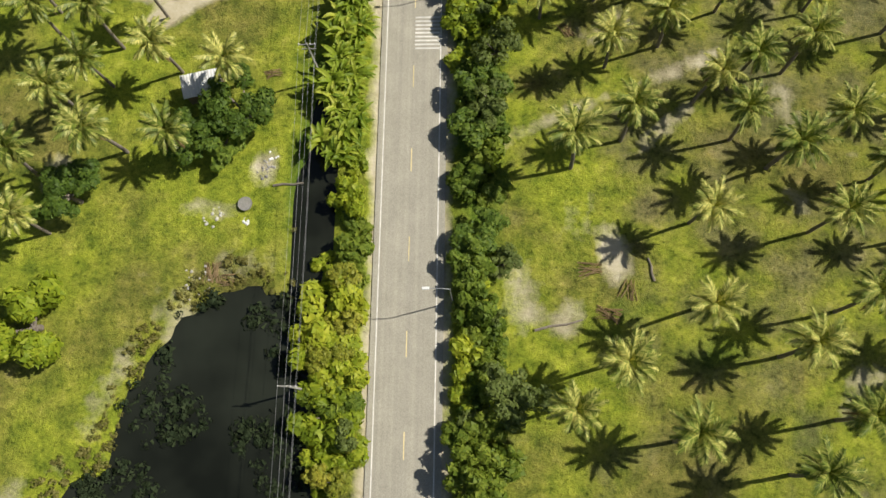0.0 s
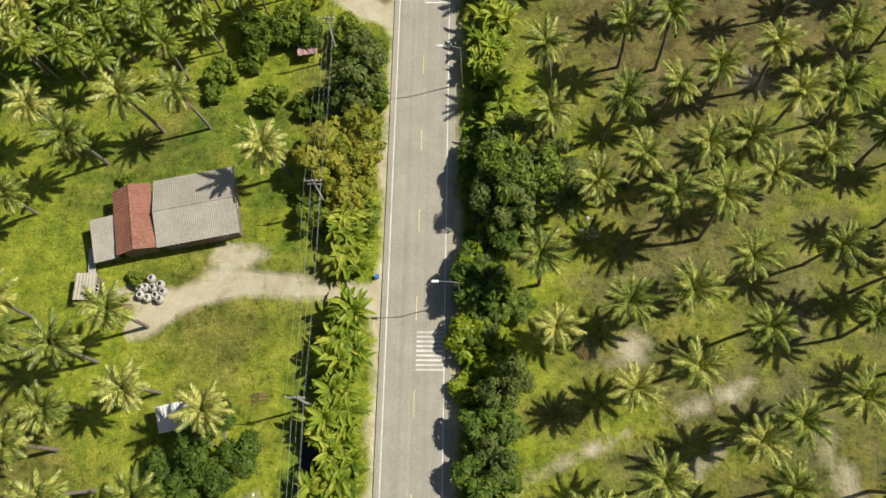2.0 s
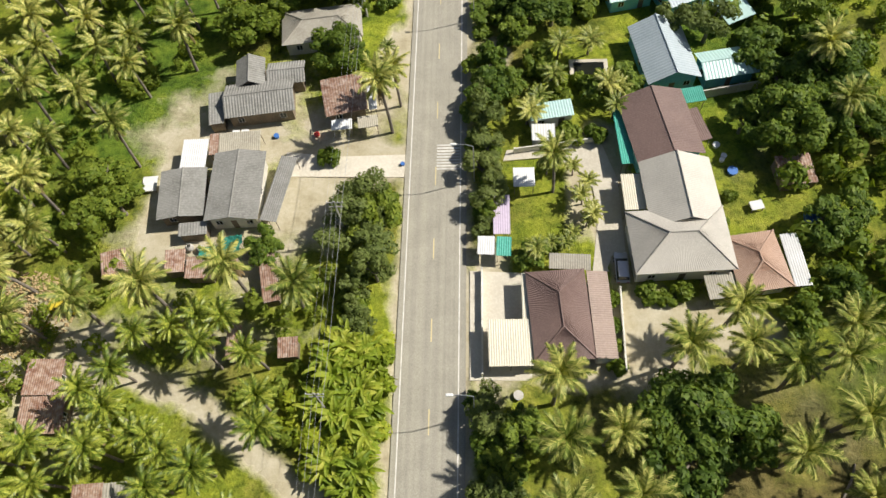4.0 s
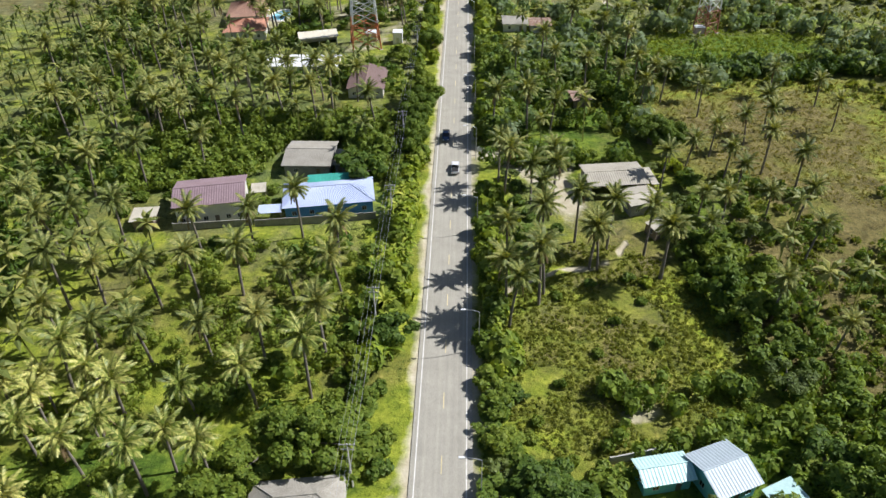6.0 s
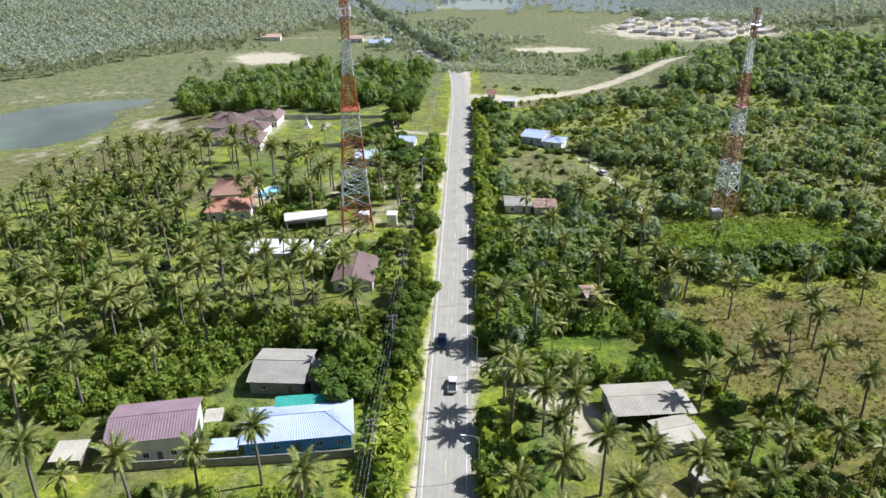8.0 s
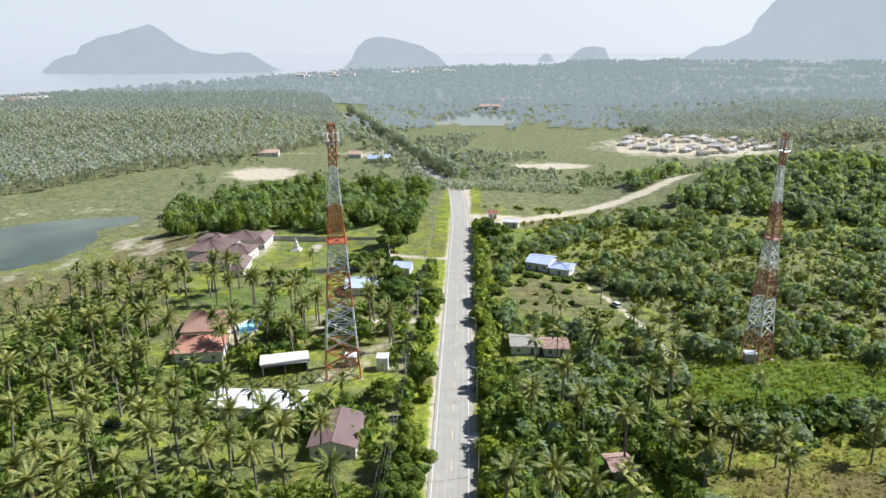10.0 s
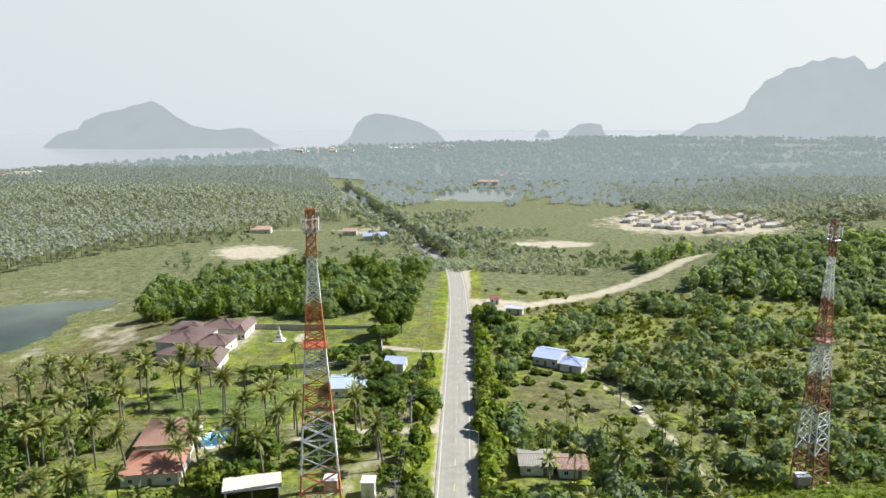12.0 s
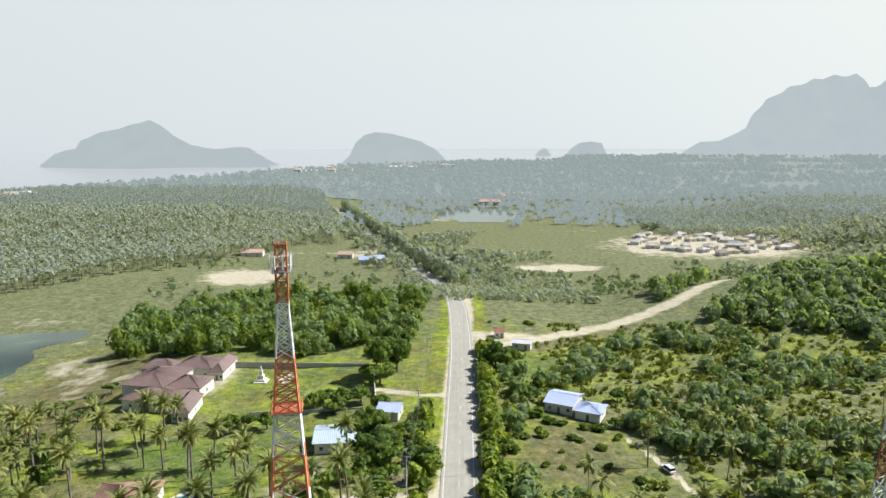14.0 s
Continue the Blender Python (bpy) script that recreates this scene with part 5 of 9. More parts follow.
TREES_TREE = [
    (-7.9, 144.2, 3.8), (-47.4, 144.5, 3.9), (-7.2, 146.8, 3), (-44.9, 147.1, 3.9), (-47.4, 149, 5.1), (-15.3, 174.7, 4.5), (-31.3, 179.9, 4.3),
    (-28.3, 184.7, 4.9), (-18.5, 189.4, 5.9), (-13.9, 190.5, 4.4), (-22.5, 190.9, 4.5), (25.9, 272.3, 3.2), (-17.8, 274.3, 4.3), (-21.2, 275.9, 4.4),
    (-9.9, 277.8, 4.8), (-8.3, 283.1, 4.5), (-26, 284.5, 3.5), (48.5, 284.6, 5.3), (-32.4, 285.3, 3.5), (-19.8, 287.5, 2.1), (-40.5, 287.9, 3.1),
    (-9.4, 290.7, 5), (-8.7, 297, 5.1), (-8.4, 303.8, 4.6), (-10.2, 308.6, 5.2), (9.4, 322.6, 4.2), (14.3, 322.7, 4.2), (8.1, 325.5, 4.3),
    (-16.8, 334.4, 3.9), (7.7, 341.8, 3.7), (-8.4, 343.3, 4.6), (-56.4, 353.7, 4.4),
]
TREES_TREE_B = [
    (-14.1, 356.6, 3.3), (9.1, 365.6, 3.8), (-12.4, 367.4, 3.5), (-46.6, 369, 4.6), (-54.8, 373.5, 3.7), (-25.6, 419.8, 5.5),
]
for _kind, _plot in (("mango", TREES_MANGO), ("mango", TREES_MANGO_B), ("mango", TREES_MANGO_C), ("bright", TREES_BRIGHT), ("bush", TREES_BUSH), ("bush", TREES_BUSH_B), ("bush", TREES_BUSH_C), ("airy", TREES_AIRY), ("gold", TREES_GOLD), ("tree", TREES_TREE), ("tree", TREES_TREE_B)):
    for _x, _y, _r in _plot:
        if _kind == "bush" and 12 < _x < 42 and 186 < _y < 226:
            _r = min(_r, 1.3)
        if _x > 42 and 192 < _y < 250:
            if _x < 47 + 0.12 * (222 - _y):
                continue
            _r = min(_r, 3.9)
        if _kind == "mango" and 5 < _x < 12 and _y < 130:
            _kind_here = rnd.choice(("tree", "bush", "mango", "bright", "airy"))
            plant_tree(_kind_here, _x, _y, min(_r, 3.4), TALL[_kind_here])
            continue
        _k = rnd.choice(("mango", "tree", "tree", "airy")) if _kind == "mango" and _x > 38 and _y > 190 else _kind
        plant_tree(_k, _x, _y, _r if _k == _kind else min(_r, 4.6), TALL[_k])

# yellow-green growth by the road, dark shrubs and trees round the wide sheds, bushes between the roadside houses
SHED_TREES = {
    "bright": ((9.4, 256.4, 2.7), (9.2, 250.6, 3.1), (8.2, 243.4, 3.1), (7.9, 237, 2.8), (11.8, 248.4, 2.6), (11.2, 240.4, 2.3), (51.4, 271.6, 2.6), (53.5, 267.1, 2.2), (37.2, 229.6, 1.6), (57.5, 234.5, 2.0)),
    "darkbush": ((15.4, 244.4, 2.1), (16, 251.2, 2.1), (13.2, 237.4, 1.9), (14.4, 256.5, 1.8), (15.2, 263.2, 2.0), (19.2, 240.8, 1.5), (22.2, 246.8, 1.4), (47.6, 247.4, 1.8), (62.6, 247.3, 1.7), (65.9, 244.3, 1.8), (33.9, 230.8, 1.4), (26.7, 229.8, 1.2), (33.4, 272.5, 1.5), (40.5, 272.7, 1.4), (44, 275, 1.6)),
    "airy": ((48.5, 253.2, 2.3), (62.4, 257.8, 1.9), (13.4, 266.8, 2.1), (46.2, 270.5, 1.7)),
    "tree": ((52.7, 263.6, 2.9), (55.4, 249.4, 2.4), (60.9, 251.3, 2.4), (53.4, 255.6, 2.4), (52.8, 242.7, 2.8), (49.8, 238.4, 3.0), (54.2, 237.2, 3.2), (50.8, 229.7, 3.1), (13.2, 291, 2.6), (57.6, 243.5, 2.4)),
    "bush": ((36.8, 272.2, 1.2), (30.3, 273.4, 1.2), (-41.2, 256.4, 1.6), (-44.6, 261.2, 2.1), (-40.4, 261.6, 2.0), (-37.6, 255.6, 1.4), (-70.8, 251.6, 1.7), (-69.4, 257.4, 2.0), (-80.5, 251.4, 2.1), (-62.4, 257.5, 1.9), (-60.4, 263.6, 2.3), (-53, 264.8, 2.2), (-48.6, 263.5, 2.0), (-47.5, 240.9, 1.9), (-45.6, 238.8, 1.5)),
}
# trees before the villa and on the creek bank; growth round the clearing and the pale blue house
ESTATE_TREES = {
    "tree": ((-66, 423, 3.2), (-56, 426, 3.0), (-45, 439, 3.0), (-38, 436, 3.2), (-24, 437, 3.2), (-23, 423, 3.4), (-16, 417, 3.2), (-11, 410, 3.0), (-28, 378, 3.0), (-51, 376, 3.4), (18, 486, 3.0), (16, 479, 2.6), (9, 490, 2.8), (12, 409, 2.6), (59, 450, 2.8), (56, 431, 2.6), (62, 422, 2.6), (54, 402, 2.2)),
    "mango": ((-62, 428, 2.5), (-18, 408, 3.0), (-25, 399, 2.8), (-10, 387, 2.6), (22, 449, 2.8), (50, 450, 2.6), (10, 387, 2.5), (53, 382, 2.2), (68, 411, 2.6), (45, 429, 2.1)),
    "airy": ((-120, 448, 3.2), (-119, 460, 3.0), (-117, 435, 2.8), (-127, 446, 2.4), (-113, 473, 2.0), (-32, 450, 2.0), (10, 426, 2.6), (9.5, 399, 2.4), (21, 440, 2.2)),
    "bush": ((23, 420.5, 2.0), (31, 419.5, 1.7), (44, 420, 1.6), (19, 401, 1.3), (26, 401, 1.0), (38, 403, 1.2), (30, 389, 1.3), (44, 395, 1.6), (-106, 428, 1.8), (-100, 426, 1.6), (-131, 455, 1.6)),
}
for _kind, _plot in [*SHED_TREES.items(), *ESTATE_TREES.items()]:
    for _x, _y, _r in _plot:
        plant_tree(_kind, _x, _y, _r, TALL[_kind])

for _x, _y, _r in ((-25.7, 469.1, 6.3), (-29.2, 466.8, 5.2), (-22.6, 472.4, 5.0)):
    plant_tree("mango", _x, _y, _r, 1.6)


# ---- buildings ----
def sheet_roof(bm, a, b, c, d, wave, amp, thick=0.05):
    """A sloping roof field from eave a-b to top d-c, with ribs running up the slope."""
    a, b, c, d = (Vector(p) for p in (a, b, c, d))
    n = max(2, int((b - a).length / wave * 2))
    up = (b - a).cross(d - a)
    up = up.normalized() if up.length > 1e-6 else Vector((0, 0, 1))
    if up.z < 0:
        up = -up
    rows = []
    for i in range(n + 1):
        s = i / n
        off = up * (amp if i % 2 else 0)
        rows.append([bm.verts.new(a.lerp(b, s) + off), bm.verts.new(d.lerp(c, s) + off), bm.verts.new(d.lerp(c, s) - up * thick), bm.verts.new(a.lerp(b, s) - up * thick)])
    for p, q in zip(rows, rows[1:]):
        for i in range(4):
            j = (i + 1) % 4
            bm.faces.new((p[i], q[i], q[j], p[j]))
    bm.faces.new(rows[0][::-1])
    bm.faces.new(rows[-1])


def wall_run(bm, length, high, thick, openings, m):
    """A wall along local x with openings (x0, x1, z0, z1) cut through it."""
    x = 0.0
    for x0, x1, z0, z1 in sorted(openings):
        box(bm, x, 0, 0, x0, thick, high, m)
        if z0 > 0.05:
            box(bm, x0, 0, 0, x1, thick, z0, m)
        box(bm, x0, 0, z1, x1, thick, high, m)
        x = x1
    box(bm, x, 0, 0, length, thick, high, m)


def window_part(parent, x0, x1, z0, z1, thick, m, name="window"):
    fr = bmesh.new()
    w = 0.06
    for q in ((x0, z0, x1, z0 + w), (x0, z1 - w, x1, z1), (x0, z0 + w, x0 + w, z1 - w), (x1 - w, z0 + w, x1, z1 - w), ((x0 + x1) / 2 - w / 2, z0 + w, (x0 + x1) / 2 + w / 2, z1 - w)):
        box(fr, q[0], thick * 0.25, q[1], q[2], thick * 0.75, q[3], m)
    win = part(name, fr, M["white"], parent)
    gl = bmesh.new()
    box(gl, x0 + w, thick * 0.45, z0 + w, x1 - w, thick * 0.55, z1 - w, m)
    part("pane", gl, M["glass"], win)


def house(p0, p1, deep, wall_h, rise, roof, walls, kind="gable", label="", over=0.55, wave=0.4, amp=0.05, turn_ridge=False, front=3, name="house", category="house", z=None, open_front=False):
    """p0, p1: the ends of the front edge of the roof; deep: its depth away from the road's start."""
    (x0, y0), (x1, y1) = p0, p1
    length = math.hypot(x1 - x0, y1 - y0)
    rz = math.degrees(math.atan2(y1 - y0, x1 - x0))
    cx, cy = (x0 + x1) / 2 - math.sin(radians(rz)) * deep / 2, (y0 + y1) / 2 + math.cos(radians(rz)) * deep / 2
    zz = hz(cx, cy) if z is None else z
    ob = thing(name, x0, y0, zz - 0.15, rz, label, category)
    L, D, H, o, t = length, deep, wall_h + 0.15, over, 0.15
    # walls inside the roof's edge
    lx, ly = L - 2 * o, D - 2 * o
    wins = []
    for k in range(front):
        c = lx * (k + 0.5) / front
        wins.append((c - 0.5, c + 0.5, 1.0, 2.1) if k != front // 2 else (c - 0.45, c + 0.45, 0.0, 2.15))
    if open_front:
        wins = [(0.3, lx / 2 - 0.1, 0.0, H - 0.35), (lx / 2 + 0.1, lx - 0.3, 0.0, H - 0.35)]
    sides = [(Matrix.Translation((o, o, 0)), lx, wins), (Matrix.Translation((L - o, D - o, 0)) @ Matrix.Rotation(math.pi, 4, "Z"), lx, []),
             (Matrix.Translation((L - o, o + t, 0)) @ Matrix.Rotation(math.pi / 2, 4, "Z"), ly - 2 * t, [((ly - 2 * t) / 2 - 0.5, (ly - 2 * t) / 2 + 0.5, 1.0, 2.1)] if ly > 2.5 else []),
             (Matrix.Translation((o, D - o - t, 0)) @ Matrix.Rotation(-math.pi / 2, 4, "Z"), ly - 2 * t, [((ly - 2 * t) / 2 - 0.5, (ly - 2 * t) / 2 + 0.5, 1.0, 2.1)] if ly > 2.5 else [])]
    for m, run, ops in sides:
        bm = bmesh.new()
        wall_run(bm, run, H, t, ops, m)
        w = part("wall", bm, walls, ob)
        for x_0, x_1, z_0, z_1 in ops:
            if open_front and ops is wins:
                continue
            if z_0 > 0.5:
                window_part(w, x_0, x_1, z_0, z_1, t, m)
            else:
                bd = bmesh.new()
                box(bd, x_0, t * 0.3, 0.02, x_1, t * 0.6, z_1, m)
                part("door", bd, M["timber"], w)
    E_ = H + 0.04
    R_ = E_ + rise
    if kind == "gable" and not turn_ridge:
        fields = [((0, 0, E_), (L, 0, E_), (L, D / 2, R_), (0, D / 2, R_)), ((L, D, E_), (0, D, E_), (0, D / 2, R_), (L, D / 2, R_))]
        ends = [((o, o, H), (o, D - o, H), (o, D / 2, R_ - 0.12)), ((L - o, o, H), (L - o, D - o, H), (L - o, D / 2, R_ - 0.12))]
        ridge = [((0, D / 2, R_ + 0.03), (L, D / 2, R_ + 0.03))]
    elif kind == "gable":
        fields = [((0, D, E_), (0, 0, E_), (L / 2, 0, R_), (L / 2, D, R_)), ((L, 0, E_), (L, D, E_), (L / 2, D, R_), (L / 2, 0, R_))]
        ends = [((o, o, H), (L - o, o, H), (L / 2, o, R_ - 0.12)), ((o, D - o, H), (L - o, D - o, H), (L / 2, D - o, R_ - 0.12))]
        ridge = [((L / 2, 0, R_ + 0.03), (L / 2, D, R_ + 0.03))]
    elif kind == "hip":
        s = min(L, D) / 2
        if L >= D:
            q0, q1 = (s, D / 2, R_), (L - s, D / 2, R_)
        else:
            q0, q1 = (L / 2, s, R_), (L / 2, D - s, R_)
        if L >= D:
            fields = [((0, 0, E_), (L, 0, E_), q1, q0), ((L, D, E_), (0, D, E_), q0, q1), ((0, D, E_), (0, 0, E_), q0, q0), ((L, 0, E_), (L, D, E_), q1, q1)]
        else:
            fields = [((0, D, E_), (0, 0, E_), q0, q1), ((L, 0, E_), (L, D, E_), q1, q0), ((0, 0, E_), (L, 0, E_), q0, q0), ((L, D, E_), (0, D, E_), q1, q1)]
        ends = []
        up = Vector((0, 0, 0.04))
        ridge = [(Vector(q0) + up, Vector(q1) + up)] + [(Vector(a) + up, Vector(b) + up) for a, b in (((0, 0, E_), q0), ((0, D, E_), q0 if L >= D else q1), ((L, 0, E_), q1 if L >= D else q0), ((L, D, E_), q1))]
    else:
        fields = [((0, 0, E_), (L, 0, E_), (L, D, R_), (0, D, R_))]
        ends, ridge = [], []
    for f in fields:
        bm = bmesh.new()
        sheet_roof(bm, *f, wave, amp)
        part("roof", bm, roof, ob)
    for a, b, c in ends:
        bm = bmesh.new()
        v = [bm.verts.new(p) for p in (a, b, c)]
        f = bm.faces.new(v)
        g = bmesh.ops.extrude_face_region(bm, geom=[f])
        off = Vector((0.1, 0, 0)) if abs(a[0] - b[0]) < 1e-6 else Vector((0, 0.1, 0))
        bmesh.ops.translate(bm, vec=off, verts=[q for q in g["geom"] if isinstance(q, bmesh.types.BMVert)])
        part("gable", bm, walls, ob)
    for a, b in ridge:
        bm = bmesh.new()
        bar(bm, a, b, 0.11, 6)
        part("ridge_cap", bm, roof, ob)
    return ob


def canopy(p0, p1, deep, high, rise, roof, label, posts=2, category="shelter", name="shelter", wave=0.3):
    """A roof on posts."""
    (x0, y0), (x1, y1) = p0, p1
    L = math.hypot(x1 - x0, y1 - y0)
    rz = math.degrees(math.atan2(y1 - y0, x1 - x0))
    ob = thing(name, x0, y0, hz(x0, y0), rz, label, category)
    bm = bmesh.new()
    sheet_roof(bm, (0, 0, high), (L, 0, high), (L, deep, high + rise), (0, deep, high + rise), wave, 0.04)
    part("roof", bm, roof, ob)
    for i in range(posts):
        for yy, hh in ((0.2, high), (deep - 0.2, high + rise)):
            bm = bmesh.new()
            bar(bm, (0.2 + (L - 0.4) * i / (posts - 1), yy, -0.2), (0.2 + (L - 0.4) * i / (posts - 1), yy, hh - 0.03), 0.05, 6)
            part("post", bm, M["timber"], ob)
    return ob


# farmhouse west of the road
house((-33.6, 64.6), (-22.9, 66.7), 9.6, 2.9, 0.9, M["roof_grey"], M["timber"], label="long low house with weathered grey sheet roof", wave=0.28, amp=0.025)
house((-38.7, 63.5), (-33.7, 64.7), 9.3, 2.9, 0.9, M["roof_red"], M["timber"], label="timber house wing with rusty red ribbed metal roof", front=1, turn_ridge=True, wave=0.5, amp=0.07)
house((-41.9, 62.7), (-38.8, 63.5), 6.0, 2.2, 0.4, M["roof_grey"], M["timber"], "shed", label="lean-to kitchen with grey sheet roof", front=1, wave=0.28, amp=0.02)
house((-44.0, 57.9), (-41.2, 57.9), 3.5, 2.0, 0.2, M["roof_pale"], M["timber"], "shed", label="small wash house with pale sheet roof", front=1, name="shed", category="shed", over=0.25)
house((-30.2, 41.4), (-25.0, 42.6), 3.2, 2.2, 0.5, M["roof_white"], M["timber"], "shed", label="small hut with pale metal roof under palms", front=1, name="hut", category="hut", over=0.3)
# walled houses east of the road
house((13.0, 123.8), (20.6, 124.3), 12.2, 3.0, 1.7, M["roof_brown"], M["plaster"], "hip", label="bungalow with brown tiled hip roof and cream walls", wave=0.3, amp=0.06)
house((23.2, 124.4), (22.8, 136.2), 2.75, 2.55, 0.5, M["roof_taupe"], M["plaster"], "shed", label="lean-to wing of the bungalow with taupe tiled roof", front=3, wave=0.3, amp=0.04, over=0.3, name="house_wing")
canopy((7.4, 123.4), (12.9, 123.5), 6.1, 2.6, 0.1, M["roof_cream"], "flat cream carport roof beside the bungalow", 3)
canopy((11.7, 129.6), (12.9, 129.6), 6.4, 2.6, 0.1, M["roof_cream"], "narrow cream walkway roof along the bungalow", 2)
canopy((15.4, 136.9), (20.8, 136.6), 2.2, 2.3, 0.2, M["roof_grey"], "grey sheet lean-to behind the bungalow", 2)
house((26.2, 135.2), (39.1, 135.9), 9.3, 3.6, 2.3, M["roof_tilegrey"], M["plaster"], "hip", label="large house with light grey tiled hip roof", wave=0.3, amp=0.02)
house((28.9, 142.0), (38.6, 142.6), 10.4, 3.6, 2.26, M["roof_tilegrey"], M["plaster"], "gable", label="rear wing with light grey tiled roof", wave=0.3, amp=0.02, turn_ridge=True, name="house_wing")
canopy((26.0, 145.3), (29.3, 145.4), 5.6, 2.8, 0.2, M["roof_cream"], "cream canopy along the grey-roofed house", 2)
house((39.2, 132.9), (46.0, 133.9), 8.2, 2.9, 1.4, M["roof_pink"], M["plaster"], "hip", label="side wing with pinkish brown tiled roof", wave=0.3, amp=0.05, name="house_wing")
canopy((46.2, 134.0), (48.4, 134.2), 7.4, 2.6, 0.3, M["roof_white"], "white metal lean-to beside the tiled wing", 3)
canopy((35.3, 132.2), (38.9, 132.6), 3.4, 2.5, 0.15, M["roof_grey"], "flat light grey porch roof", 2)
house((28.3, 152.3), (37.8, 153.9), 11.6, 3.3, 1.9, M["roof_brown"], M["plaster_teal"], "gable", label="house with dark brown tiled roof and teal wall", wave=0.3, amp=0.06, turn_ridge=True)
canopy((26.3, 152.8), (28.1, 152.9), 11.2, 2.6, 0.2, M["roof_green"], "teal green lean-to along the brown-roofed house", 3)
canopy((37.2, 156.4), (39.4, 157.0), 5.6, 2.6, 0.2, M["roof_brown"], "brown lean-to behind the house", 2)
canopy((36.0, 163.2), (39.6, 163.8), 2.6, 2.7, 0.2, M["roof_green"], "pale green sheet lean-to behind the house", 2)
house((31.4, 166.6), (39.4, 167.9), 11.8, 3.0, 1.9, M["roof_bluegrey"], M["plaster_teal"], "gable", label="house with pale blue-grey metal roof and teal walls", turn_ridge=True, wave=0.5)
house((40.0, 167.6), (48.2, 169.0), 5.4, 2.6, 0.9, M["roof_teal"], M["plaster_teal"], label="small wing with pale teal metal roof", front=1, name="house_wing", wave=0.5)
house((27.4, 183.8), (35.0, 185.3), 4.8, 2.7, 0.8, M["roof_teal"], M["plaster_teal"], label="annex with pale turquoise metal roof", front=2, name="house_wing", wave=0.5)
house((36.7, 181.6), (43.4, 184.4), 7.8, 3.2, 1.3, M["roof_bluegrey"], M["plaster_teal"], label="house with pale blue-grey metal roof", wave=0.5)
canopy((45.2, 178.6), (49.8, 180.8), 5.6, 2.6, 0.5, M["roof_teal"], "turquoise metal canopy behind the blue-grey roof", 2)
canopy((6.0, 139.0), (8.3, 138.9), 2.7, 2.3, 0.15, M["roof_white"], "white roadside stall roof", 2, "stall", "stall")
canopy((8.5, 138.8), (10.5, 138.7), 2.8, 2.3, 0.15, M["roof_green"], "green roadside stall roof", 2, "stall", "stall")
canopy((8.2, 142.1), (10.5, 142.1), 6.0, 2.2, 0.3, M["lilac"], "lilac canvas awning beside the lawn", 2, "awning", "awning")
canopy((11.1, 149.6), (14.1, 149.6), 3.1, 2.2, 0.1, M["roof_white"], "white lattice pergola on the lawn", 2, "pergola", "pergola")
house((13.8, 160.6), (20.3, 161.6), 2.8, 2.6, 0.3, M["roof_teal"], M["plaster"], "shed", label="small store with turquoise metal roof", front=2, name="shed", category="shed", over=0.25)
house((14.0, 157.7), (17.4, 157.7), 2.8, 1.9, 0.2, M["roof_white"], M["plaster"], "shed", label="small white pump house", front=1, name="shed", category="shed", over=0.2)
house((48.0, 149.5), (52.8, 150.0), 4.6, 1.9, 0.4, M["roof_rust"], M["timber"], "shed", label="collapsing shack of rusty sheets and boards", front=1, over=0.2, name="shack", category="shack")
# village west of the road
house((-38.9, 144.5), (-32.2, 145.2), 8.2, 2.7, 0.5, M["roof_grey_dark"], M["timber"], label="shed with dark mouldy sheet roof", front=2, wave=0.28, amp=0.025, turn_ridge=True)
house((-31.8, 144.0), (-24.2, 144.2), 11.4, 3.0, 0.8, M["roof_grey_dark"], M["plaster"], label="house with weathered dark grey sheet roof", front=3, wave=0.28, amp=0.025, turn_ridge=True)
canopy((-24.1, 144.4), (-21.7, 144.0), 10.8, 2.7, 0.1, M["roof_grey_dark"], "worn dark grey lean-to roof beside the house", 3)
house((-35.5, 142.2), (-31.5, 142.6), 2.0, 2.0, 0.2, M["roof_grey_dark"], M["timber"], "shed", label="small dark lean-to at the shed", front=1, over=0.2, name="shed", category="shed")
canopy((-37.2, 152.9), (-33.4, 153.0), 5.2, 2.7, 0.3, M["roof_white"], "white metal canopy behind the grey house", 2)
canopy((-33.2, 155.3), (-31.8, 155.4), 3.6, 2.75, 0.3, M["roof_rust"], "narrow rust-streaked metal canopy", 2)
canopy((-31.7, 155.5), (-25.6, 156.0), 3.4, 2.8, 0.3, M["roof_pale"], "silvery worn metal canopy sheets", 2)
house((-31.9, 161.9), (-21.3, 163.3), 6.4, 2.9, 1.3, M["roof_grey_dark"], M["timber"], label="old house with dark ribbed sheet roof", front=3, wave=0.42, amp=0.08)
house((-31.0, 167.6), (-26.5, 168.2), 5.6, 2.9, 1.3, M["roof_grey_dark"], M["timber"], label="rear wing with dark ribbed sheet roof", front=1, wave=0.42, amp=0.08, turn_ridge=True, name="house_wing")
house((-26.3, 168.3), (-20.4, 168.9), 4.4, 2.8, 0.8, M["roof_grey_dark"], M["timber"], label="rear kitchen with dark sheet roof", front=1, wave=0.42, amp=0.08, name="house_wing")
house((-34.4, 161.2), (-32.1, 161.6), 6.0, 2.2, 0.2, M["roof_grey_dark"], M["timber"], "shed", label="dark lean-to beside the old house", front=1, over=0.2, name="shed", category="shed")
house((-24.9, 176.2), (-12.0, 177.8), 7.4, 2.8, 1.4, M["roof_grey"], M["plaster"], "hip", label="roadside house with mottled grey sheet roof", front=3, wave=0.28, amp=0.025)
house((-16.5, 161.9), (-10.2, 163.3), 6.9, 2.7, 0.4, M["roof_rust"], M["timber"], "shed", label="shack with rusty corrugated iron roof", front=2)
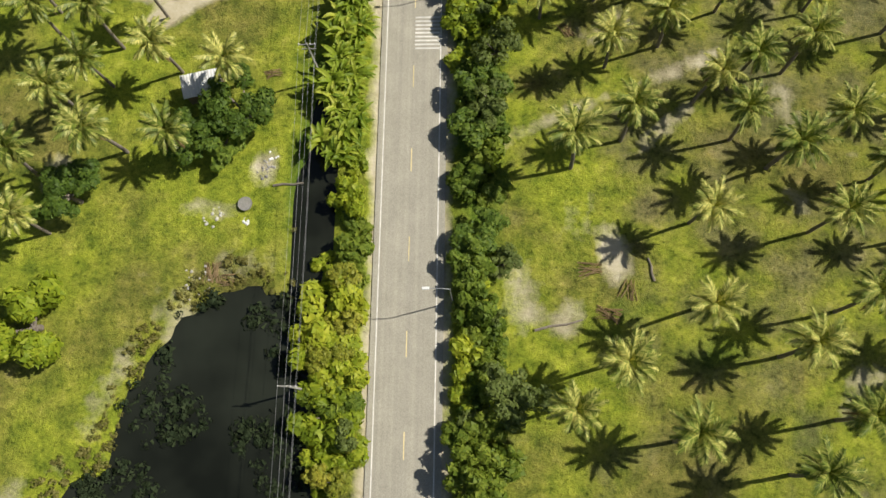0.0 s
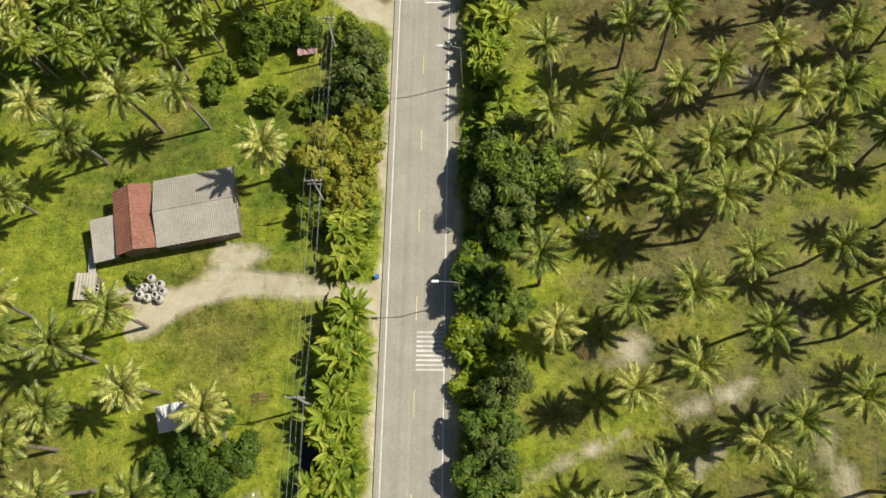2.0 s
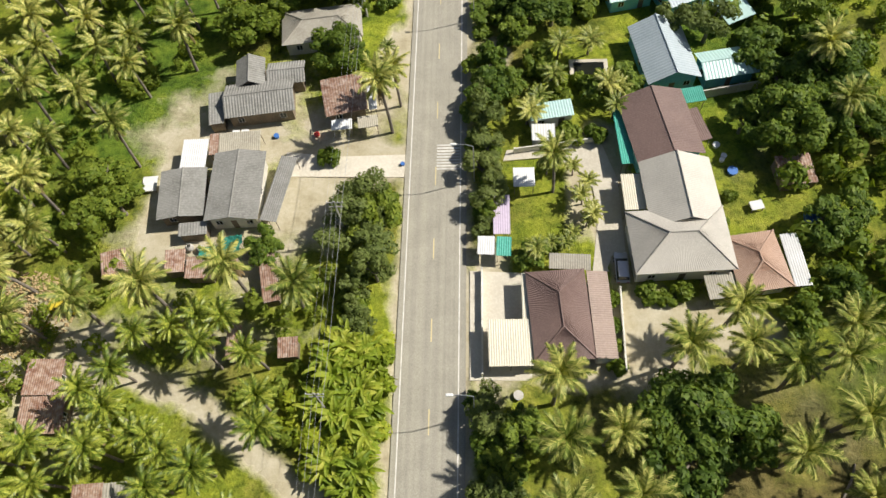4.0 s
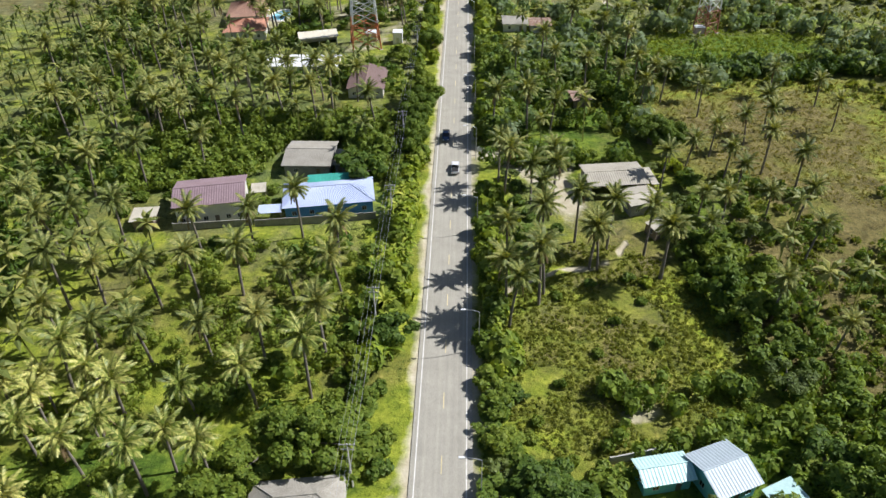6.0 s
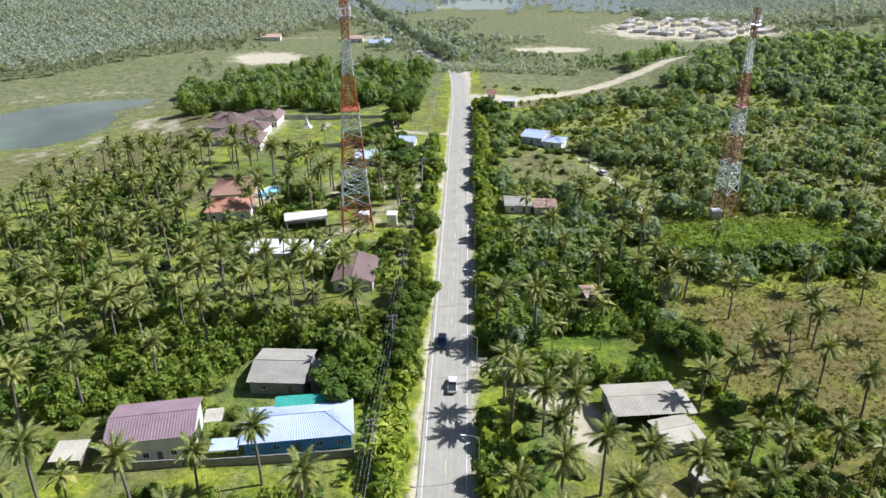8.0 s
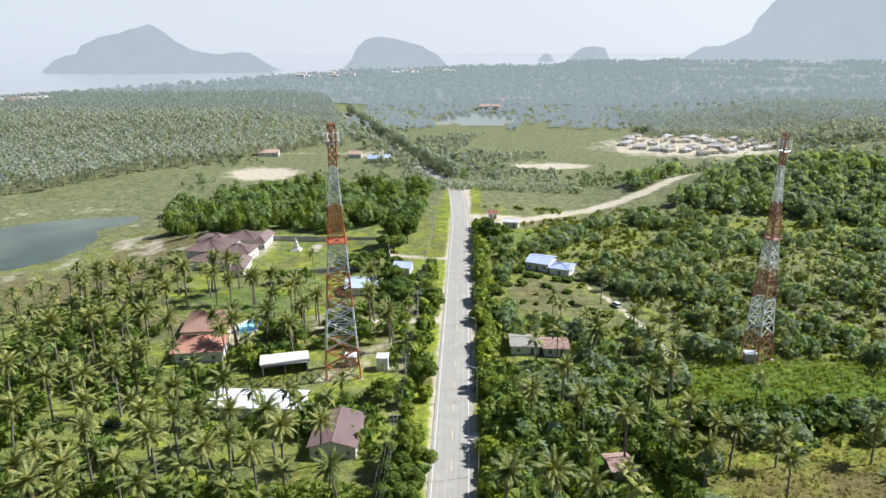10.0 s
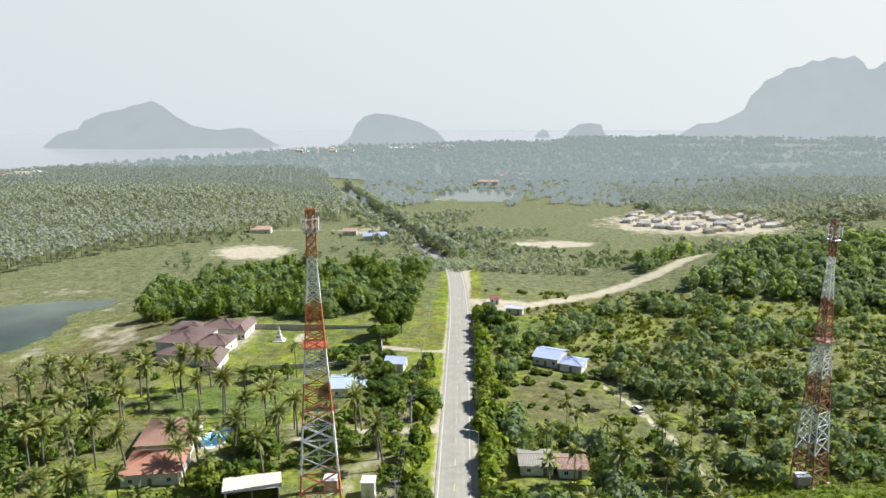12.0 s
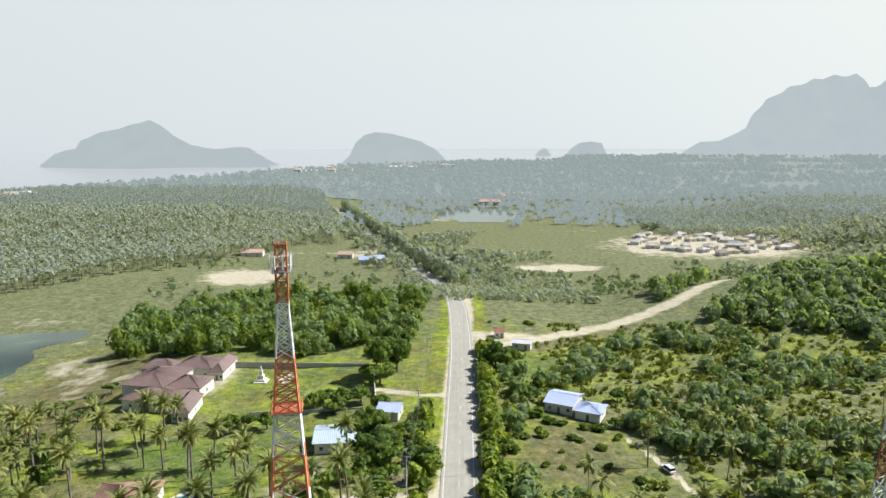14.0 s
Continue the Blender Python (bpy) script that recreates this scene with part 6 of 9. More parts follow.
canopy((-10.1, 163.4), (-8.9, 163.6), 6.4, 2.4, 0.1, M["roof_white"], "narrow white lean-to beside the rusty shack", 2)
canopy((-15.6, 159.9), (-12.5, 160.2), 1.8, 2.2, 0.1, M["roof_white"], "white shop awning in front of the shack", 2, "awning", "awning")
canopy((-11.6, 160.2), (-8.6, 160.6), 2.0, 2.2, 0.2, M["roof_pale"], "pale shop awning in front of the shack", 2, "awning", "awning")
for p0, p1, dp in (((-36.3, 136.5), (-33.5, 136.7), 3.3), ((-33.3, 135.7), (-29.5, 135.7), 3.0), ((-29.3, 136.6), (-26.2, 136.9), 2.4), ((-22.1, 132.1), (-19.9, 132.6), 7.1), ((-44.8, 135.8), (-41.4, 136.7), 3.8), ((-50.6, 114.8), (-44.9, 115.0), 4.6), ((-51.2, 119.7), (-46.4, 119.7), 4.6), ((-25.9, 124.4), (-24.0, 124.5), 4.4), ((-41.0, 104.0), (-37.3, 104.3), 5.0), ((-19.2, 124.6), (-16.6, 124.8), 2.6)):
    house(p0, p1, dp, 2.1, 0.4, M["roof_rust"], M["timber"], "shed", label="small shack roofed with rusty corrugated iron", front=1, over=0.25, name="shack", category="shack", wave=0.3)
house((-37.2, 104.2), (-33.6, 104.6), 5.0, 2.1, 0.4, M["roof_grey"], M["timber"], "shed", label="small shack with grey metal roof", front=1, over=0.25, name="shack", category="shack")
# houses further north, west
house((-57.8, 246.6), (-43.0, 249.6), 11.0, 5.0, 1.4, M["roof_purple"], M["plaster"], label="long two-storey building with faded maroon roof", front=6, wave=0.5)
house((-66.9, 245.2), (-61.5, 245.8), 5.0, 2.5, 0.3, M["roof_pale"], M["timber"], "shed", label="small shed with pale worn metal roof", front=1, name="shed", category="shed")
canopy((-43.0, 253.7), (-39.8, 254.3), 3.6, 4.4, 0.2, M["roof_pale"], "pale roof terrace cover beside the maroon roof", 2)
house((-35.5, 249.4), (-16.1, 252.6), 10.0, 3.2, 1.7, M["roof_blue"], M["plaster_blue"], "hip", label="blue house with light blue metal hip roof", front=5, wave=0.5)
canopy((-40.5, 248.3), (-35.6, 248.9), 3.0, 2.6, 0.2, M["roof_blue"], "light blue lean-to beside the blue house", 2)
canopy((-31.8, 259.0), (-22.6, 260.4), 3.2, 3.4, 0.4, M["roof_green"], "green metal canopy behind the blue house", 3)
# dark wall concrete here paints in the shade below the eaves
house((-39.6, 267.6), (-28.0, 267.4), 12.0, 3.0, 1.2, M["roof_grey"], M["concrete_dark"], label="house with weathered grey sheet roof and yard", wave=0.28, amp=0.025, front=2)
house((-27.9, 268.8), (-24.6, 268.8), 7.0, 2.6, 0.3, M["roof_grey"], M["concrete_dark"], "shed", label="side wing with grey sheet roof", front=1, name="house_wing")
house((-10.9, 254.2), (-8.9, 254.1), 6.0, 2.3, 0.2, M["roof_green"], M["timber"], "shed", label="narrow green-roofed roadside stall", front=1, over=0.2, name="stall", category="stall")
# the wide sheds east
house((30.0, 258.2), (43.4, 259.7), 9.6, 3.3, 0.8, M["roof_pale"], M["concrete_dark"], label="wide rear shed with pale worn sheet roof", open_front=True, wave=0.5)
house((37.8, 251.2), (45.0, 253.4), 6.9, 3.1, 0.5, M["roof_pale"], M["concrete_dark"], label="front shed with pale worn sheet roof", front=2, wave=0.5)
canopy((44.0, 260.0), (45.6, 260.2), 7.0, 3.2, 0.2, M["roof_pale"], "narrow pale sheet lean-to along the wide shed", 3)
house((41.6, 243.2), (44.8, 245.0), 3.6, 2.2, 0.3, M["roof_pale"], M["timber"], "shed", label="small store with grey metal roof", front=1, over=0.2, name="shed", category="shed")
house((31.8, 303.2), (37.2, 304.0), 6.6, 2.4, 0.5, M["roof_rust"], M["timber"], label="old hut with broken rusty roof among trees", front=1, name="hut", category="hut")
# around the tower
house((-30.4, 309.6), (-19.6, 309.8), 14.6, 2.9, 1.6, M["roof_brown"], M["plaster"], label="house with rusty brown roof near the tower", turn_ridge=True, front=3)
house((-57.5, 325.5), (-35.0, 325.2), 9.4, 3.0, 0.9, M["roof_white"], M["plaster"], label="long building with white metal roof", front=5, wave=0.6)
house((-50.8, 347.0), (-38.4, 350.4), 6.2, 3.0, 0.4, M["roof_cream"], M["plaster"], "shed", label="low open building with flat cream roof", open_front=True)
house((-77.6, 354.0), (-63.6, 356.0), 13.0, 3.2, 2.2, M["roof_orange"], M["plaster"], "hip", label="villa with bright orange tiled hip roof", wave=0.35)
house((-80.6, 368.6), (-66.6, 370.8), 17.0, 3.4, 2.4, M["roof_clay"], M["plaster"], "hip", label="villa with brown clay tiled hip roof", wave=0.35)
# the walled compound with brown halls
for p0, p1, dp, hh in (((-103.0, 437.0), (-84.0, 433.0), 13, 3.4), ((-107.5, 446.5), (-92.0, 444.0), 20, 5.0), ((-93.0, 447.0), (-80.5, 446.0), 12, 3.8), ((-98.5, 467.5), (-84.0, 466.0), 13, 3.8), ((-84.5, 464.0), (-79.0, 464.0), 17, 3.2), ((-82.5, 426.0), (-76.5, 426.5), 16, 3.2), ((-112.0, 470.0), (-99.0, 470.0), 9, 3.2)):
    p0, p1 = (p0[0] - 4, p0[1] + 4), (p1[0] - 4, p1[1] + 4)
    house(p0, p1, dp, hh, 2.4, M["roof_mauve"], M["plaster"], "hip", label="compound hall with mauve brown tiled hip roof", wave=0.4, name="hall", category="hall")
house((-39.0, 408.2), (-27.4, 409.6), 12.5, 3.0, 1.2, M["roof_bluegrey"], M["plaster"], label="house with pale blue-grey metal roof behind trees", wave=0.5)
house((-25.0, 430.0), (-17.8, 429.0), 8.0, 3.0, 1.4, M["roof_blue"], M["plaster"], label="small house with blue metal roof behind trees", front=1, wave=0.5)
house((25.0, 439.0), (33.8, 435.0), 12.0, 3.0, 1.5, M["roof_blue"], M["plaster"], label="house with pale blue-white metal roof", wave=0.5)
house((33.4, 434.0), (41.2, 430.6), 9.0, 2.8, 1.2, M["roof_blue"], M["plaster"], "hip", label="front wing with pale blue-white metal roof", front=1, name="house_wing", wave=0.5)
house((15.0, 361.5), (23.8, 361.5), 9.0, 2.7, 1.0, M["roof_grey"], M["plaster"], label="low house with dark grey roof", front=2)
house((24.0, 360.6), (31.6, 360.6), 8.0, 2.6, 0.9, M["roof_rust"], M["plaster"], label="house wing with rusty red roof", front=2, name="house_wing")
# buildings along the far road
for p0, p1, dp, rf in (((-78, 748), (-68, 749), 9, "roof_blue"), ((-67, 752), (-59, 753), 9, "roof_blue"), ((-176, 776), (-158, 778), 11, "roof_pink"), ((-98, 772), (-86, 772), 8, "roof_pink"), ((19, 500), (27, 498), 5, "roof_white"), ((13, 514), (18, 514), 5, "roof_red")):
    house(p0, p1, dp, 2.7 if p0[0] > 0 else 3.4, 1.0 if p0[0] > 0 else 2.2, M[rf], M["plaster"], label="distant house with a pitched roof", front=2, wave=0.8)


# the half-built housing estate beyond the hill
def estate():
    """Raw building site: scattered grey hip roofs round a bare yard."""
    rg = random.Random(91)
    for k in range(52):
        a = 2.399 * k
        r = 0.2 + 0.85 * math.sqrt((k + 1) / 52)
        x, y = 212 + 66 * r * math.cos(a) + rg.uniform(-8, 8), 842 + 50 * r * math.sin(a) + rg.uniform(-7, 7)
        w, t = rg.uniform(7, 13), rg.choice((0.15, -0.2, 0.5, 1.2))
        house((x, y), (x + w * math.cos(t), y + w * math.sin(t)), rg.uniform(7, 10), 2.9, 1.7, M[rg.choice(["concrete", "roof_pale", "roof_tilegrey", "roof_grey", "sandy"])], M["plaster"], "hip", label="unfinished pale grey house of the new estate", front=1, wave=1.2)


estate()


def far_town():
    """Roofs of the town by the shore."""
    rg = random.Random(92)
    spots = [(-640 + rg.uniform(-30, 60), 1120 + rg.uniform(-30, 40)) for _ in range(9)] + [(-330 + rg.uniform(-90, 60), 1800 + rg.uniform(-60, 60)) for _ in range(12)] + [(-140 + rg.uniform(-60, 90), 2150 + rg.uniform(-60, 100)) for _ in range(14)] + [(-70 + rg.uniform(-40, 150), 1000 + rg.uniform(0, 300)) for _ in range(4)]
    for x, y in spots:
        w = rg.uniform(12, 34)
        house((x, y), (x + w, y + rg.uniform(-2, 2)), rg.uniform(10, 16), rg.uniform(4, 8), 2.5, M[rg.choice(["roof_white", "roof_pale", "roof_pink", "roof_pale"])], M["plaster"], label="distant town building near the shore", front=2, wave=2.0, name="town_building", category="building")


far_town()


# boundary walls
def boundary(x0, y0, x1, y1, high, label, material=None, name="boundary_wall"):
    L = math.hypot(x1 - x0, y1 - y0)
    z = min(hz(x0, y0), hz(x1, y1))
    ob = thing(name, x0, y0, z, math.degrees(math.atan2(y1 - y0, x1 - x0)), label, "wall")
    bm = bmesh.new()
    box(bm, 0, -0.06, -0.4, L, 0.06, high)
    part("panel", bm, material or M["concrete"], ob)
    bm = bmesh.new()
    box(bm, -0.02, -0.1, high + 0.003, L + 0.02, 0.1, high + 0.09)
    part("coping", bm, material or M["concrete"], ob)
    n = max(2, int(L / 3.0) + 1)
    me = None
    for i in range(n):
        m = Matrix.Translation((L * i / (n - 1), 0, 0))
        if me is None:
            bm = bmesh.new()
            box(bm, -0.12, -0.12, -0.4, 0.12, 0.12, high + 0.2)
            me = part("pier", bm, material or M["concrete"], ob, m=m).data
        else:
            share("pier", me, ob, m)


boundary(35.5, 165.5, 48.5, 168.0, 1.8, "grey block wall behind the brown-roofed house")
boundary(11.5, 156.8, 24.0, 158.6, 1.2, "low wall along the paved yard", M["plaster"])
boundary(6.6, 123.0, 6.6, 137.5, 1.0, "low cream wall at the road", M["plaster"])
boundary(24.3, 123.5, 24.6, 134.6, 1.2, "low wall beside the bungalow", M["plaster"])
boundary(-58.0, 246.0, -42.0, 247.8, 1.8, "stained grey block wall before the maroon-roofed building", M["concrete_dark"])
boundary(-41.0, 247.4, -16.0, 250.6, 1.6, "stained grey block wall before the blue house", M["concrete_dark"])
boundary(-86, 482.5, -36, 481.5, 2.2, "long pale wall behind the compound lawn")
boundary(-31.5, 476, -26.0, 440, 2.0, "pale wall beside the compound lawn", M["plaster"])
boundary(-64, 435, -30, 440, 1.6, "pale wall before the compound lawn")
boundary(24, 189.5, 34, 192.0, 1.6, "pale wall behind the teal houses")


LAMP_YS = (58.3, 90, 118, 152, 183.5, 212, 246, 276, 305, 336, 367, 398, 430, 461)
POLE_YS = (-40, 4, 45, 71, 94.5, 118, 143, 185, 217, 249, 283, 312, 342, 387, 430, 482)

# ---- towers, poles, lamps, vehicles ----
def lattice_tower(x, y, tall, wide, top_w, label, bands, panel=0.5, stout=1.0, red_paint="tower_red", turn=12):
    ob = thing("telecom_tower", x, y, hz(x, y), turn, label, "tower", "telecom towers")
    levels = []
    z = 0.0
    while z < tall - 0.5:
        w = wide + (top_w - wide) * min(1, z / (tall * 0.82))
        levels.append((z, w / 2))
        z += max(1.9, w * panel)
    levels.append((tall, top_w / 2))
    corners = ((-1, -1), (1, -1), (1, 1), (-1, 1))
    nb = len(bands)
    meshes = [bmesh.new() for _ in range(nb)]

    def band_of(zz):
        s = zz / tall
        for i, e in enumerate(bands):
            if s < e:
                return i
        return nb - 1
    for (z0, h0), (z1, h1) in zip(levels, levels[1:]):
        bm = meshes[band_of((z0 + z1) / 2)]
        k = (0.55 + 0.45 * (1 - z0 / tall)) * stout
        for i in range(4):
            a, b = corners[i], corners[(i + 1) % 4]
            A0, A1 = Vector((a[0] * h0, a[1] * h0, z0)), Vector((a[0] * h1, a[1] * h1, z1))
            B0, B1 = Vector((b[0] * h0, b[1] * h0, z0)), Vector((b[0] * h1, b[1] * h1, z1))
            bar(bm, A0, A1, 0.25 * k, 5)
            bar(bm, A1, B1, 0.11 * k, 4)
            bar(bm, A0, B1, 0.15 * k, 4)
            bar(bm, B0, A1, 0.15 * k, 4)
    for i, bm in enumerate(meshes):
        red = i % 2 == 0
        part("lattice_section", bm, M[red_paint if red else "tower_white"], ob, "orange-red painted lattice section" if red else "white painted lattice section")
    bm = bmesh.new()
    for s in (-1, 1):
        bar(bm, (0.16 * s, 0.5, 0), (0.16 * s, 0.4, tall), 0.035, 4)
    for k in range(int(tall / 0.6)):
        bar(bm, (-0.16, 0.5 - 0.1 * k * 0.6 / tall, k * 0.6), (0.16, 0.5 - 0.1 * k * 0.6 / tall, k * 0.6), 0.02, 4)
    part("ladder", bm, M["steel"], ob)
    # working platform and antennas near the top
    for zz in (tall * 0.555, tall * 0.925):
        bm = bmesh.new()
        w = wide + (top_w - wide) * min(1, zz / (tall * 0.82))
        h = w / 2 + 0.5
        for a, b in (((-h, -h), (h, -h)), ((h, -h), (h, h)), ((h, h), (-h, h)), ((-h, h), (-h, -h))):
            rail = bmesh.new()
            bar(rail, (*a, zz + 0.1), (*b, zz + 0.1), 0.12, 4)
            bar(rail, (*a, zz + 1.0), (*b, zz + 1.0), 0.04, 4)
            bar(rail, (*a, zz), (*a, zz + 1.0), 0.04, 4)
            part("guard_rail", rail, M[red_paint if zz < tall * 0.7 else "steel"], ob)
        box(bm, -h, -h, zz - 0.03, h, h, zz + 0.03)
        part("platform", bm, M[red_paint if zz < tall * 0.7 else "steel"], ob)
    for i in range(9):
        a = i / 9 * 6.283
        r = top_w / 2 + 1.1
        bm = bmesh.new()
        zz = tall * 0.935
        box(bm, -0.14, -0.09, 0, 0.14, 0.09, 2.4, Matrix.Translation((r * math.cos(a), r * math.sin(a), zz)) @ Matrix.Rotation(a + math.pi / 2, 4, "Z"))
        bar(bm, (r * math.cos(a), r * math.sin(a), zz + 0.3), (0.4 * math.cos(a), 0.4 * math.sin(a), zz + 0.3), 0.05, 4)
        bar(bm, (r * math.cos(a), r * math.sin(a), zz + 2.0), (0.4 * math.cos(a), 0.4 * math.sin(a), zz + 2.0), 0.05, 4)
        part("antenna", bm, M["white"], ob, "white panel antenna")
    bm = bmesh.new()
    bar(bm, (0, 0, tall), (0, 0, tall + 2.2), 0.04, 5)
    part("lightning_rod", bm, M["steel"], ob)
    for c in corners:
        bm = bmesh.new()
        box(bm, c[0] * wide / 2 - 0.5, c[1] * wide / 2 - 0.5, -0.6, c[0] * wide / 2 + 0.5, c[1] * wide / 2 + 0.5, 0.25)
        part("footing", bm, M["concrete"], ob)
    return ob


TOWER_BANDS = [0.13, 0.29, 0.425, 0.565, 0.70, 0.85, 1.01]
lattice_tower(-29.6, 349.9, 65.5, 9.0, 1.9, "tall lattice telecom tower in faded orange-red and white bands", TOWER_BANDS)
lattice_tower(83.0, 362.6, 62.0, 5.6, 1.1, "slim lattice telecom tower in red and white bands among shrubs", TOWER_BANDS, 0.72, 0.82, "tower_rust", 30)


def cabin(x, y, w, d, h, label, material):
    ob = thing("equipment_cabin", x, y, hz(x, y), 0, label, "cabin")
    bm = bmesh.new()
    box(bm, -w / 2, -d / 2, -0.1, w / 2, d / 2, h)
    bmesh.ops.bevel(bm, geom=bm.edges[:], offset=0.04, segments=1, affect="EDGES")
    part("body", bm, material, ob)
    bm = bmesh.new()
    box(bm, -w / 2 - 0.15, -d / 2 - 0.15, h + 0.004, w / 2 + 0.15, d / 2 + 0.15, h + 0.14)
    part("roof", bm, M["white"], ob)
    bm = bmesh.new()
    box(bm, -0.45, -d / 2 - 0.05, 0.0, 0.45, -d / 2 + 0.01, 2.0)
    part("door", bm, M["steel"], ob)


cabin(-19.3, 352.7, 3.0, 3.2, 3.6, "white equipment cabin beside the tower", M["white"])
cabin(-28.2, 355.3, 3.2, 3.0, 2.8, "brown equipment cabin inside the tower base", M["roof_pink"])
cabin(80.2, 360.0, 3.0, 2.4, 2.7, "pale pink equipment cabin at the tower foot", M["pink"])
cabin(75.1, 362.1, 2.0, 2.0, 1.8, "small white equipment box near the tower", M["white"])


def street_lamp(x, y):
    ob = thing("street_lamp", x, y, hz(x, y), 0, "tall grey street lamp with arm over the road", "street lamp", "street lamps")
    bm = bmesh.new()
    bar(bm, (0, 0, -0.2), (0, 0, 8.6), 0.09, 8, 0.06)
    part("pole", bm, M["steel"], ob)
    bm = bmesh.new()
    tube(bm, [(0, 0, 8.5), (-0.9, 0, 8.95), (-2.3, 0, 9.1)], [0.05, 0.045, 0.04], 6)
    part("arm", bm, M["steel"], ob)
    bm = bmesh.new()
    box(bm, -3.1, -0.17, 9.02, -2.25, 0.17, 9.2)
    bmesh.ops.bevel(bm, geom=bm.edges[:], offset=0.05, segments=1, affect="EDGES")
    part("lamp_head", bm, M["white"], ob, "white lamp head")
    return ob


lamp = street_lamp(5.6, 14.8)
for ly in LAMP_YS:
    copy_thing(lamp, pose(5.6, ly, hz(5.6, ly)))


def utility_pole(x, y):
    ob = thing("utility_pole", x, y, hz(x, y), 0, "concrete utility pole with crossarms and insulators", "utility pole", "utility poles")
    bm = bmesh.new()
    bar(bm, (0, 0, -0.3), (0, 0, 9.6), 0.16, 4, 0.1)
    part("pole", bm, M["concrete"], ob)
    for zz, hw in ((9.3, 1.1), (8.3, 0.9)):
        bm = bmesh.new()
        box(bm, -hw, -0.06, zz - 0.06, hw, 0.06, zz + 0.06)
        part("crossarm", bm, M["concrete_dark"], ob)
    for dx in WIRES_X:
        bm = bmesh.new()
        bar(bm, (dx, 0, 9.36), (dx, 0, 9.58), 0.06, 6)
        part("insulator", bm, M["white"], ob)
    return ob


WIRES_X = (-1.0, 0.4, 1.0)
pole = utility_pole(-12.2, POLE_YS[0])
for py in POLE_YS[1:]:
    copy_thing(pole, pose(-12.2, py, hz(-12.2, py)))


def wire(dx, z, r, ya, yb):
    bm = bmesh.new()
    pts = []
    for i in range(9):
        s = i / 8
        yy = ya + (yb - ya) * s
        pts.append((-12.2 + dx, yy, z + (1 - s) * hz(-12.2, ya) + s * hz(-12.2, yb) - 0.55 * 4 * s * (1 - s)))
    tube(bm, pts, [r] * len(pts), 3)
    tagged(put(bm, "power_line", M["cable"]), "thin sagging power line between utility poles", "cable", "power lines")


for ya, yb in zip(POLE_YS, POLE_YS[1:]):
    for dx in WIRES_X:
        wire(dx, 9.58, 0.013, ya, yb)
    wire(-0.5, 8.4, 0.02, ya, yb)
    wire(0.5, 7.2, 0.017, ya, yb)


def vehicle(x, y, rz, label, paint, kind="pickup", name="pickup_truck"):
    ob = thing(name, x, y, road_z(y) if abs(x) < 4 else hz(x, y), rz, label, "car")
    L, W2 = (5.2, 0.9) if kind == "pickup" else (4.4, 0.86)
    bm = bmesh.new()
    prof = [(-L / 2, 0.45), (-L / 2, 0.95), (-L / 2 + 0.1, 1.02), (L / 2 - 1.3, 1.05), (L / 2 - 0.1, 0.9), (L / 2, 0.7), (L / 2, 0.4)]
    a = [bm.verts.new((-W2, p[0], p[1])) for p in prof]
    b = [bm.verts.new((W2, p[0], p[1])) for p in prof]
    bm.faces.new(a[::-1])
    bm.faces.new(b)
    for i in range(len(prof)):
        j = (i + 1) % len(prof)
        bm.faces.new((a[i], a[j], b[j], b[i]))
    bmesh.ops.bevel(bm, geom=bm.edges[:], offset=0.07, segments=2, affect="EDGES")
    body = part("body", bm, paint, ob)
    c0, c1 = (-0.55, 1.45) if kind == "pickup" else (-1.9, 1.2)
    bm = bmesh.new()
    lo, hi = 1.0, 1.68
    v = [bm.verts.new(p) for p in ((-W2 + 0.06, c0 - 0.1, lo), (W2 - 0.06, c0 - 0.1, lo), (W2 - 0.06, c1, lo), (-W2 + 0.06, c1, lo), (-W2 + 0.2, c0 + 0.1, hi), (W2 - 0.2, c0 + 0.1, hi), (W2 - 0.2, c1 - 0.75, hi), (-W2 + 0.2, c1 - 0.75, hi))]
    for f in ((4, 5, 6, 7), (0, 1, 5, 4), (1, 2, 6, 5), (2, 3, 7, 6), (3, 0, 4, 7)):
        bm.faces.new([v[i] for i in f])
    part("cabin_glass", bm, M["glass"], ob, "dark tinted windows")
    bm = bmesh.new()
    box(bm, -W2 + 0.18, c0 + 0.06, hi - 0.01, W2 - 0.18, c1 - 0.72, hi + 0.06)
    bmesh.ops.bevel(bm, geom=bm.edges[:], offset=0.03, segments=1, affect="EDGES")
    part("roof", bm, paint, ob)
    if kind == "pickup":
        bm = bmesh.new()
        box(bm, -W2 + 0.12, -L / 2 + 0.12, 1.03, W2 - 0.12, c0 - 0.15, 1.06)
        part("cargo_bed", bm, M["rubber"], ob, "dark cargo bed liner")
    for sx in (-1, 1):
        for yy in (-L / 2 + 0.95, L / 2 - 0.9):
            bm = bmesh.new()
            bar(bm, (sx * (W2 - 0.2), yy, 0.35), (sx * (W2 + 0.03), yy, 0.35), 0.35, 14)
            wheel = part("wheel", bm, M["rubber"], ob)
            bm = bmesh.new()
            bar(bm, (sx * (W2 + 0.02), yy, 0.35), (sx * (W2 + 0.05), yy, 0.35), 0.2, 10)
            part("rim", bm, M["steel"], wheel)
        for yy, mt, nm in ((L / 2 - 0.03, M["white"], "headlight"), (-L / 2 + 0.03, M["red"], "tail_light")):
            bm = bmesh.new()
            box(bm, sx * 0.62 - 0.16, yy - 0.06, 0.66, sx * 0.62 + 0.16, yy + 0.06, 0.82)
            part(nm, bm, mt, ob)
    return ob


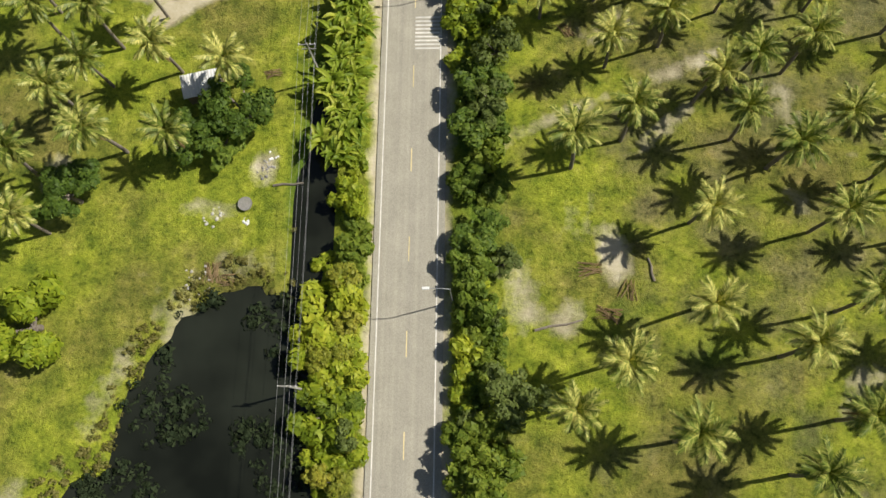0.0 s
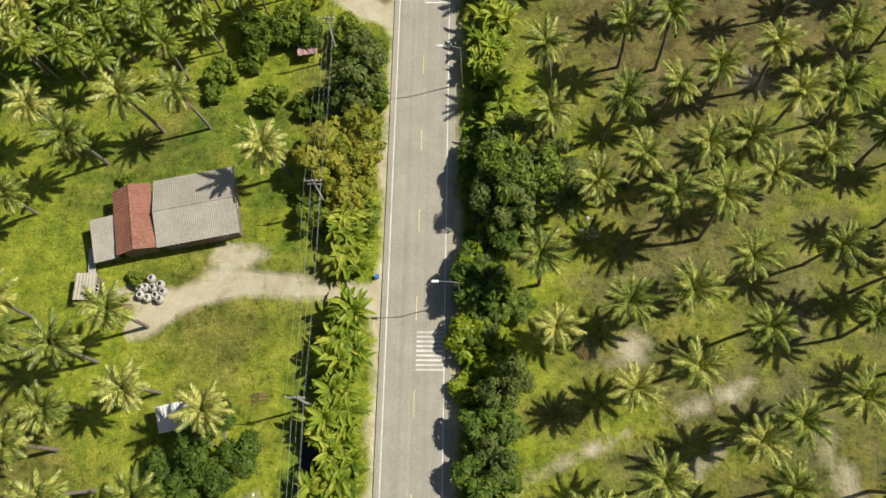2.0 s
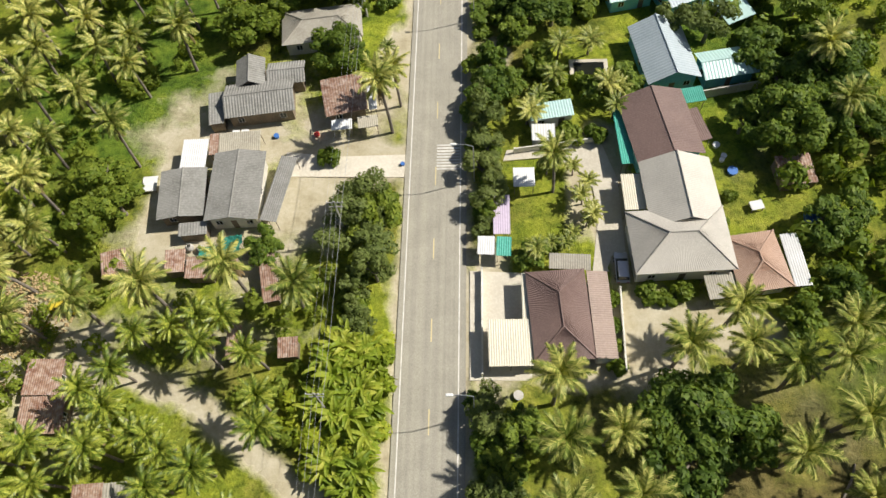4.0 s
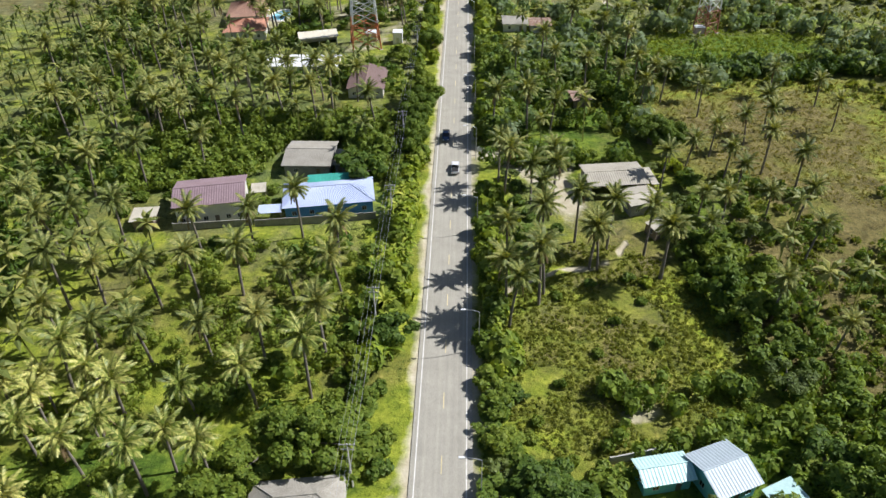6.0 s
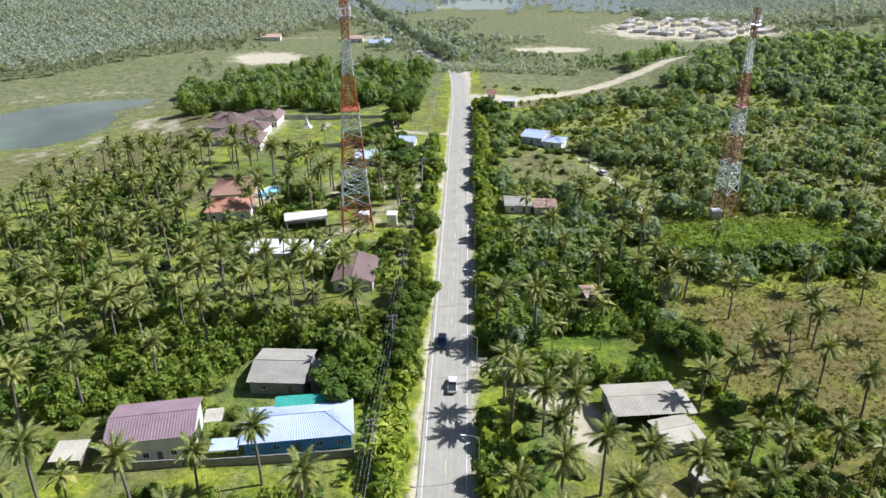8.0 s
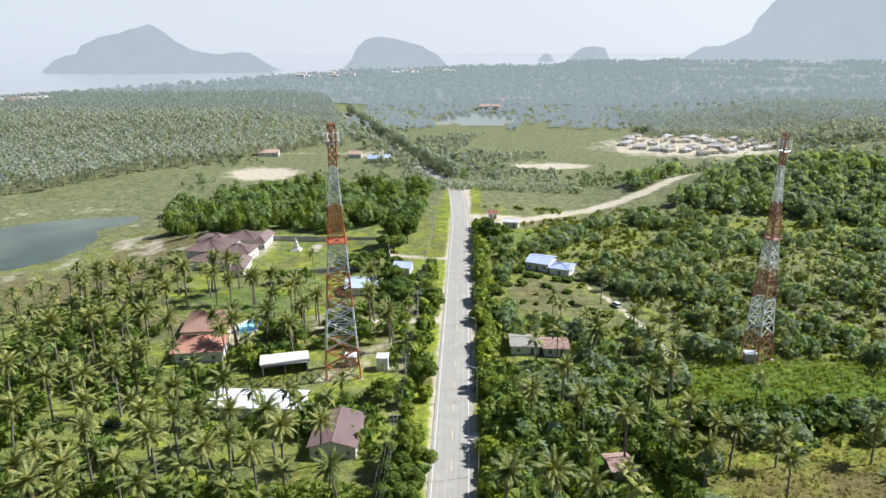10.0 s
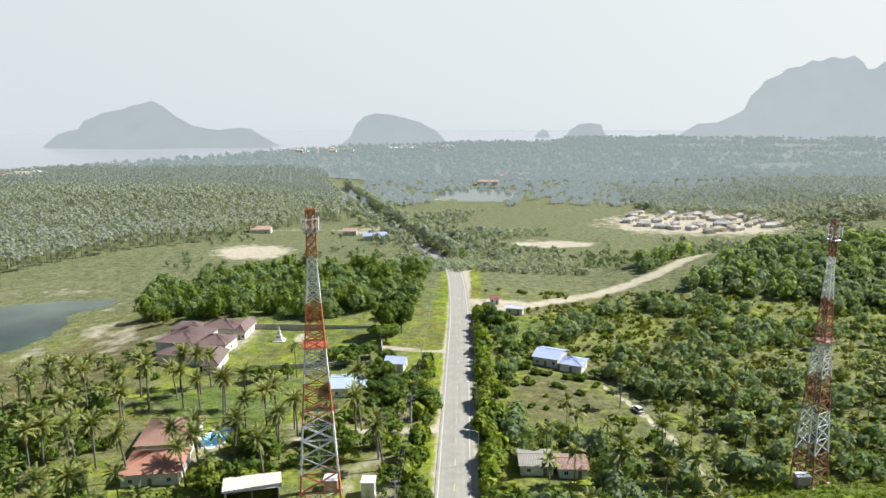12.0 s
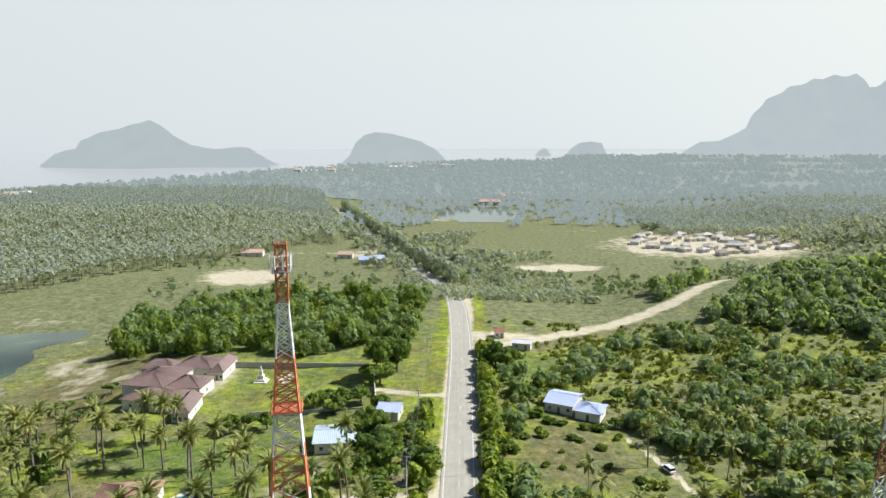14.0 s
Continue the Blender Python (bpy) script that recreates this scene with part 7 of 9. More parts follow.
vehicle(-1.9, 287.0, 180, "dark blue pickup truck driving on the asphalt", M["car_blue"])
vehicle(0.7, 271.0, 0, "white pickup truck with open cargo bed on the asphalt", M["car_white"])
vehicle(25.1, 137.6, 0, "silver car parked beside the grey-roofed house", M["car_silver"], "car", "car")

# ---- far groves, woods and hills ----
def ground_at(x, y):
    return np.where(coast(x, y) > 0, height(x, y), -24)


def far_palms(name, xy, label, fronds=10, seed=1, tall=(8, 12.5), material=None, grow=1.0):
    """A grove too large to count, as one sheet of real palms."""
    rg = np.random.RandomState(seed)
    V, Fc = [], []
    base = 0
    z0 = ground_at(xy[:, 0], xy[:, 1])
    for (x, y), gz in zip(xy, z0):
        h = rg.uniform(*tall)
        lx, ly = rg.uniform(-0.8, 0.8, 2)
        top = (x + lx, y + ly, gz + h)
        for a in (0.0, 2.09, 4.19):
            V.append((x + 0.2 * math.cos(a), y + 0.2 * math.sin(a), gz - 0.3))
        for a in (0.0, 2.09, 4.19):
            V.append((top[0] + 0.13 * math.cos(a), top[1] + 0.13 * math.sin(a), top[2]))
        for i in range(3):
            j = (i + 1) % 3
            Fc.append((base + i, base + j, base + 3 + j, base + 3 + i))
        base += 6
        k0 = rg.uniform(0, 6.28)
        for k in range(fronds):
            az = k0 + k * 2.399
            age = k / (fronds - 1)
            e = math.radians(70 - 95 * age)
            ln = rg.uniform(3.1, 3.9) * grow
            c, s = math.cos(az), math.sin(az)
            m = (top[0] + c * math.cos(e) * ln * 0.5, top[1] + s * math.cos(e) * ln * 0.5, top[2] + math.sin(e) * ln * 0.5)
            e2 = e - 0.85
            q = (m[0] + c * math.cos(e2) * ln * 0.5, m[1] + s * math.cos(e2) * ln * 0.5, m[2] + math.sin(e2) * ln * 0.5)
            w = (0.55 if grow < 1.2 else 0.72) * grow
            V += [top, (m[0] - s * w, m[1] + c * w, m[2] - 0.22), m, (m[0] + s * w, m[1] - c * w, m[2] - 0.22), q]
            Fc += [(base, base + 1, base + 2), (base, base + 2, base + 3), (base + 1, base + 4, base + 2), (base + 2, base + 4, base + 3)]
            base += 5
    ob = raw(name, V, Fc, material or M["palm_grove"])
    return tagged(ob, label, "palm grove", kind="stuff")


def joined_palms(name, xy, grow, stock, label, seed):
    """Palms standing too close to count, with full crowns, as one growth."""
    rg = np.random.RandomState(seed)
    V, Fc, mats, slot, base = [], [], [], [], 0
    for x, y in xy:
        data, top = stock[rg.randint(len(stock))]
        a, k = rg.uniform(0, 6.28), grow * rg.uniform(0.86, 1.14)
        turn = np.array([[math.cos(a), math.sin(a), 0], [-math.sin(a), math.cos(a), 0], [0, 0, 1]])
        for pname, me in data[:3]:
            co = np.empty(len(me.vertices) * 3)
            me.vertices.foreach_get("co", co)
            V.append(co.reshape(-1, 3) @ turn * k + np.array([x, y, hz(x, y)]))
            Fc += [[base + i for i in p.vertices] for p in me.polygons]
            if me.materials[0] not in mats:
                mats.append(me.materials[0])
            slot += [mats.index(me.materials[0])] * len(me.polygons)
            base += len(me.vertices)
    ob = raw(name, np.concatenate(V).tolist(), Fc, mats[0])
    for mt in mats[1:]:
        ob.data.materials.append(mt)
    ob.data.polygons.foreach_set("material_index", slot)
    return tagged(ob, label, "palm grove", kind="stuff")


def far_trees(name, xy, label, material, radius=(2.0, 3.6), leaves=46, seed=3, tall=1.0, leaf=0.26):
    rg = np.random.RandomState(seed)
    n = len(xy)
    r = rg.uniform(*radius, n)
    z0 = ground_at(xy[:, 0], xy[:, 1])
    d = rg.normal(size=(n, leaves, 3)) + np.array([0, 0, 0.35])
    d /= np.linalg.norm(d, axis=2, keepdims=True)
    lump = 0.72 * rg.uniform(0.8, 1.15, (n, leaves)) + 0.3 * np.sin(d[:, :, 0] * 5 + rg.uniform(0, 6, (n, 1))) * np.sin(d[:, :, 1] * 4 + rg.uniform(0, 6, (n, 1)))
    c = np.stack([xy[:, 0], xy[:, 1], z0 + r * 0.95 * tall], 1)[:, None, :] + d * lump[:, :, None] * r[:, None, None] * np.array([1, 1, 0.95 * tall])
    nrm = d + rg.normal(size=d.shape) * 0.3
    nrm /= np.linalg.norm(nrm, axis=2, keepdims=True)
    u = np.cross(nrm, rg.normal(size=d.shape))
    u /= np.linalg.norm(u, axis=2, keepdims=True)
    w = np.cross(nrm, u)
    s = (r[:, None] * leaf * rg.uniform(0.6, 1.4, (n, leaves)))[:, :, None]
    P = np.stack([c - u * s * 0.8 + w * s * 0.85, c - u * s * 0.8 - w * s * 0.85, c + u * s * 1.25], 2).reshape(-1, 3)
    Fc = np.arange(len(P)).reshape(-1, 3)
    ob = raw(name, P.tolist(), Fc.tolist(), material)
    return tagged(ob, label, "trees", kind="stuff")


def scatter(n, box_, inside, seed, gap=0.0):
    rg = np.random.RandomState(seed)
    out = []
    p = rg.uniform((box_[0], box_[2]), (box_[1], box_[3]), (n, 2))
    return p[inside(p[:, 0], p[:, 1])]


def rows_of(x0, x1, y0, y1, step, inside, seed, jitter=1.2, turn=0.0):
    rg = np.random.RandomState(seed)
    gx, gy = np.meshgrid(np.arange(x0, x1, step), np.arange(y0, y1, step))
    p = np.stack([gx.ravel(), gy.ravel()], 1) + rg.uniform(-jitter, jitter, (gx.size, 2))
    c, s = math.cos(radians(turn)), math.sin(radians(turn))
    o = np.array([(x0 + x1) / 2, (y0 + y1) / 2])
    p = (p - o) @ np.array([[c, s], [-s, c]]) + o
    return p[inside(p[:, 0], p[:, 1])]


LISTED = np.array([q for plot in PALM_PLOTS for q in plot])


def clear_of_listed(x, y, d=4.0):
    return np.min(np.hypot(x[:, None] - LISTED[None, :, 0], y[:, None] - LISTED[None, :, 1]), 1) > d


def west_grove(x, y):
    return (x < -15) & clear_of_listed(x, y, 4.5) & (blob(x, y, -45.6, 259, 32, 24) < 0) & (blob(x, y, -30.8, 348.5, 14, 16) < 0) & (blob(x, y, -73.9, 369.5, 16, 22) < 0) & (blob(x, y, -92.5, 447.7, 30, 40) < 0) & (blob(x, y, -59.8, 468.8, 30, 16) < 0) & (x > -150 + (y - 330) * 0.1) & (blob(x, y, -47.1, 338.1, 14, 14) < 0)


far_palms("palm_grove_west", rows_of(-260, -14, 190, 425, 8.4, lambda x, y: west_grove(x, y) & ((x < -58) | (y > 272)) & (blob(x, y, -52, 256, 26, 16) < 0) & clear_of_listed(x, y, 5.5) & (x < -20) & ((y < 385) | (x < -45)) & (blob(x, y, -68, 404, 34, 22) < 0), 5, 2.0, 6), "coconut grove with closely set palms", 14, 11)
southwest = rows_of(-110, -40, 90, 235, 7.0, lambda x, y: (x < -50) & clear_of_listed(x, y, 4.5), 6, 2.0, 10)
far_palms("palm_grove_southwest", southwest[(southwest[:, 0] < -72) | (southwest[:, 1] > 205)], "coconut grove behind the village", 14, 12)
joined_palms("palm_grove_village", southwest[(southwest[:, 0] >= -72) & (southwest[:, 1] <= 205)], 1.0, PALM_DATA, "coconut palms at the back of the village", 81)
far_palms("palm_grove_east", rows_of(14, 200, 230, 430, 11.0, lambda x, y: (x > 18) & (blob(x, y, 80, 288, 38, 40) < 0) & clear_of_listed(x, y, 6) & (np.sin(x * 0.11) + np.sin(y * 0.087 + x * 0.03) > -0.1) & (blob(x, y, 37.3, 259, 18, 18) < 0) & (blob(x, y, 30.1, 211.2, 30, 24) < 0) & (blob(x, y, 89.8, 348.4, 30, 15) < 0) & (blob(x, y, 30.8, 406.3, 18, 20) < 0), 7, 3.5, 9), "scattered coconut palms among shrubs", 14, 13)
thicket = rows_of(-64, -15, 86, 124, 3.6, lambda x, y: clear_of_listed(x, y, 2.4) & (lane(x, y, TRACKS[1][0], 3.6) < 0.5) & (blob(x, y, -37, 106.5, 6, 4.5) < 0) & (y > 92 + 0.25 * (x + 50)) & (blob(x, y, -15, 96, 7, 9) < 0) & (blob(x, y, -48, 120, 6, 8) < 0), 14, 1.4, 20)
joined_palms("young_palm_thicket", thicket, 0.8, YOUNG_DATA, "dense thicket of young bright green palms", 83)
southeast = rows_of(52, 110, -10, 120, 9.0, lambda x, y: clear_of_listed(x, y, 5), 8, 2.0, 12)
far_palms("palm_grove_southeast", southeast[southeast[:, 0] > 72], "coconut grove on dry grass", 14, 14)
joined_palms("palm_grove_dry_field", southeast[southeast[:, 0] <= 72], 1.05, PALM_DATA, "coconut palms on dry grass", 82)
FAR_ROAD = [(-12, 665), (-20, 697), (-37, 738), (-61, 813), (-94, 915), (-128, 1020), (-165, 1140)]


def along(pts, step, off, seed):
    """Places beside a line, off metres to its right."""
    rg = np.random.RandomState(seed)
    out = []
    for (ax, ay), (bx, by) in zip(pts, pts[1:]):
        L = math.hypot(bx - ax, by - ay)
        for k in range(int(L / step)):
            t = (k + rg.uniform(0, 1)) * step / L
            o = off + rg.uniform(-2.5, 2.5)
            out.append((ax + (bx - ax) * t + (by - ay) / L * o, ay + (by - ay) * t - (bx - ax) / L * o))
    return np.array(out)


def far_road():
    V, Fc = [], []
    for i, (x, y) in enumerate(FAR_ROAD):
        a, b = FAR_ROAD[max(i - 1, 0)], FAR_ROAD[min(i + 1, len(FAR_ROAD) - 1)]
        L = math.hypot(b[0] - a[0], b[1] - a[1])
        nx, ny = (b[1] - a[1]) / L, -(b[0] - a[0]) / L
        z = hz(x, y) + 0.5
        V += [(x - nx * 4.5, y - ny * 4.5, z), (x + nx * 4.5, y + ny * 4.5, z)]
    Fc = [(2 * i, 2 * i + 1, 2 * i + 3, 2 * i + 2) for i in range(len(FAR_ROAD) - 1)]
    tagged(raw("road_far", V, Fc, M["asphalt"]), "grey asphalt road running on across the plain", "road", kind="structure")


far_road()
# the great coconut plantation on the coastal plain
def plantation(x, y):
    edge = np.interp(x, [-800, -271, -254, -213, -180, -159, -131, -88], [540, 618, 668, 716, 732, 794, 840, 862])
    return (coast(x, y) > 15) & (y > edge + 6 * np.sin(x * 0.13)) & (x < -75 - (y - 760) * 0.26)


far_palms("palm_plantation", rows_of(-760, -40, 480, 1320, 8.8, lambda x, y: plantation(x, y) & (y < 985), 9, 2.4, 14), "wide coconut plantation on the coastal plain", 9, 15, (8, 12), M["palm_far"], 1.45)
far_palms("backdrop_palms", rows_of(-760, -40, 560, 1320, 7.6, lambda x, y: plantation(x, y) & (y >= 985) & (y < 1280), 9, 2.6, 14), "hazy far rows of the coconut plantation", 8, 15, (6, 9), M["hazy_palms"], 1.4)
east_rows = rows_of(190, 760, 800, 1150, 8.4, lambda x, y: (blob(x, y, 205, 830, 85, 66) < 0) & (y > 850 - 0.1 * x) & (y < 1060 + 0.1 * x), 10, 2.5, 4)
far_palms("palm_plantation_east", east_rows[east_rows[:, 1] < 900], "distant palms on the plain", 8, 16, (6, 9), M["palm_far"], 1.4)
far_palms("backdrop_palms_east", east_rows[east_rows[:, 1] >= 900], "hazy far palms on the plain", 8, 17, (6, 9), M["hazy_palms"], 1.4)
# woods
def in_wood(x, y):
    front = y - 498 - 2.5 * np.sin(x * 0.13) - 0.0016 * (x + 82) ** 2
    return (front > 0) & (y < 588 + 5 * np.sin(x * 0.21)) & (x > -134 - 0.4 * (y - 498) + 4 * np.sin(y * 0.3)) & (x < -20 + 0.02 * (y - 498))


wood = scatter(1250, (-188, -14, 496, 598), in_wood, 21)
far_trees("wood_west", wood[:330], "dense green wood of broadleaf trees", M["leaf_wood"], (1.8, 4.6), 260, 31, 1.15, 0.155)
far_trees("wood_west_bright", wood[330:560], "lighter green trees in the wood", M["leaf_mid"], (1.4, 3.6), 330, 43, 1.2, 0.13)
far_trees("wood_west_dark", wood[560:600], "tall dark trees standing out of the wood", M["leaf_dark"], (3.6, 5.6), 560, 45, 1.3, 0.11)
cut_bank = [(px, py - 13) for px, py in TRACKS[5][0][1:]]


def on_hill(x, y):
    return (height(x, y) > 0.3) & (lane(x, y, TRACKS[5][0], 6.0) < 0.5) & (lane(x, y, cut_bank, 12.0) < 0.5)


hill_xy = scatter(3600, (50, 480, 490, 720), on_hill, 22)
far_trees("wood_hill", hill_xy[:1200], "bushy wood covering the low hill, paled by painted haze", M["leaf_hill"], (2.0, 4.6), 88, 32, 1.0, 0.255)
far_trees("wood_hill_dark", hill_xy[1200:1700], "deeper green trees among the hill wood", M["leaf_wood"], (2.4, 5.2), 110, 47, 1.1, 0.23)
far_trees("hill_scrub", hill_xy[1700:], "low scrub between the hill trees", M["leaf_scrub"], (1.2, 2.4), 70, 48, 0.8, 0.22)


def in_scrub(x, y):
    return (blob(x, y, 30.8, 406.3, 18, 20) < 0) & (blob(x, y, 83.2, 296.6, 34, 20) < 0.0) & (blob(x, y, 89.9, 350.5, 28, 12) < 0) & (blob(x, y, 37.3, 259, 20, 22) < 0) & (lane(x, y, TRACKS[6][0], 5.0) < 0.5) & (blob(x, y, 22.4, 360, 12, 10) < 0) & (blob(x, y, 33, 434, 14, 12) < 0) & (blob(x, y, 30.3, 282.5, 16, 9) < 0) & (lane(x, y, cut_bank, 12.0) < 0.5) & (blob(x, y, 22, 505, 22, 34) < 0)


def clumps(x, y):
    """Positive where trees and bushes crowd, negative in the grassy glades between."""
    v = np.sin(x * 0.083 + 1.6 * np.sin(y * 0.047 + 0.4)) + np.sin(y * 0.094 - 0.6 + 1.3 * np.sin(x * 0.061)) + 0.6 * np.sin(x * 0.23 + y * 0.17)
    v = v + 1.6 * smooth01((26 - x) / 10) - 2.2 * soft(blob(x, y, 92, 437, 38, 6, 2), 0.5) - 2.2 * soft(blob(x, y, 120, 497, 95, 7, 0), 0.5)
    return v + 0.35


east = scatter(4700, (14, 330, 285, 530), lambda x, y: in_scrub(x, y) & (clumps(x, y) > 0), 23)
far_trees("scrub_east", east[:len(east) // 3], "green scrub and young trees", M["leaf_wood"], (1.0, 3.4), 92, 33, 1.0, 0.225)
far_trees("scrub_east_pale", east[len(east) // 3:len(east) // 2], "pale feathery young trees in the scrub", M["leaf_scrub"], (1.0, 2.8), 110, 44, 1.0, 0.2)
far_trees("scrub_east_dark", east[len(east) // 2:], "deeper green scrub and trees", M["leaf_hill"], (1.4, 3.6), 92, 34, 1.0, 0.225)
jungle = scatter(520, (8, 50, 272, 348), lambda x, y: (blob(x, y, 34, 284, 15, 8) < 0) & (blob(x, y, 35, 302, 8, 10) < 0) & (blob(x, y, 27, 358, 16, 12) < 0) & (x < 44 + 0.1 * (y - 272)), 95)
far_trees("jungle_by_road", jungle[::2], "dense dark trees between the road and the meadow", M["leaf_dark"], (1.2, 2.8), 160, 96, 1.2, 0.17)
far_trees("jungle_by_road_light", jungle[1::2], "lighter green trees in the dense growth", M["leaf_mid"], (1.0, 2.6), 150, 97, 1.2, 0.17)
belt = scatter(200, (44, 130, 318, 334), lambda x, y: np.abs(y - 326 - 0.03 * (x - 80)) < 5, 98)
far_trees("meadow_belt", belt, "dark tree belt behind the brown meadow", M["leaf_dark"], (1.4, 2.8), 150, 99, 1.1, 0.17)
weeds = scatter(2600, (50, 130, 328, 366), lambda x, y: blob(x, y, 88, 347, 36, 17) > 0, 100)
far_trees("weed_meadow", weeds, "rank bright green weeds near the tower", M["leaf_bright"], (0.3, 0.8), 22, 101, 0.6, 0.26)
dotted = scatter(420, (15, 200, 585, 730), lambda x, y: (height(x, y) < 0.5) & (lane(x, y, TRACKS[5][0], 9.0) < 0.5) & (blob(x, y, 75, 742, 40, 24, 8) < 0) & (np.sin(x * 0.07 + 1) + np.sin(y * 0.09 + x * 0.03) > 0.1), 103)
far_trees("bushes_by_track", dotted, "bushes dotted over the marshy plain", M["leaf_hill"], (0.9, 2.6), 110, 104, 1.0, 0.2)
west_dots = scatter(330, (-190, -22, 596, 780), lambda x, y: (blob(x, y, -150, 700, 32, 32) < 0) & (lane(x, y, FAR_ROAD, 10.0) < 0.5) & (np.sin(x * 0.06) + np.sin(y * 0.08 + x * 0.04) > 0.35), 105)
far_trees("bushes_on_west_plain", west_dots, "bushes and small trees round the sandy field", M["leaf_hill"], (0.8, 2.4), 100, 106, 1.0, 0.2)
low = scatter(6800, (12, 330, 285, 540), lambda x, y: in_scrub(x, y) | (lane(x, y, cut_bank, 12.0) > 0.5) & (lane(x, y, TRACKS[5][0], 6.0) < 0.5), 63)
far_trees("undergrowth_east", low, "low olive growth covering the ground", M["rank_grass"], (0.6, 1.5), 12, 64, 0.6, 0.5)
plain_low = scatter(1700, (-45, 70, 585, 800), lambda x, y: (blob(x, y, 78, 745, 50, 28, 10) < 0) & (lane(x, y, FAR_ROAD, 7.0) < 0.5), 65)
far_trees("scrub_on_plain", plain_low, "green scrub along the distant road", M["leaf_far"], (0.9, 2.4), 40, 66, 0.9, 0.28)
field = scatter(7000, (52, 140, 228, 322), lambda x, y: (y > 262 - 0.2 * (x - 60)) & (blob(x, y, 88, 276, 46, 52) > 0) & (x > 58 - 0.06 * (y - 228)), 111)
far_trees("dry_field_grass", field, "brown and olive grass of the dry field", M["dry_grass"], (0.15, 0.5), 9, 112, 0.4, 0.45)
slope = scatter(1500, (52, 112, 190, 268), lambda x, y: (y < 268 - 0.2 * (x - 60)) & (x > 62 - 0.1 * (y - 200)) & (np.sin(x * 0.19 + 1.1 * np.sin(y * 0.13)) + np.sin(y * 0.16 + 2.0) > -0.7), 116)
far_trees("slope_bushes", slope[::3], "dark bushes scattered over the rough slope", M["leaf_dark"], (0.7, 2.0), 70, 117, 0.9, 0.2)
far_trees("slope_growth", np.concatenate([slope[1::3], slope[2::3]]), "rank olive growth on the rough slope", M["rank_grass"], (0.5, 1.3), 22, 118, 0.5, 0.34)
yard = scatter(900, (-78, -11, 258, 298), lambda x, y: (blob(x, y, -33, 272, 12, 11) < 0) & ~((x > -60) & (x < -14) & (y < 266)) & (blob(x, y, -20, 262, 6, 4) < 0), 91)
far_trees("yard_bushes", yard, "dense bushes round the grey-roofed house", M["leaf_mid"], (0.9, 2.2), 80, 92, 1.1, 0.2)
brake = scatter(330, (40, 80, 195, 262), lambda x, y: blob(x, y, 55, 224, 9, 32, 12) > 0, 24)
far_trees("thicket_east", brake, "tall dark thicket beside the meadow", M["leaf_dark"], (0.9, 2.3), 170, 35, 1.1, 0.17)
herbs = scatter(6500, (8, 50, 190, 246), lambda x, y: (blob(x, y, 28, 214, 22, 28) > 0) & (np.sin(x * 0.31 + 1.3 * np.sin(y * 0.2)) + np.sin(y * 0.23 + x * 0.1) > -1.5) & (lane(x, y, TRACKS[7][0], 1.2) < 0.5), 67)
far_trees("meadow_growth", herbs, "rank green herbs in the rough meadow", M["rank_grass"], (0.15, 0.5), 13, 68, 0.5, 0.42)
under = scatter(2900, (-130, -14, 195, 420), lambda x, y: west_grove(x, y) & (blob(x, y, -38, 303, 26, 15) < 0) & ((x > -115) | (y > 335)) & ((y > 252) | (x > -32) | (x < -78)) & (blob(x, y, -68, 404, 36, 24) < 0) & (blob(x, y, -90, 384, 14, 8) < 0), 25)
far_trees("undergrowth_west_dark", under[::2], "dark bushes under the palms", M["leaf_dark"], (1.0, 2.6), 50, 41)
far_trees("undergrowth_west", under[1::2], "bushes under the palms", M["leaf_mid"], (0.9, 2.4), 46, 36)
vill = scatter(760, (-62, -12, 100, 240), lambda x, y: (blob(x, y, -30.1, 155.2, 20, 22) < 0) & (blob(x, y, -32.9, 107, 14, 8) < 0) & (lane(x, y, TRACKS[1][0], 2.2) < 0.5) & (y > 104) & (lane(x, y, TRACKS[1][0], 3.4) < 0.5), 26)
far_trees("village_shrubs", vill, "shrubs between village houses", M["leaf_mid"], (0.7, 1.8), 110, 37, 1.0, 0.18)
evil = scatter(620, (24, 78, 118, 205), lambda x, y: (blob(x, y, 34, 152, 15, 38) < 0) & (blob(x, y, 29, 127, 11, 9) < 0) & (blob(x, y, 47, 118, 22, 14) < 0), 27)
far_trees("village_shrubs_east", evil, "dark shrubs and trees round the walled houses", M["leaf_dark"], (0.8, 2.4), 130, 38, 1.0, 0.18)
def open_plain(x, y):
    return (coast(x, y) > 20) & (blob(x, y, 105, 850, 100, 120) < 0) & (blob(x, y, 195, 805, 85, 65) < 0) & (blob(x, y, 12, 1035, 52, 95) < 0) & (blob(x, y, 75, 720, 60, 60) < 0) & (x > -75 - (y - 760) * 0.26) & (blob(x, y, -60, 665, 75, 60) < 0)


def thick(x, y):
    return np.sin(x * 0.021 + 1.7 * np.sin(y * 0.011)) + np.sin(y * 0.017 + 0.9) + smooth01((y - 850) / 500) * 1.8


plain = scatter(5200, (-140, 700, 670, 1300), lambda x, y: open_plain(x, y) & (thick(x, y) > -0.35 - 0.9 * smooth01((y - 760) / 60) * (x < 60)), 28)
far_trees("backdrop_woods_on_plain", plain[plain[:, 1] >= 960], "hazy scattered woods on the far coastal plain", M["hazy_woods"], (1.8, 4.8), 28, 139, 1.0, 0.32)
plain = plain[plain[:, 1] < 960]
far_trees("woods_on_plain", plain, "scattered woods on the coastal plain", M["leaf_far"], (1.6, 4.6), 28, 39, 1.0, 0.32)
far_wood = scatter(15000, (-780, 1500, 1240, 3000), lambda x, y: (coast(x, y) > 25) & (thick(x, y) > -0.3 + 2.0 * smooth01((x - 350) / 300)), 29)
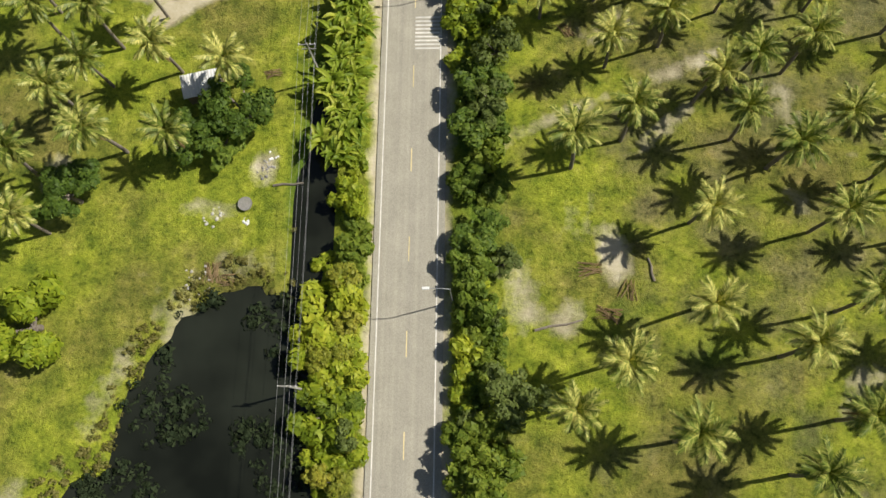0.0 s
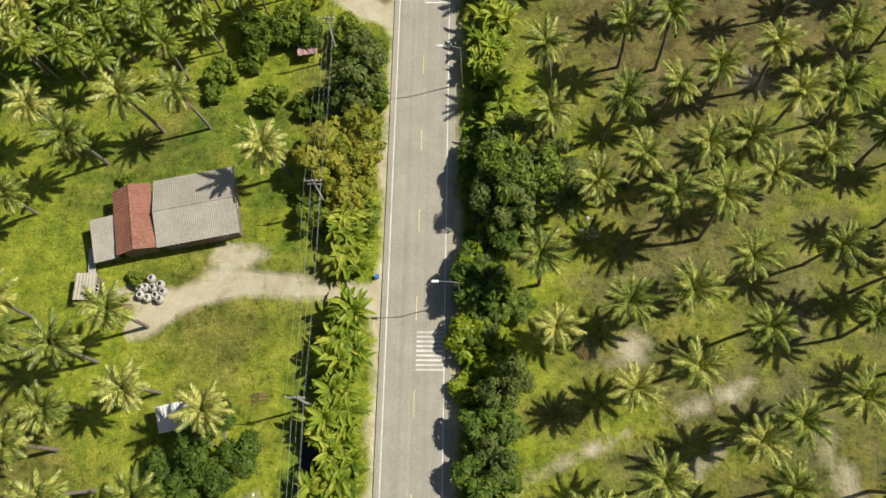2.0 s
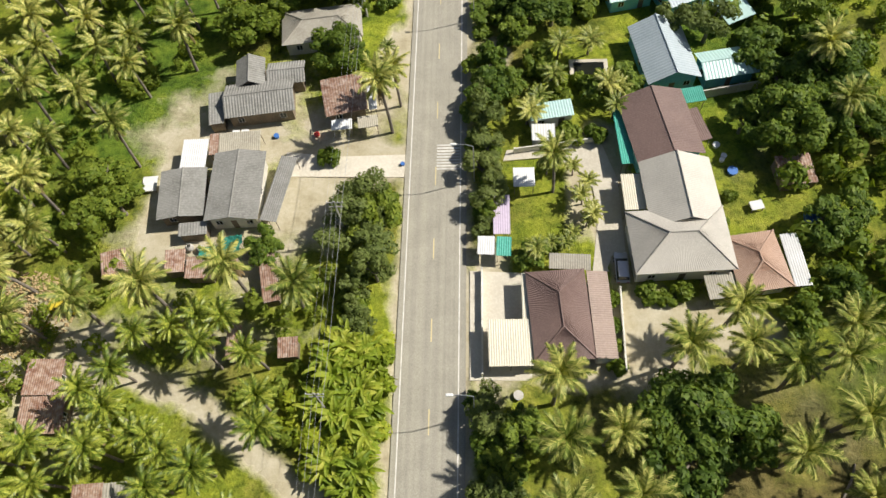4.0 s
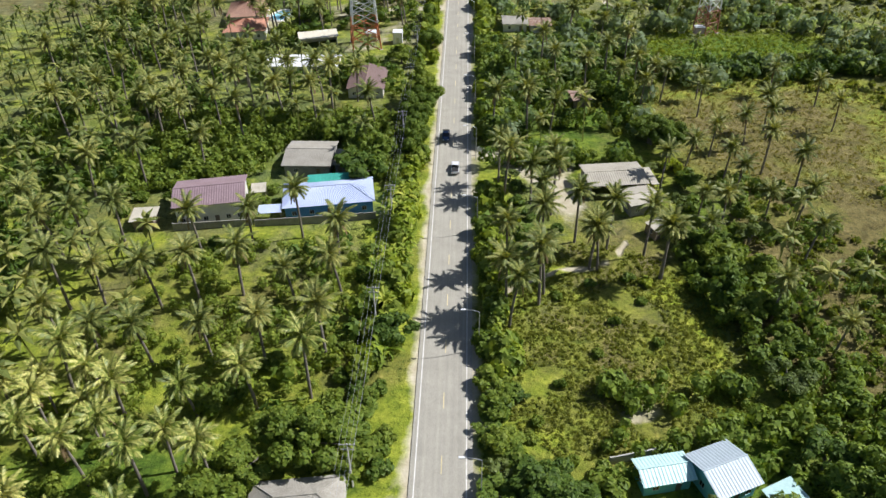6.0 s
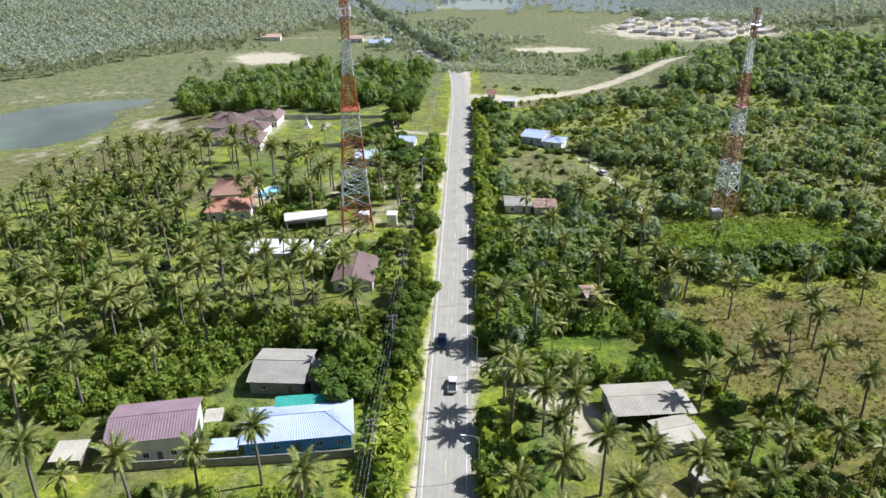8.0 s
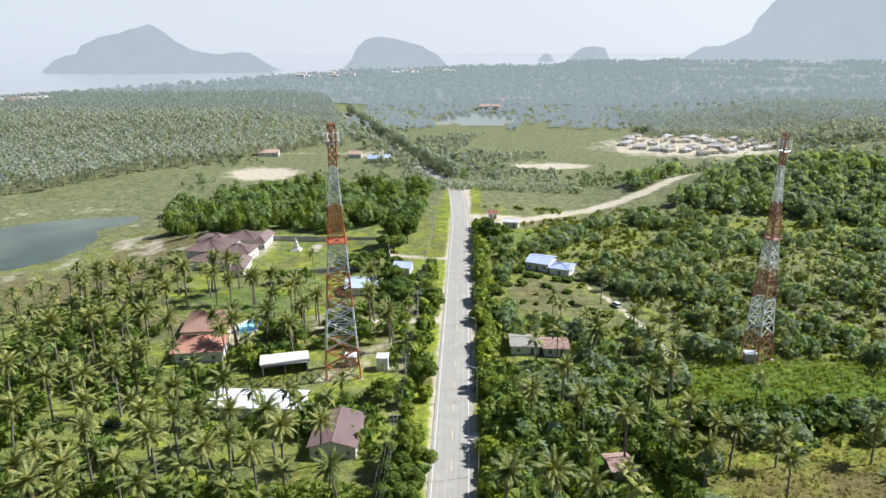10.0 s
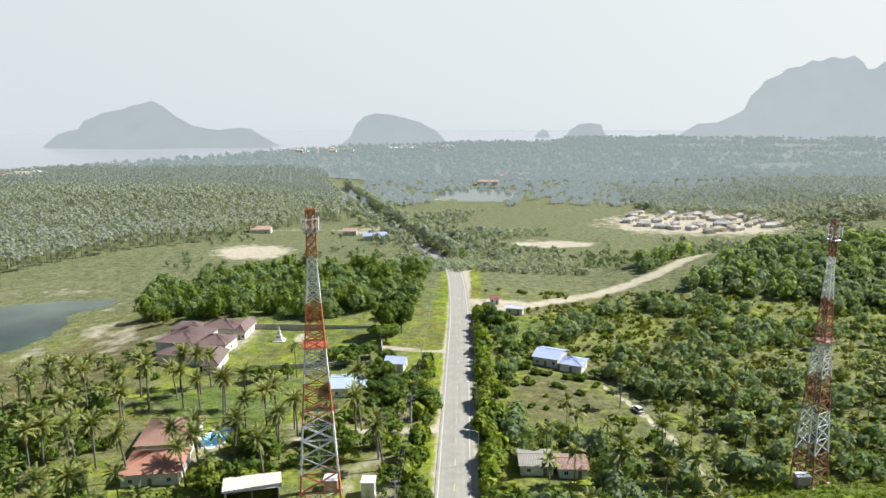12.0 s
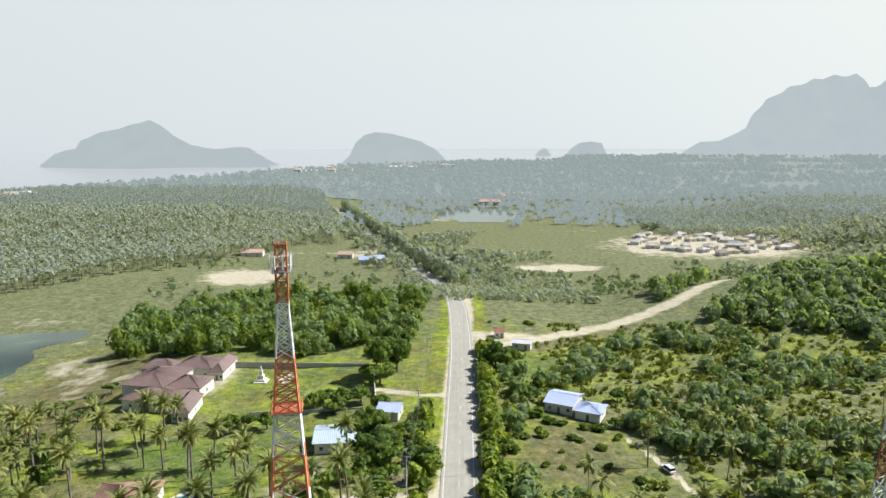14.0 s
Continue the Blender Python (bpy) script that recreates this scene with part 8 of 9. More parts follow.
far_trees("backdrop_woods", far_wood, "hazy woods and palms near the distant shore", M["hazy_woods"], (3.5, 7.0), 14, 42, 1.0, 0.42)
for _n, _leaf in ((0, "leaf_mid"), (1, "leaf_dark"), (2, "leaf_bright")):
    _h = np.array(FAR_HEDGE[_n::3])
    far_trees("roadside_growth", _h[:, :2], "uneven trees and bushes lining the road", M[_leaf], (1.5, 2.8), 260, 50 + _n, 1.0)
avenue = along(FAR_ROAD, 3.2, 9.0, 71)
far_trees("avenue_trees", avenue, "tall trees lining the distant road, paled by painted haze", M["leaf_far"], (2.6, 4.6), 110, 40, 1.7, 0.2)
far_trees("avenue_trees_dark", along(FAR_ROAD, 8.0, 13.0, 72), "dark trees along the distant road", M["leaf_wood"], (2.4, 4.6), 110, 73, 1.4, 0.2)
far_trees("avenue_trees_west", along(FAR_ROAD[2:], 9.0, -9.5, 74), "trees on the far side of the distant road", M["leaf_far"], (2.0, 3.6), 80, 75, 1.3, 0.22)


def backdrop_plain():
    """The hazy far end of the coastal plain, behind everything that shifts."""
    xs, ys = np.linspace(-820, 2300, 80), np.linspace(1130, 3350, 72)
    X, Y = np.meshgrid(xs, ys)
    keep = (coast(X, Y) > 6) & ((Y > 1250) | plantation(X, Y))
    idx = np.arange(X.size).reshape(X.shape)
    V = np.stack([X.ravel(), Y.ravel(), height(X, Y).ravel() + 0.6], 1).tolist()
    Fc = [(int(idx[j, i]), int(idx[j, i + 1]), int(idx[j + 1, i + 1]), int(idx[j + 1, i])) for j in range(71) for i in range(79) if keep[j, i] and keep[j, i + 1] and keep[j + 1, i] and keep[j + 1, i + 1]]
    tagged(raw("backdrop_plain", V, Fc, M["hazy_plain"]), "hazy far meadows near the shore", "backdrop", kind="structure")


backdrop_plain()


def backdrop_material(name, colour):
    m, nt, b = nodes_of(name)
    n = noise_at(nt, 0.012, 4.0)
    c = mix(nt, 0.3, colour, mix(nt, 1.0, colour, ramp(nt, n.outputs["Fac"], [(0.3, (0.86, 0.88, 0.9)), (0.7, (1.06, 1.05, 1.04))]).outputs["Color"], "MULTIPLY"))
    # emission only: the painted haze colour replaces sunlit slopes
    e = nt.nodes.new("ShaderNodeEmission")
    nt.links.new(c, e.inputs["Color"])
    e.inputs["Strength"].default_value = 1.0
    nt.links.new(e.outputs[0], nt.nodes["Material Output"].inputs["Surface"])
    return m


def massif(name, x, y, half, tall, shape, label, material, depth=120):
    """A distant island or mountain: an uneven ridge with sloping flanks."""
    n = 170
    V, Fc = [], []
    for i in range(n + 1):
        s = -1 + 2 * i / n
        h = tall * shape(s)
        h = max(0.0, h + (tall * 0.02) * noise.noise(Vector((s * 9, tall, 0))) * (h > 1))
        V += [(x + s * half, y - depth * (0.25 + h / tall), -21), (x + s * half, y - depth * 0.3, -19 + h * 0.62), (x + s * half, y, -19 + h), (x + s * half, y + depth, -21)]
    for i in range(n):
        for k in range(3):
            Fc.append((4 * i + k, 4 * i + 4 + k, 4 * i + 5 + k, 4 * i + 1 + k))
    ob = raw(name, V, Fc, material)
    return tagged(ob, label, "backdrop", kind="structure")


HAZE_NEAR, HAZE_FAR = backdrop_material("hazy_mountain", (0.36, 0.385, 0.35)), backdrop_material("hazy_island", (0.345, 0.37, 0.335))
def outline(*pts):
    """A skyline through a few (place, height) pairs, both relative."""
    xs, hs = [p[0] for p in pts], [p[1] for p in pts]
    return lambda s: float(np.interp(s, xs, hs))


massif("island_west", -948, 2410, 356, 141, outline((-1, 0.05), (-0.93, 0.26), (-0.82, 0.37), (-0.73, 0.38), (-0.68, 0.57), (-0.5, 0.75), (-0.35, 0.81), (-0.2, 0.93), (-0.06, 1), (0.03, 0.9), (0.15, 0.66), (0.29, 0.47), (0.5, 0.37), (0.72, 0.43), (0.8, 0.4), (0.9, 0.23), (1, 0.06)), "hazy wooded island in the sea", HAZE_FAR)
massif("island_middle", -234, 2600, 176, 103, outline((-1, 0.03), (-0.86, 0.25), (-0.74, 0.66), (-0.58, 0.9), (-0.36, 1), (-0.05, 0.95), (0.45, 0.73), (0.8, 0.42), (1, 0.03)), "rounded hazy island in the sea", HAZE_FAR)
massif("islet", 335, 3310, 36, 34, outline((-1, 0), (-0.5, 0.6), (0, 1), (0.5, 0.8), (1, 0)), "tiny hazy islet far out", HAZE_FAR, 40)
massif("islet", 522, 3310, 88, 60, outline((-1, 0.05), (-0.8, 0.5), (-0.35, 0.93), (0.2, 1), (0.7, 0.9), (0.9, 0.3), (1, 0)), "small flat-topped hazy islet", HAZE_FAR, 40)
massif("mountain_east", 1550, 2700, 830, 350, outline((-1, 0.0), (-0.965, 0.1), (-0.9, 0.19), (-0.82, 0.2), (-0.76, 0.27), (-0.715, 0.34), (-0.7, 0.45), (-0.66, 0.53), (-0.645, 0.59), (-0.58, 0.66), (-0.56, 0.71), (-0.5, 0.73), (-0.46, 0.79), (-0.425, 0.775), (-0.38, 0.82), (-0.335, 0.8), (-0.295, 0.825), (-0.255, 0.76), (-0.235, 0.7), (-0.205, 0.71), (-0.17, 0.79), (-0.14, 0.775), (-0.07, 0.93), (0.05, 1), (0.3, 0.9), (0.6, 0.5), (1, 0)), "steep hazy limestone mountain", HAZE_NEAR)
# pale hazy sky low over the sea
def sky_backdrop():
    m, nt, b = nodes_of("hazy_sky")
    geo = nt.nodes.new("ShaderNodeNewGeometry")
    sep = nt.nodes.new("ShaderNodeSeparateXYZ")
    nt.links.new(geo.outputs["Position"], sep.inputs["Vector"])
    up = ramp(nt, calc(nt, "DIVIDE", sep.outputs["Z"], 1500.0), [(0.0, (0.55, 0.555, 0.49)), (0.035, (0.555, 0.56, 0.495)), (0.14, (0.565, 0.57, 0.5)), (0.5, (0.58, 0.585, 0.51)), (1.0, (0.5, 0.53, 0.5))]).outputs["Color"]
    side = ramp(nt, calc(nt, "ADD", calc(nt, "DIVIDE", sep.outputs["X"], 8000.0), 0.5), [(0.1, (0.9, 0.91, 0.93)), (0.55, (1, 1, 1)), (0.9, (1.14, 1.12, 1.06))]).outputs["Color"]
    e = nt.nodes.new("ShaderNodeEmission")
    nt.links.new(mix(nt, 1.0, up, side, "MULTIPLY"), e.inputs["Color"])
    nt.links.new(e.outputs[0], nt.nodes["Material Output"].inputs["Surface"])
    V, Fc = [], []
    for i in range(41):
        a = radians(30 + 3 * i)
        for z in (-60, 400, 1100):
            V.append((4600 * math.cos(a), 200 + 4450 * math.sin(a), z))
    for i in range(40):
        for k in range(2):
            Fc.append((3 * i + k, 3 * i + 3 + k, 3 * i + 4 + k, 3 * i + 1 + k))
    tagged(raw("backdrop_sky", V, Fc, m), "pale hazy sky over the sea", "backdrop", kind="structure")


sky_backdrop()


def water_sheet(name, x0, x1, y0, y1, z, material, label):
    tagged(raw(name, [(x0, y0, z), (x1, y0, z), (x1, y1, z), (x0, y1, z)], [(0, 1, 2, 3)], material), label, "water", kind="structure")


pond_weed = scatter(1300, (-46, -11, -30, 16), lambda x, y: (pond_depth(x, y) > 0.05) & (np.sin(x * 0.35) + np.sin(y * 0.42 + x * 0.2) > 0.1), 61)
pond_plants = far_trees("pond_weed", np.array(pond_weed), "tangled water weeds standing in the pond", M["pond_weed"], (0.5, 1.5), 34, 62, 0.3, 0.22)
pond_plants.location.z = 0.5
fringe = scatter(2600, (-50, -13, -32, 24), lambda x, y: (pond_depth(x, y) > -0.16) & (pond_depth(x, y) < 0.07) & (np.sin(x * 0.8 + y * 0.3) > -0.75), 93)
far_trees("pond_reeds", fringe, "brown and olive reeds round the pond", M["dry_grass"], (0.25, 0.7), 22, 94, 0.6, 0.3)
water_sheet("water_pond", -48, -9.2, -40, 46, -0.32, M["water_pond"], "black still pond water beside the road")
tagged(raw("water_creek", [(-275, 425, -12.2), (-148, 425, -12.2), (-160, 580, -12.2), (-290, 580, -12.2)], [(0, 1, 2, 3)], M["water_river"]), "shallow brackish creek with muddy banks", "water", kind="structure")
water_sheet("water_lake", -45, 85, 1000, 1160, -13.75, M["water_river"], "distant pale reservoir")



# ---- rumble bars painted on the road ----
def rumble(y0, y1, n, x0=0.1, x1=3.45):
    for k in range(n):
        y = y0 + (y1 - y0) * k / (n - 1)
        e = strip("rumble_bar", x0, x1, y - 0.13, y + 0.13, 0.009, M["paint_white"], 3.0)
        e.parent = road


rumble(49.6, 54.3, 9)
rumble(103.9, 108.1, 9)
rumble(154.2, 158.4, 9)


# ---- small things in the yards ----
def water_jar():
    ob = thing("water_jar", -35.0, 58.6, hz(-35, 58.6), 0, "round concrete water jar standing in the yard", "jar", "water jars")
    bm = bmesh.new()
    prof = [(0.3, 0.0), (0.5, 0.15), (0.62, 0.45), (0.58, 0.75), (0.4, 0.98), (0.36, 1.06), (0.3, 1.06), (0.3, 0.9), (0.45, 0.6), (0.4, 0.2), (0.0, 0.15)]
    rings = [[bm.verts.new((r * math.cos(i * math.pi / 7), r * math.sin(i * math.pi / 7), z)) for i in range(14)] for r, z in prof[:-1]]
    for a, b in zip(rings, rings[1:]):
        for i in range(14):
            bm.faces.new((a[i], a[(i + 1) % 14], b[(i + 1) % 14], b[i]))
    bm.faces.new(rings[-1])
    part("jar_body", bm, M["concrete"], ob, smooth=True)
    return ob


jar = water_jar()
for jx, jy in ((-36.0, 58.9), (-34.0, 58.9), (-33.1, 59.4), (-35.5, 60.0), (-34.5, 60.0), (-33.6, 60.4), (-36.2, 59.9), (-34.9, 61.2), (-33.4, 58.4)):
    copy_thing(jar, pose(jx, jy, hz(jx, jy), 0, 0, rnd.uniform(0, 90)))
for jx, jy in ((-34.2, 142.2 - 1.0), (-32.6, 141.0)):
    copy_thing(jar, pose(jx, jy, hz(jx, jy)))


def tarp(x, y, w, d, z, material, label, rz=0.0):
    """A sagging sheet on four poles."""
    ob = thing("tarpaulin_shelter", x, y, hz(x, y), rz, label, "tarpaulin")
    bm = bmesh.new()
    n = 10
    top = [[bm.verts.new((w * i / n, d * j / n, z - 0.35 * math.sin(math.pi * i / n) * math.sin(math.pi * j / n) + 0.07 * math.sin(i * 2.1 + j))) for i in range(n + 1)] for j in range(n + 1)]
    for j in range(n):
        for i in range(n):
            bm.faces.new((top[j][i], top[j][i + 1], top[j + 1][i + 1], top[j + 1][i]))
    bmesh.ops.solidify(bm, geom=bm.faces[:], thickness=0.02)
    part("sheet", bm, material, ob)
    for px, py in ((0, 0), (w, 0), (0, d), (w, d)):
        bm = bmesh.new()
        bar(bm, (px, py, -0.2), (px, py, z - 0.02), 0.035, 5)
        part("pole", bm, M["timber"], ob)


tarp(-32.0, 138.9, 5.6, 1.6, 1.9, M["roof_green"], "sagging green tarpaulin over the shack yard", 6)
tarp(-29.6, 140.5, 3.4, 1.5, 1.9, M["roof_green"], "torn green net stretched beside the house", 10)
tarp(49.5, 144.0, 2.6, 2.2, 1.5, M["blue"], "blue tarpaulin over a woodpile", -20)
tarp(-17.9, 94.0, 2.8, 3.4, 1.8, M["pink"], "faded pink canvas shelter on the grass", 8)


def slab_table(x, y, w, d, h, material, label, rz=0.0):
    ob = thing("yard_table", x, y, hz(x, y), rz, label, "table")
    bm = bmesh.new()
    box(bm, -w / 2, -d / 2, h - 0.06, w / 2, d / 2, h)
    bmesh.ops.bevel(bm, geom=bm.edges[:], offset=0.02, segments=1, affect="EDGES")
    part("tabletop", bm, material, ob)
    for sx in (-1, 1):
        for sy in (-1, 1):
            bm = bmesh.new()
            box(bm, sx * (w / 2 - 0.12) - 0.05, sy * (d / 2 - 0.12) - 0.05, -0.1, sx * (w / 2 - 0.12) + 0.05, sy * (d / 2 - 0.12) + 0.05, h - 0.062)
            part("leg", bm, M["timber"], ob)


slab_table(-42.3, 152.0, 2.2, 2.6, 0.7, M["white"], "white slab table in the bare yard", 4)
slab_table(-29.2, 160.5, 1.2, 1.8, 0.8, M["white"], "white board drying on trestles", 0)
slab_table(-30.6, 160.4, 1.1, 1.8, 0.8, M["white"], "white board drying on trestles", 0)
slab_table(44.3, 147.0, 1.8, 1.4, 0.9, M["roof_white"], "small white-roofed spirit house on the lawn", 12)
slab_table(-43.2, 63.6, 1.0, 3.6, 0.6, M["concrete"], "pale concrete wash bench behind the house", 8)


def round_tub(x, y, r, material, label):
    ob = thing("tub", x, y, hz(x, y), 0, label, "tub")
    bm = bmesh.new()
    bar(bm, (0, 0, -0.05), (0, 0, 0.5), r * 0.85, 14, r)
    part("body", bm, material, ob)
    bm = bmesh.new()
    bar(bm, (0, 0, 0.5), (0, 0, 0.53), r * 1.06, 14)
    part("rim", bm, material, ob)


for tx, ty, tr_, tm, tl in ((40.6, 157.5, 0.5, "white", "round pale tub on the grass"), (41.4, 155.6, 0.4, "white", "round pale tub on the grass"), (41.0, 154.9, 0.35, "white", "round pale tub on the grass"), (42.2, 153.0, 0.7, "blue", "blue plastic tub on the grass"), (-18.2, 160.6, 0.4, "red", "red plastic tub beside the shack"), (-24.4, 160.4, 0.4, "blue", "blue plastic tub beside the house"), (11.0, 120.4, 0.6, "concrete", "round concrete ring on the ground"), (-42.3, 137.2, 0.5, "yellow", "yellow plastic tub under the shack roof"), (-4.9, 155.0, 0.3, "blue", "blue rubbish bin at the road"), (-5.2, 61.5, 0.3, "blue", "blue rubbish bin at the road"), (-21.4, 27.5, 0.9, "concrete_dark", "old concrete well ring in rough grass")):
    round_tub(tx, ty, tr_, M[tm], tl)


def coconut_heap(x, y, rx, ry, n, seed):
    """Heap of coconut husks spread over the ground."""
    rg = random.Random(seed)
    bm = bmesh.new()
    for _ in range(n):
        a, r = rg.uniform(0, 6.283), math.sqrt(rg.random())
        px, py = x + rx * r * math.cos(a), y + ry * r * math.sin(a)
        m = pose(px, py, hz(px, py) + 0.1 + 0.7 * (1 - r) * rg.random(), rg.uniform(0, 180), rg.uniform(0, 180), 0) @ Matrix.Diagonal((1.3, 1, 0.8, 1))
        bmesh.ops.create_icosphere(bm, subdivisions=1, radius=rg.uniform(0.12, 0.2), matrix=m)
    tagged(put(bm, "coconut_husks", M["husk"]), "wide heap of dry brown coconut husks", "husks", kind="stuff")


coconut_heap(-57.5, 131.5, 9.0, 6.5, 1500, 5)


def dead_branches(x, y, length, n, seed, label):
    rg = random.Random(seed)
    ob = thing("brushwood_pile", x, y, hz(x, y), rg.uniform(0, 180), label, "brushwood")
    for _ in range(n):
        a, o = rg.uniform(-0.5, 0.5), rg.uniform(-0.8, 0.8)
        bm = bmesh.new()
        tube(bm, [(-length / 2 * math.cos(a), o - length / 2 * math.sin(a), 0.05), (0, o, 0.15 + 0.2 * rg.random()), (length / 2 * math.cos(a), o + length / 2 * math.sin(a), 0.08)], [0.05, 0.06, 0.03], 5)
        part("branch", bm, M["palm_dry"], ob)


for bx, by, bl, bn in ((24.5, 13.5, 3.2, 14), (22.5, 19.0, 3.0, 12), (-25.0, 18.5, 2.8, 16), (-47.5, 30.0, 3.0, 12), (-19.0, 46.0, 2.4, 8), (20.5, 52.0, 2.4, 8), (27.0, 16.5, 2.6, 8), (-23.0, 17.5, 2.0, 10), (-38.5, 96.0, 2.0, 6), (-55.0, 121.0, 2.6, 8)):
    dead_branches(bx, by, bl, bn, int(bx * 7 + by), "pile of dead palm fronds and branches on grass")


def rubble_patch(x, y, r, n, seed, material, label, name="rubble_heap", category="rubble"):
    """Broken pieces lying loosely together, each a chipped block of its own."""
    rg = random.Random(seed)
    ob = thing(name, x, y, hz(x, y), rg.uniform(0, 360), label, category)
    for k in range(n):
        a, d, e = rg.uniform(0, 6.28), r * math.sqrt(rg.random()), rg.uniform(0.09, 0.26)
        bm = bmesh.new()
        bmesh.ops.create_icosphere(bm, subdivisions=1, radius=e)
        for v in bm.verts:
            v.co = Vector((v.co.x * rg.uniform(0.8, 1.4), v.co.y * rg.uniform(0.7, 1.2), v.co.z * 0.55))
        part("piece", bm, material, ob, m=Matrix.Translation((d * math.cos(a), d * math.sin(a), e * 0.3)) @ Matrix.Rotation(a * 3, 4, "Z"))


for rx_, ry_, rr, rn, rm, rl in ((-19.2, 32.3, 1.3, 22, "concrete_dark", "ring of ash-grey rubble round a burnt patch"), (-25.4, 25.8, 1.5, 16, "concrete", "pale rubble scattered over the lawn"), (-20.9, 25.5, 0.7, 6, "white", "white plastic scraps lying in the grass"), (-18.2, 34.4, 0.9, 7, "white", "white plastic scraps beside the burnt patch"), (-27.0, 17.2, 2.4, 18, "concrete", "pale broken blocks among the brushwood"), (22.5, 68.0, 1.6, 18, "concrete", "pale gravel heap under the palms"), (13.0, 105.0, 1.4, 14, "concrete", "pale rubble heap by the hedge")):
    rubble_patch(rx_, ry_, rr, rn, int(rx_ * 13 + ry_), M[rm], rl)


def fallen_trunk(x, y, rz, length, label="fallen grey palm trunk lying in the grass"):
    ob = thing("fallen_trunk", x, y, hz(x, y) + 0.12, rz, label, "tree trunk")
    bm = bmesh.new()
    tube(bm, [(-length / 2, 0, 0), (-length / 6, 0.12, 0.03), (length / 6, -0.06, 0.02), (length / 2, 0.1, 0.0)], [0.18, 0.16, 0.15, 0.11], 7)
    part("log", bm, M["bark"], ob)


for fx, fy, fr, fl in ((18.5, 12.0, 12, 6.0), (30.0, 19.0, 100, 3.0), (-16.0, 30.2, 4, 4.0), (-27.5, 100.0, -45, 3.0), (48.0, 110.0, 60, 6.0)):
    fallen_trunk(fx, fy, fr, fl)


def swimming_pool(x, y):
    ob = thing("swimming_pool", x, y, hz(x, y) + 0.06, 0, "kidney-shaped swimming pool with pale paved rim", "pool")
    def outline(grow):
        return [((3.0 + grow) * math.cos(a) * (1 + 0.12 * math.sin(2 * a)), (5.4 + grow) * math.sin(a) * (1 + 0.1 * math.cos(a)), 0) for a in [k * math.pi / 16 for k in range(32)]]
    bm = bmesh.new()
    f = bm.faces.new([bm.verts.new((p[0], p[1], 0.10)) for p in outline(0)])
    part("water", bm, M["water_pool"], ob, "clear turquoise pool water")
    bm = bmesh.new()
    a, b = [bm.verts.new((p[0], p[1], 0.16)) for p in outline(0.02)], [bm.verts.new((p[0], p[1], 0.16)) for p in outline(1.3)]
    c = [bm.verts.new((p[0], p[1], -0.4)) for p in outline(1.3)]
    d = [bm.verts.new((p[0], p[1], -0.4)) for p in outline(0.02)]
    for i in range(32):
        j = (i + 1) % 32
        bm.faces.new((a[i], b[i], b[j], a[j]))
        bm.faces.new((b[i], c[i], c[j], b[j]))
        bm.faces.new((d[i], a[i], a[j], d[j]))
    part("paved_rim", bm, M["plaster"], ob)


swimming_pool(-64.5, 381.5)


def monument(x, y):
    ob = thing("monument", x, y, hz(x, y), 0, "white stepped stone monument on the lawn", "monument")
    for k, (w, z0, z1) in enumerate(((4.5, -0.2, 0.5), (3.2, 0.502, 1.2), (2.0, 1.202, 2.6), (1.2, 2.602, 4.2), (0.6, 4.202, 5.6))):
        bm = bmesh.new()
        box(bm, -w / 2, -w / 2, z0, w / 2, w / 2, z1)
        bmesh.ops.bevel(bm, geom=bm.edges[:], offset=0.06, segments=1, affect="EDGES")
        part("tier", bm, M["plaster"], ob)


monument(-69.7, 467.6)


def road_sign(x, y, w, h, label, material, z=1.6):
    ob = thing("road_sign", x, y, hz(x, y), 0, label, "sign")
    for sx in (-1, 1):
        bm = bmesh.new()
        bar(bm, (sx * w * 0.4, 0, -0.2), (sx * w * 0.4, 0, z + h), 0.04, 6)
        part("post", bm, M["steel"], ob)
    bm = bmesh.new()
    box(bm, -w / 2, -0.1, z, w / 2, -0.05, z + h)
    part("board", bm, material, ob)


road_sign(6.8, 278.5, 1.8, 1.1, "white roadside notice board on two posts", M["white"], 1.0)
road_sign(-11.5, 91.5, 1.4, 1.4, "pale notice board on two posts", M["white"], 1.6)


def garden_pond(x0, y0, x1, y1):
    ob = thing("garden_pond", (x0 + x1) / 2, (y0 + y1) / 2, hz(x0, y0), 0, "square dark garden pond with pale concrete rim", "pond")
    w, d = (x1 - x0) / 2, (y1 - y0) / 2
    for a in ((-w - 0.6, -d - 0.6, w + 0.6, -d), (-w - 0.6, d, w + 0.6, d + 0.6), (-w - 0.6, -d, -w, d), (w, -d, w + 0.6, d)):
        bm = bmesh.new()
        box(bm, a[0], a[1], -0.2, a[2], a[3], 0.35)
        part("rim", bm, M["yard"], ob)
    bm = bmesh.new()
    box(bm, -w + 0.003, -d + 0.003, -0.2, w - 0.003, d - 0.003, 0.2)
    part("water", bm, M["water_pond"], ob, "dark still water")


garden_pond(21.1, 170.2, 25.8, 173.5)


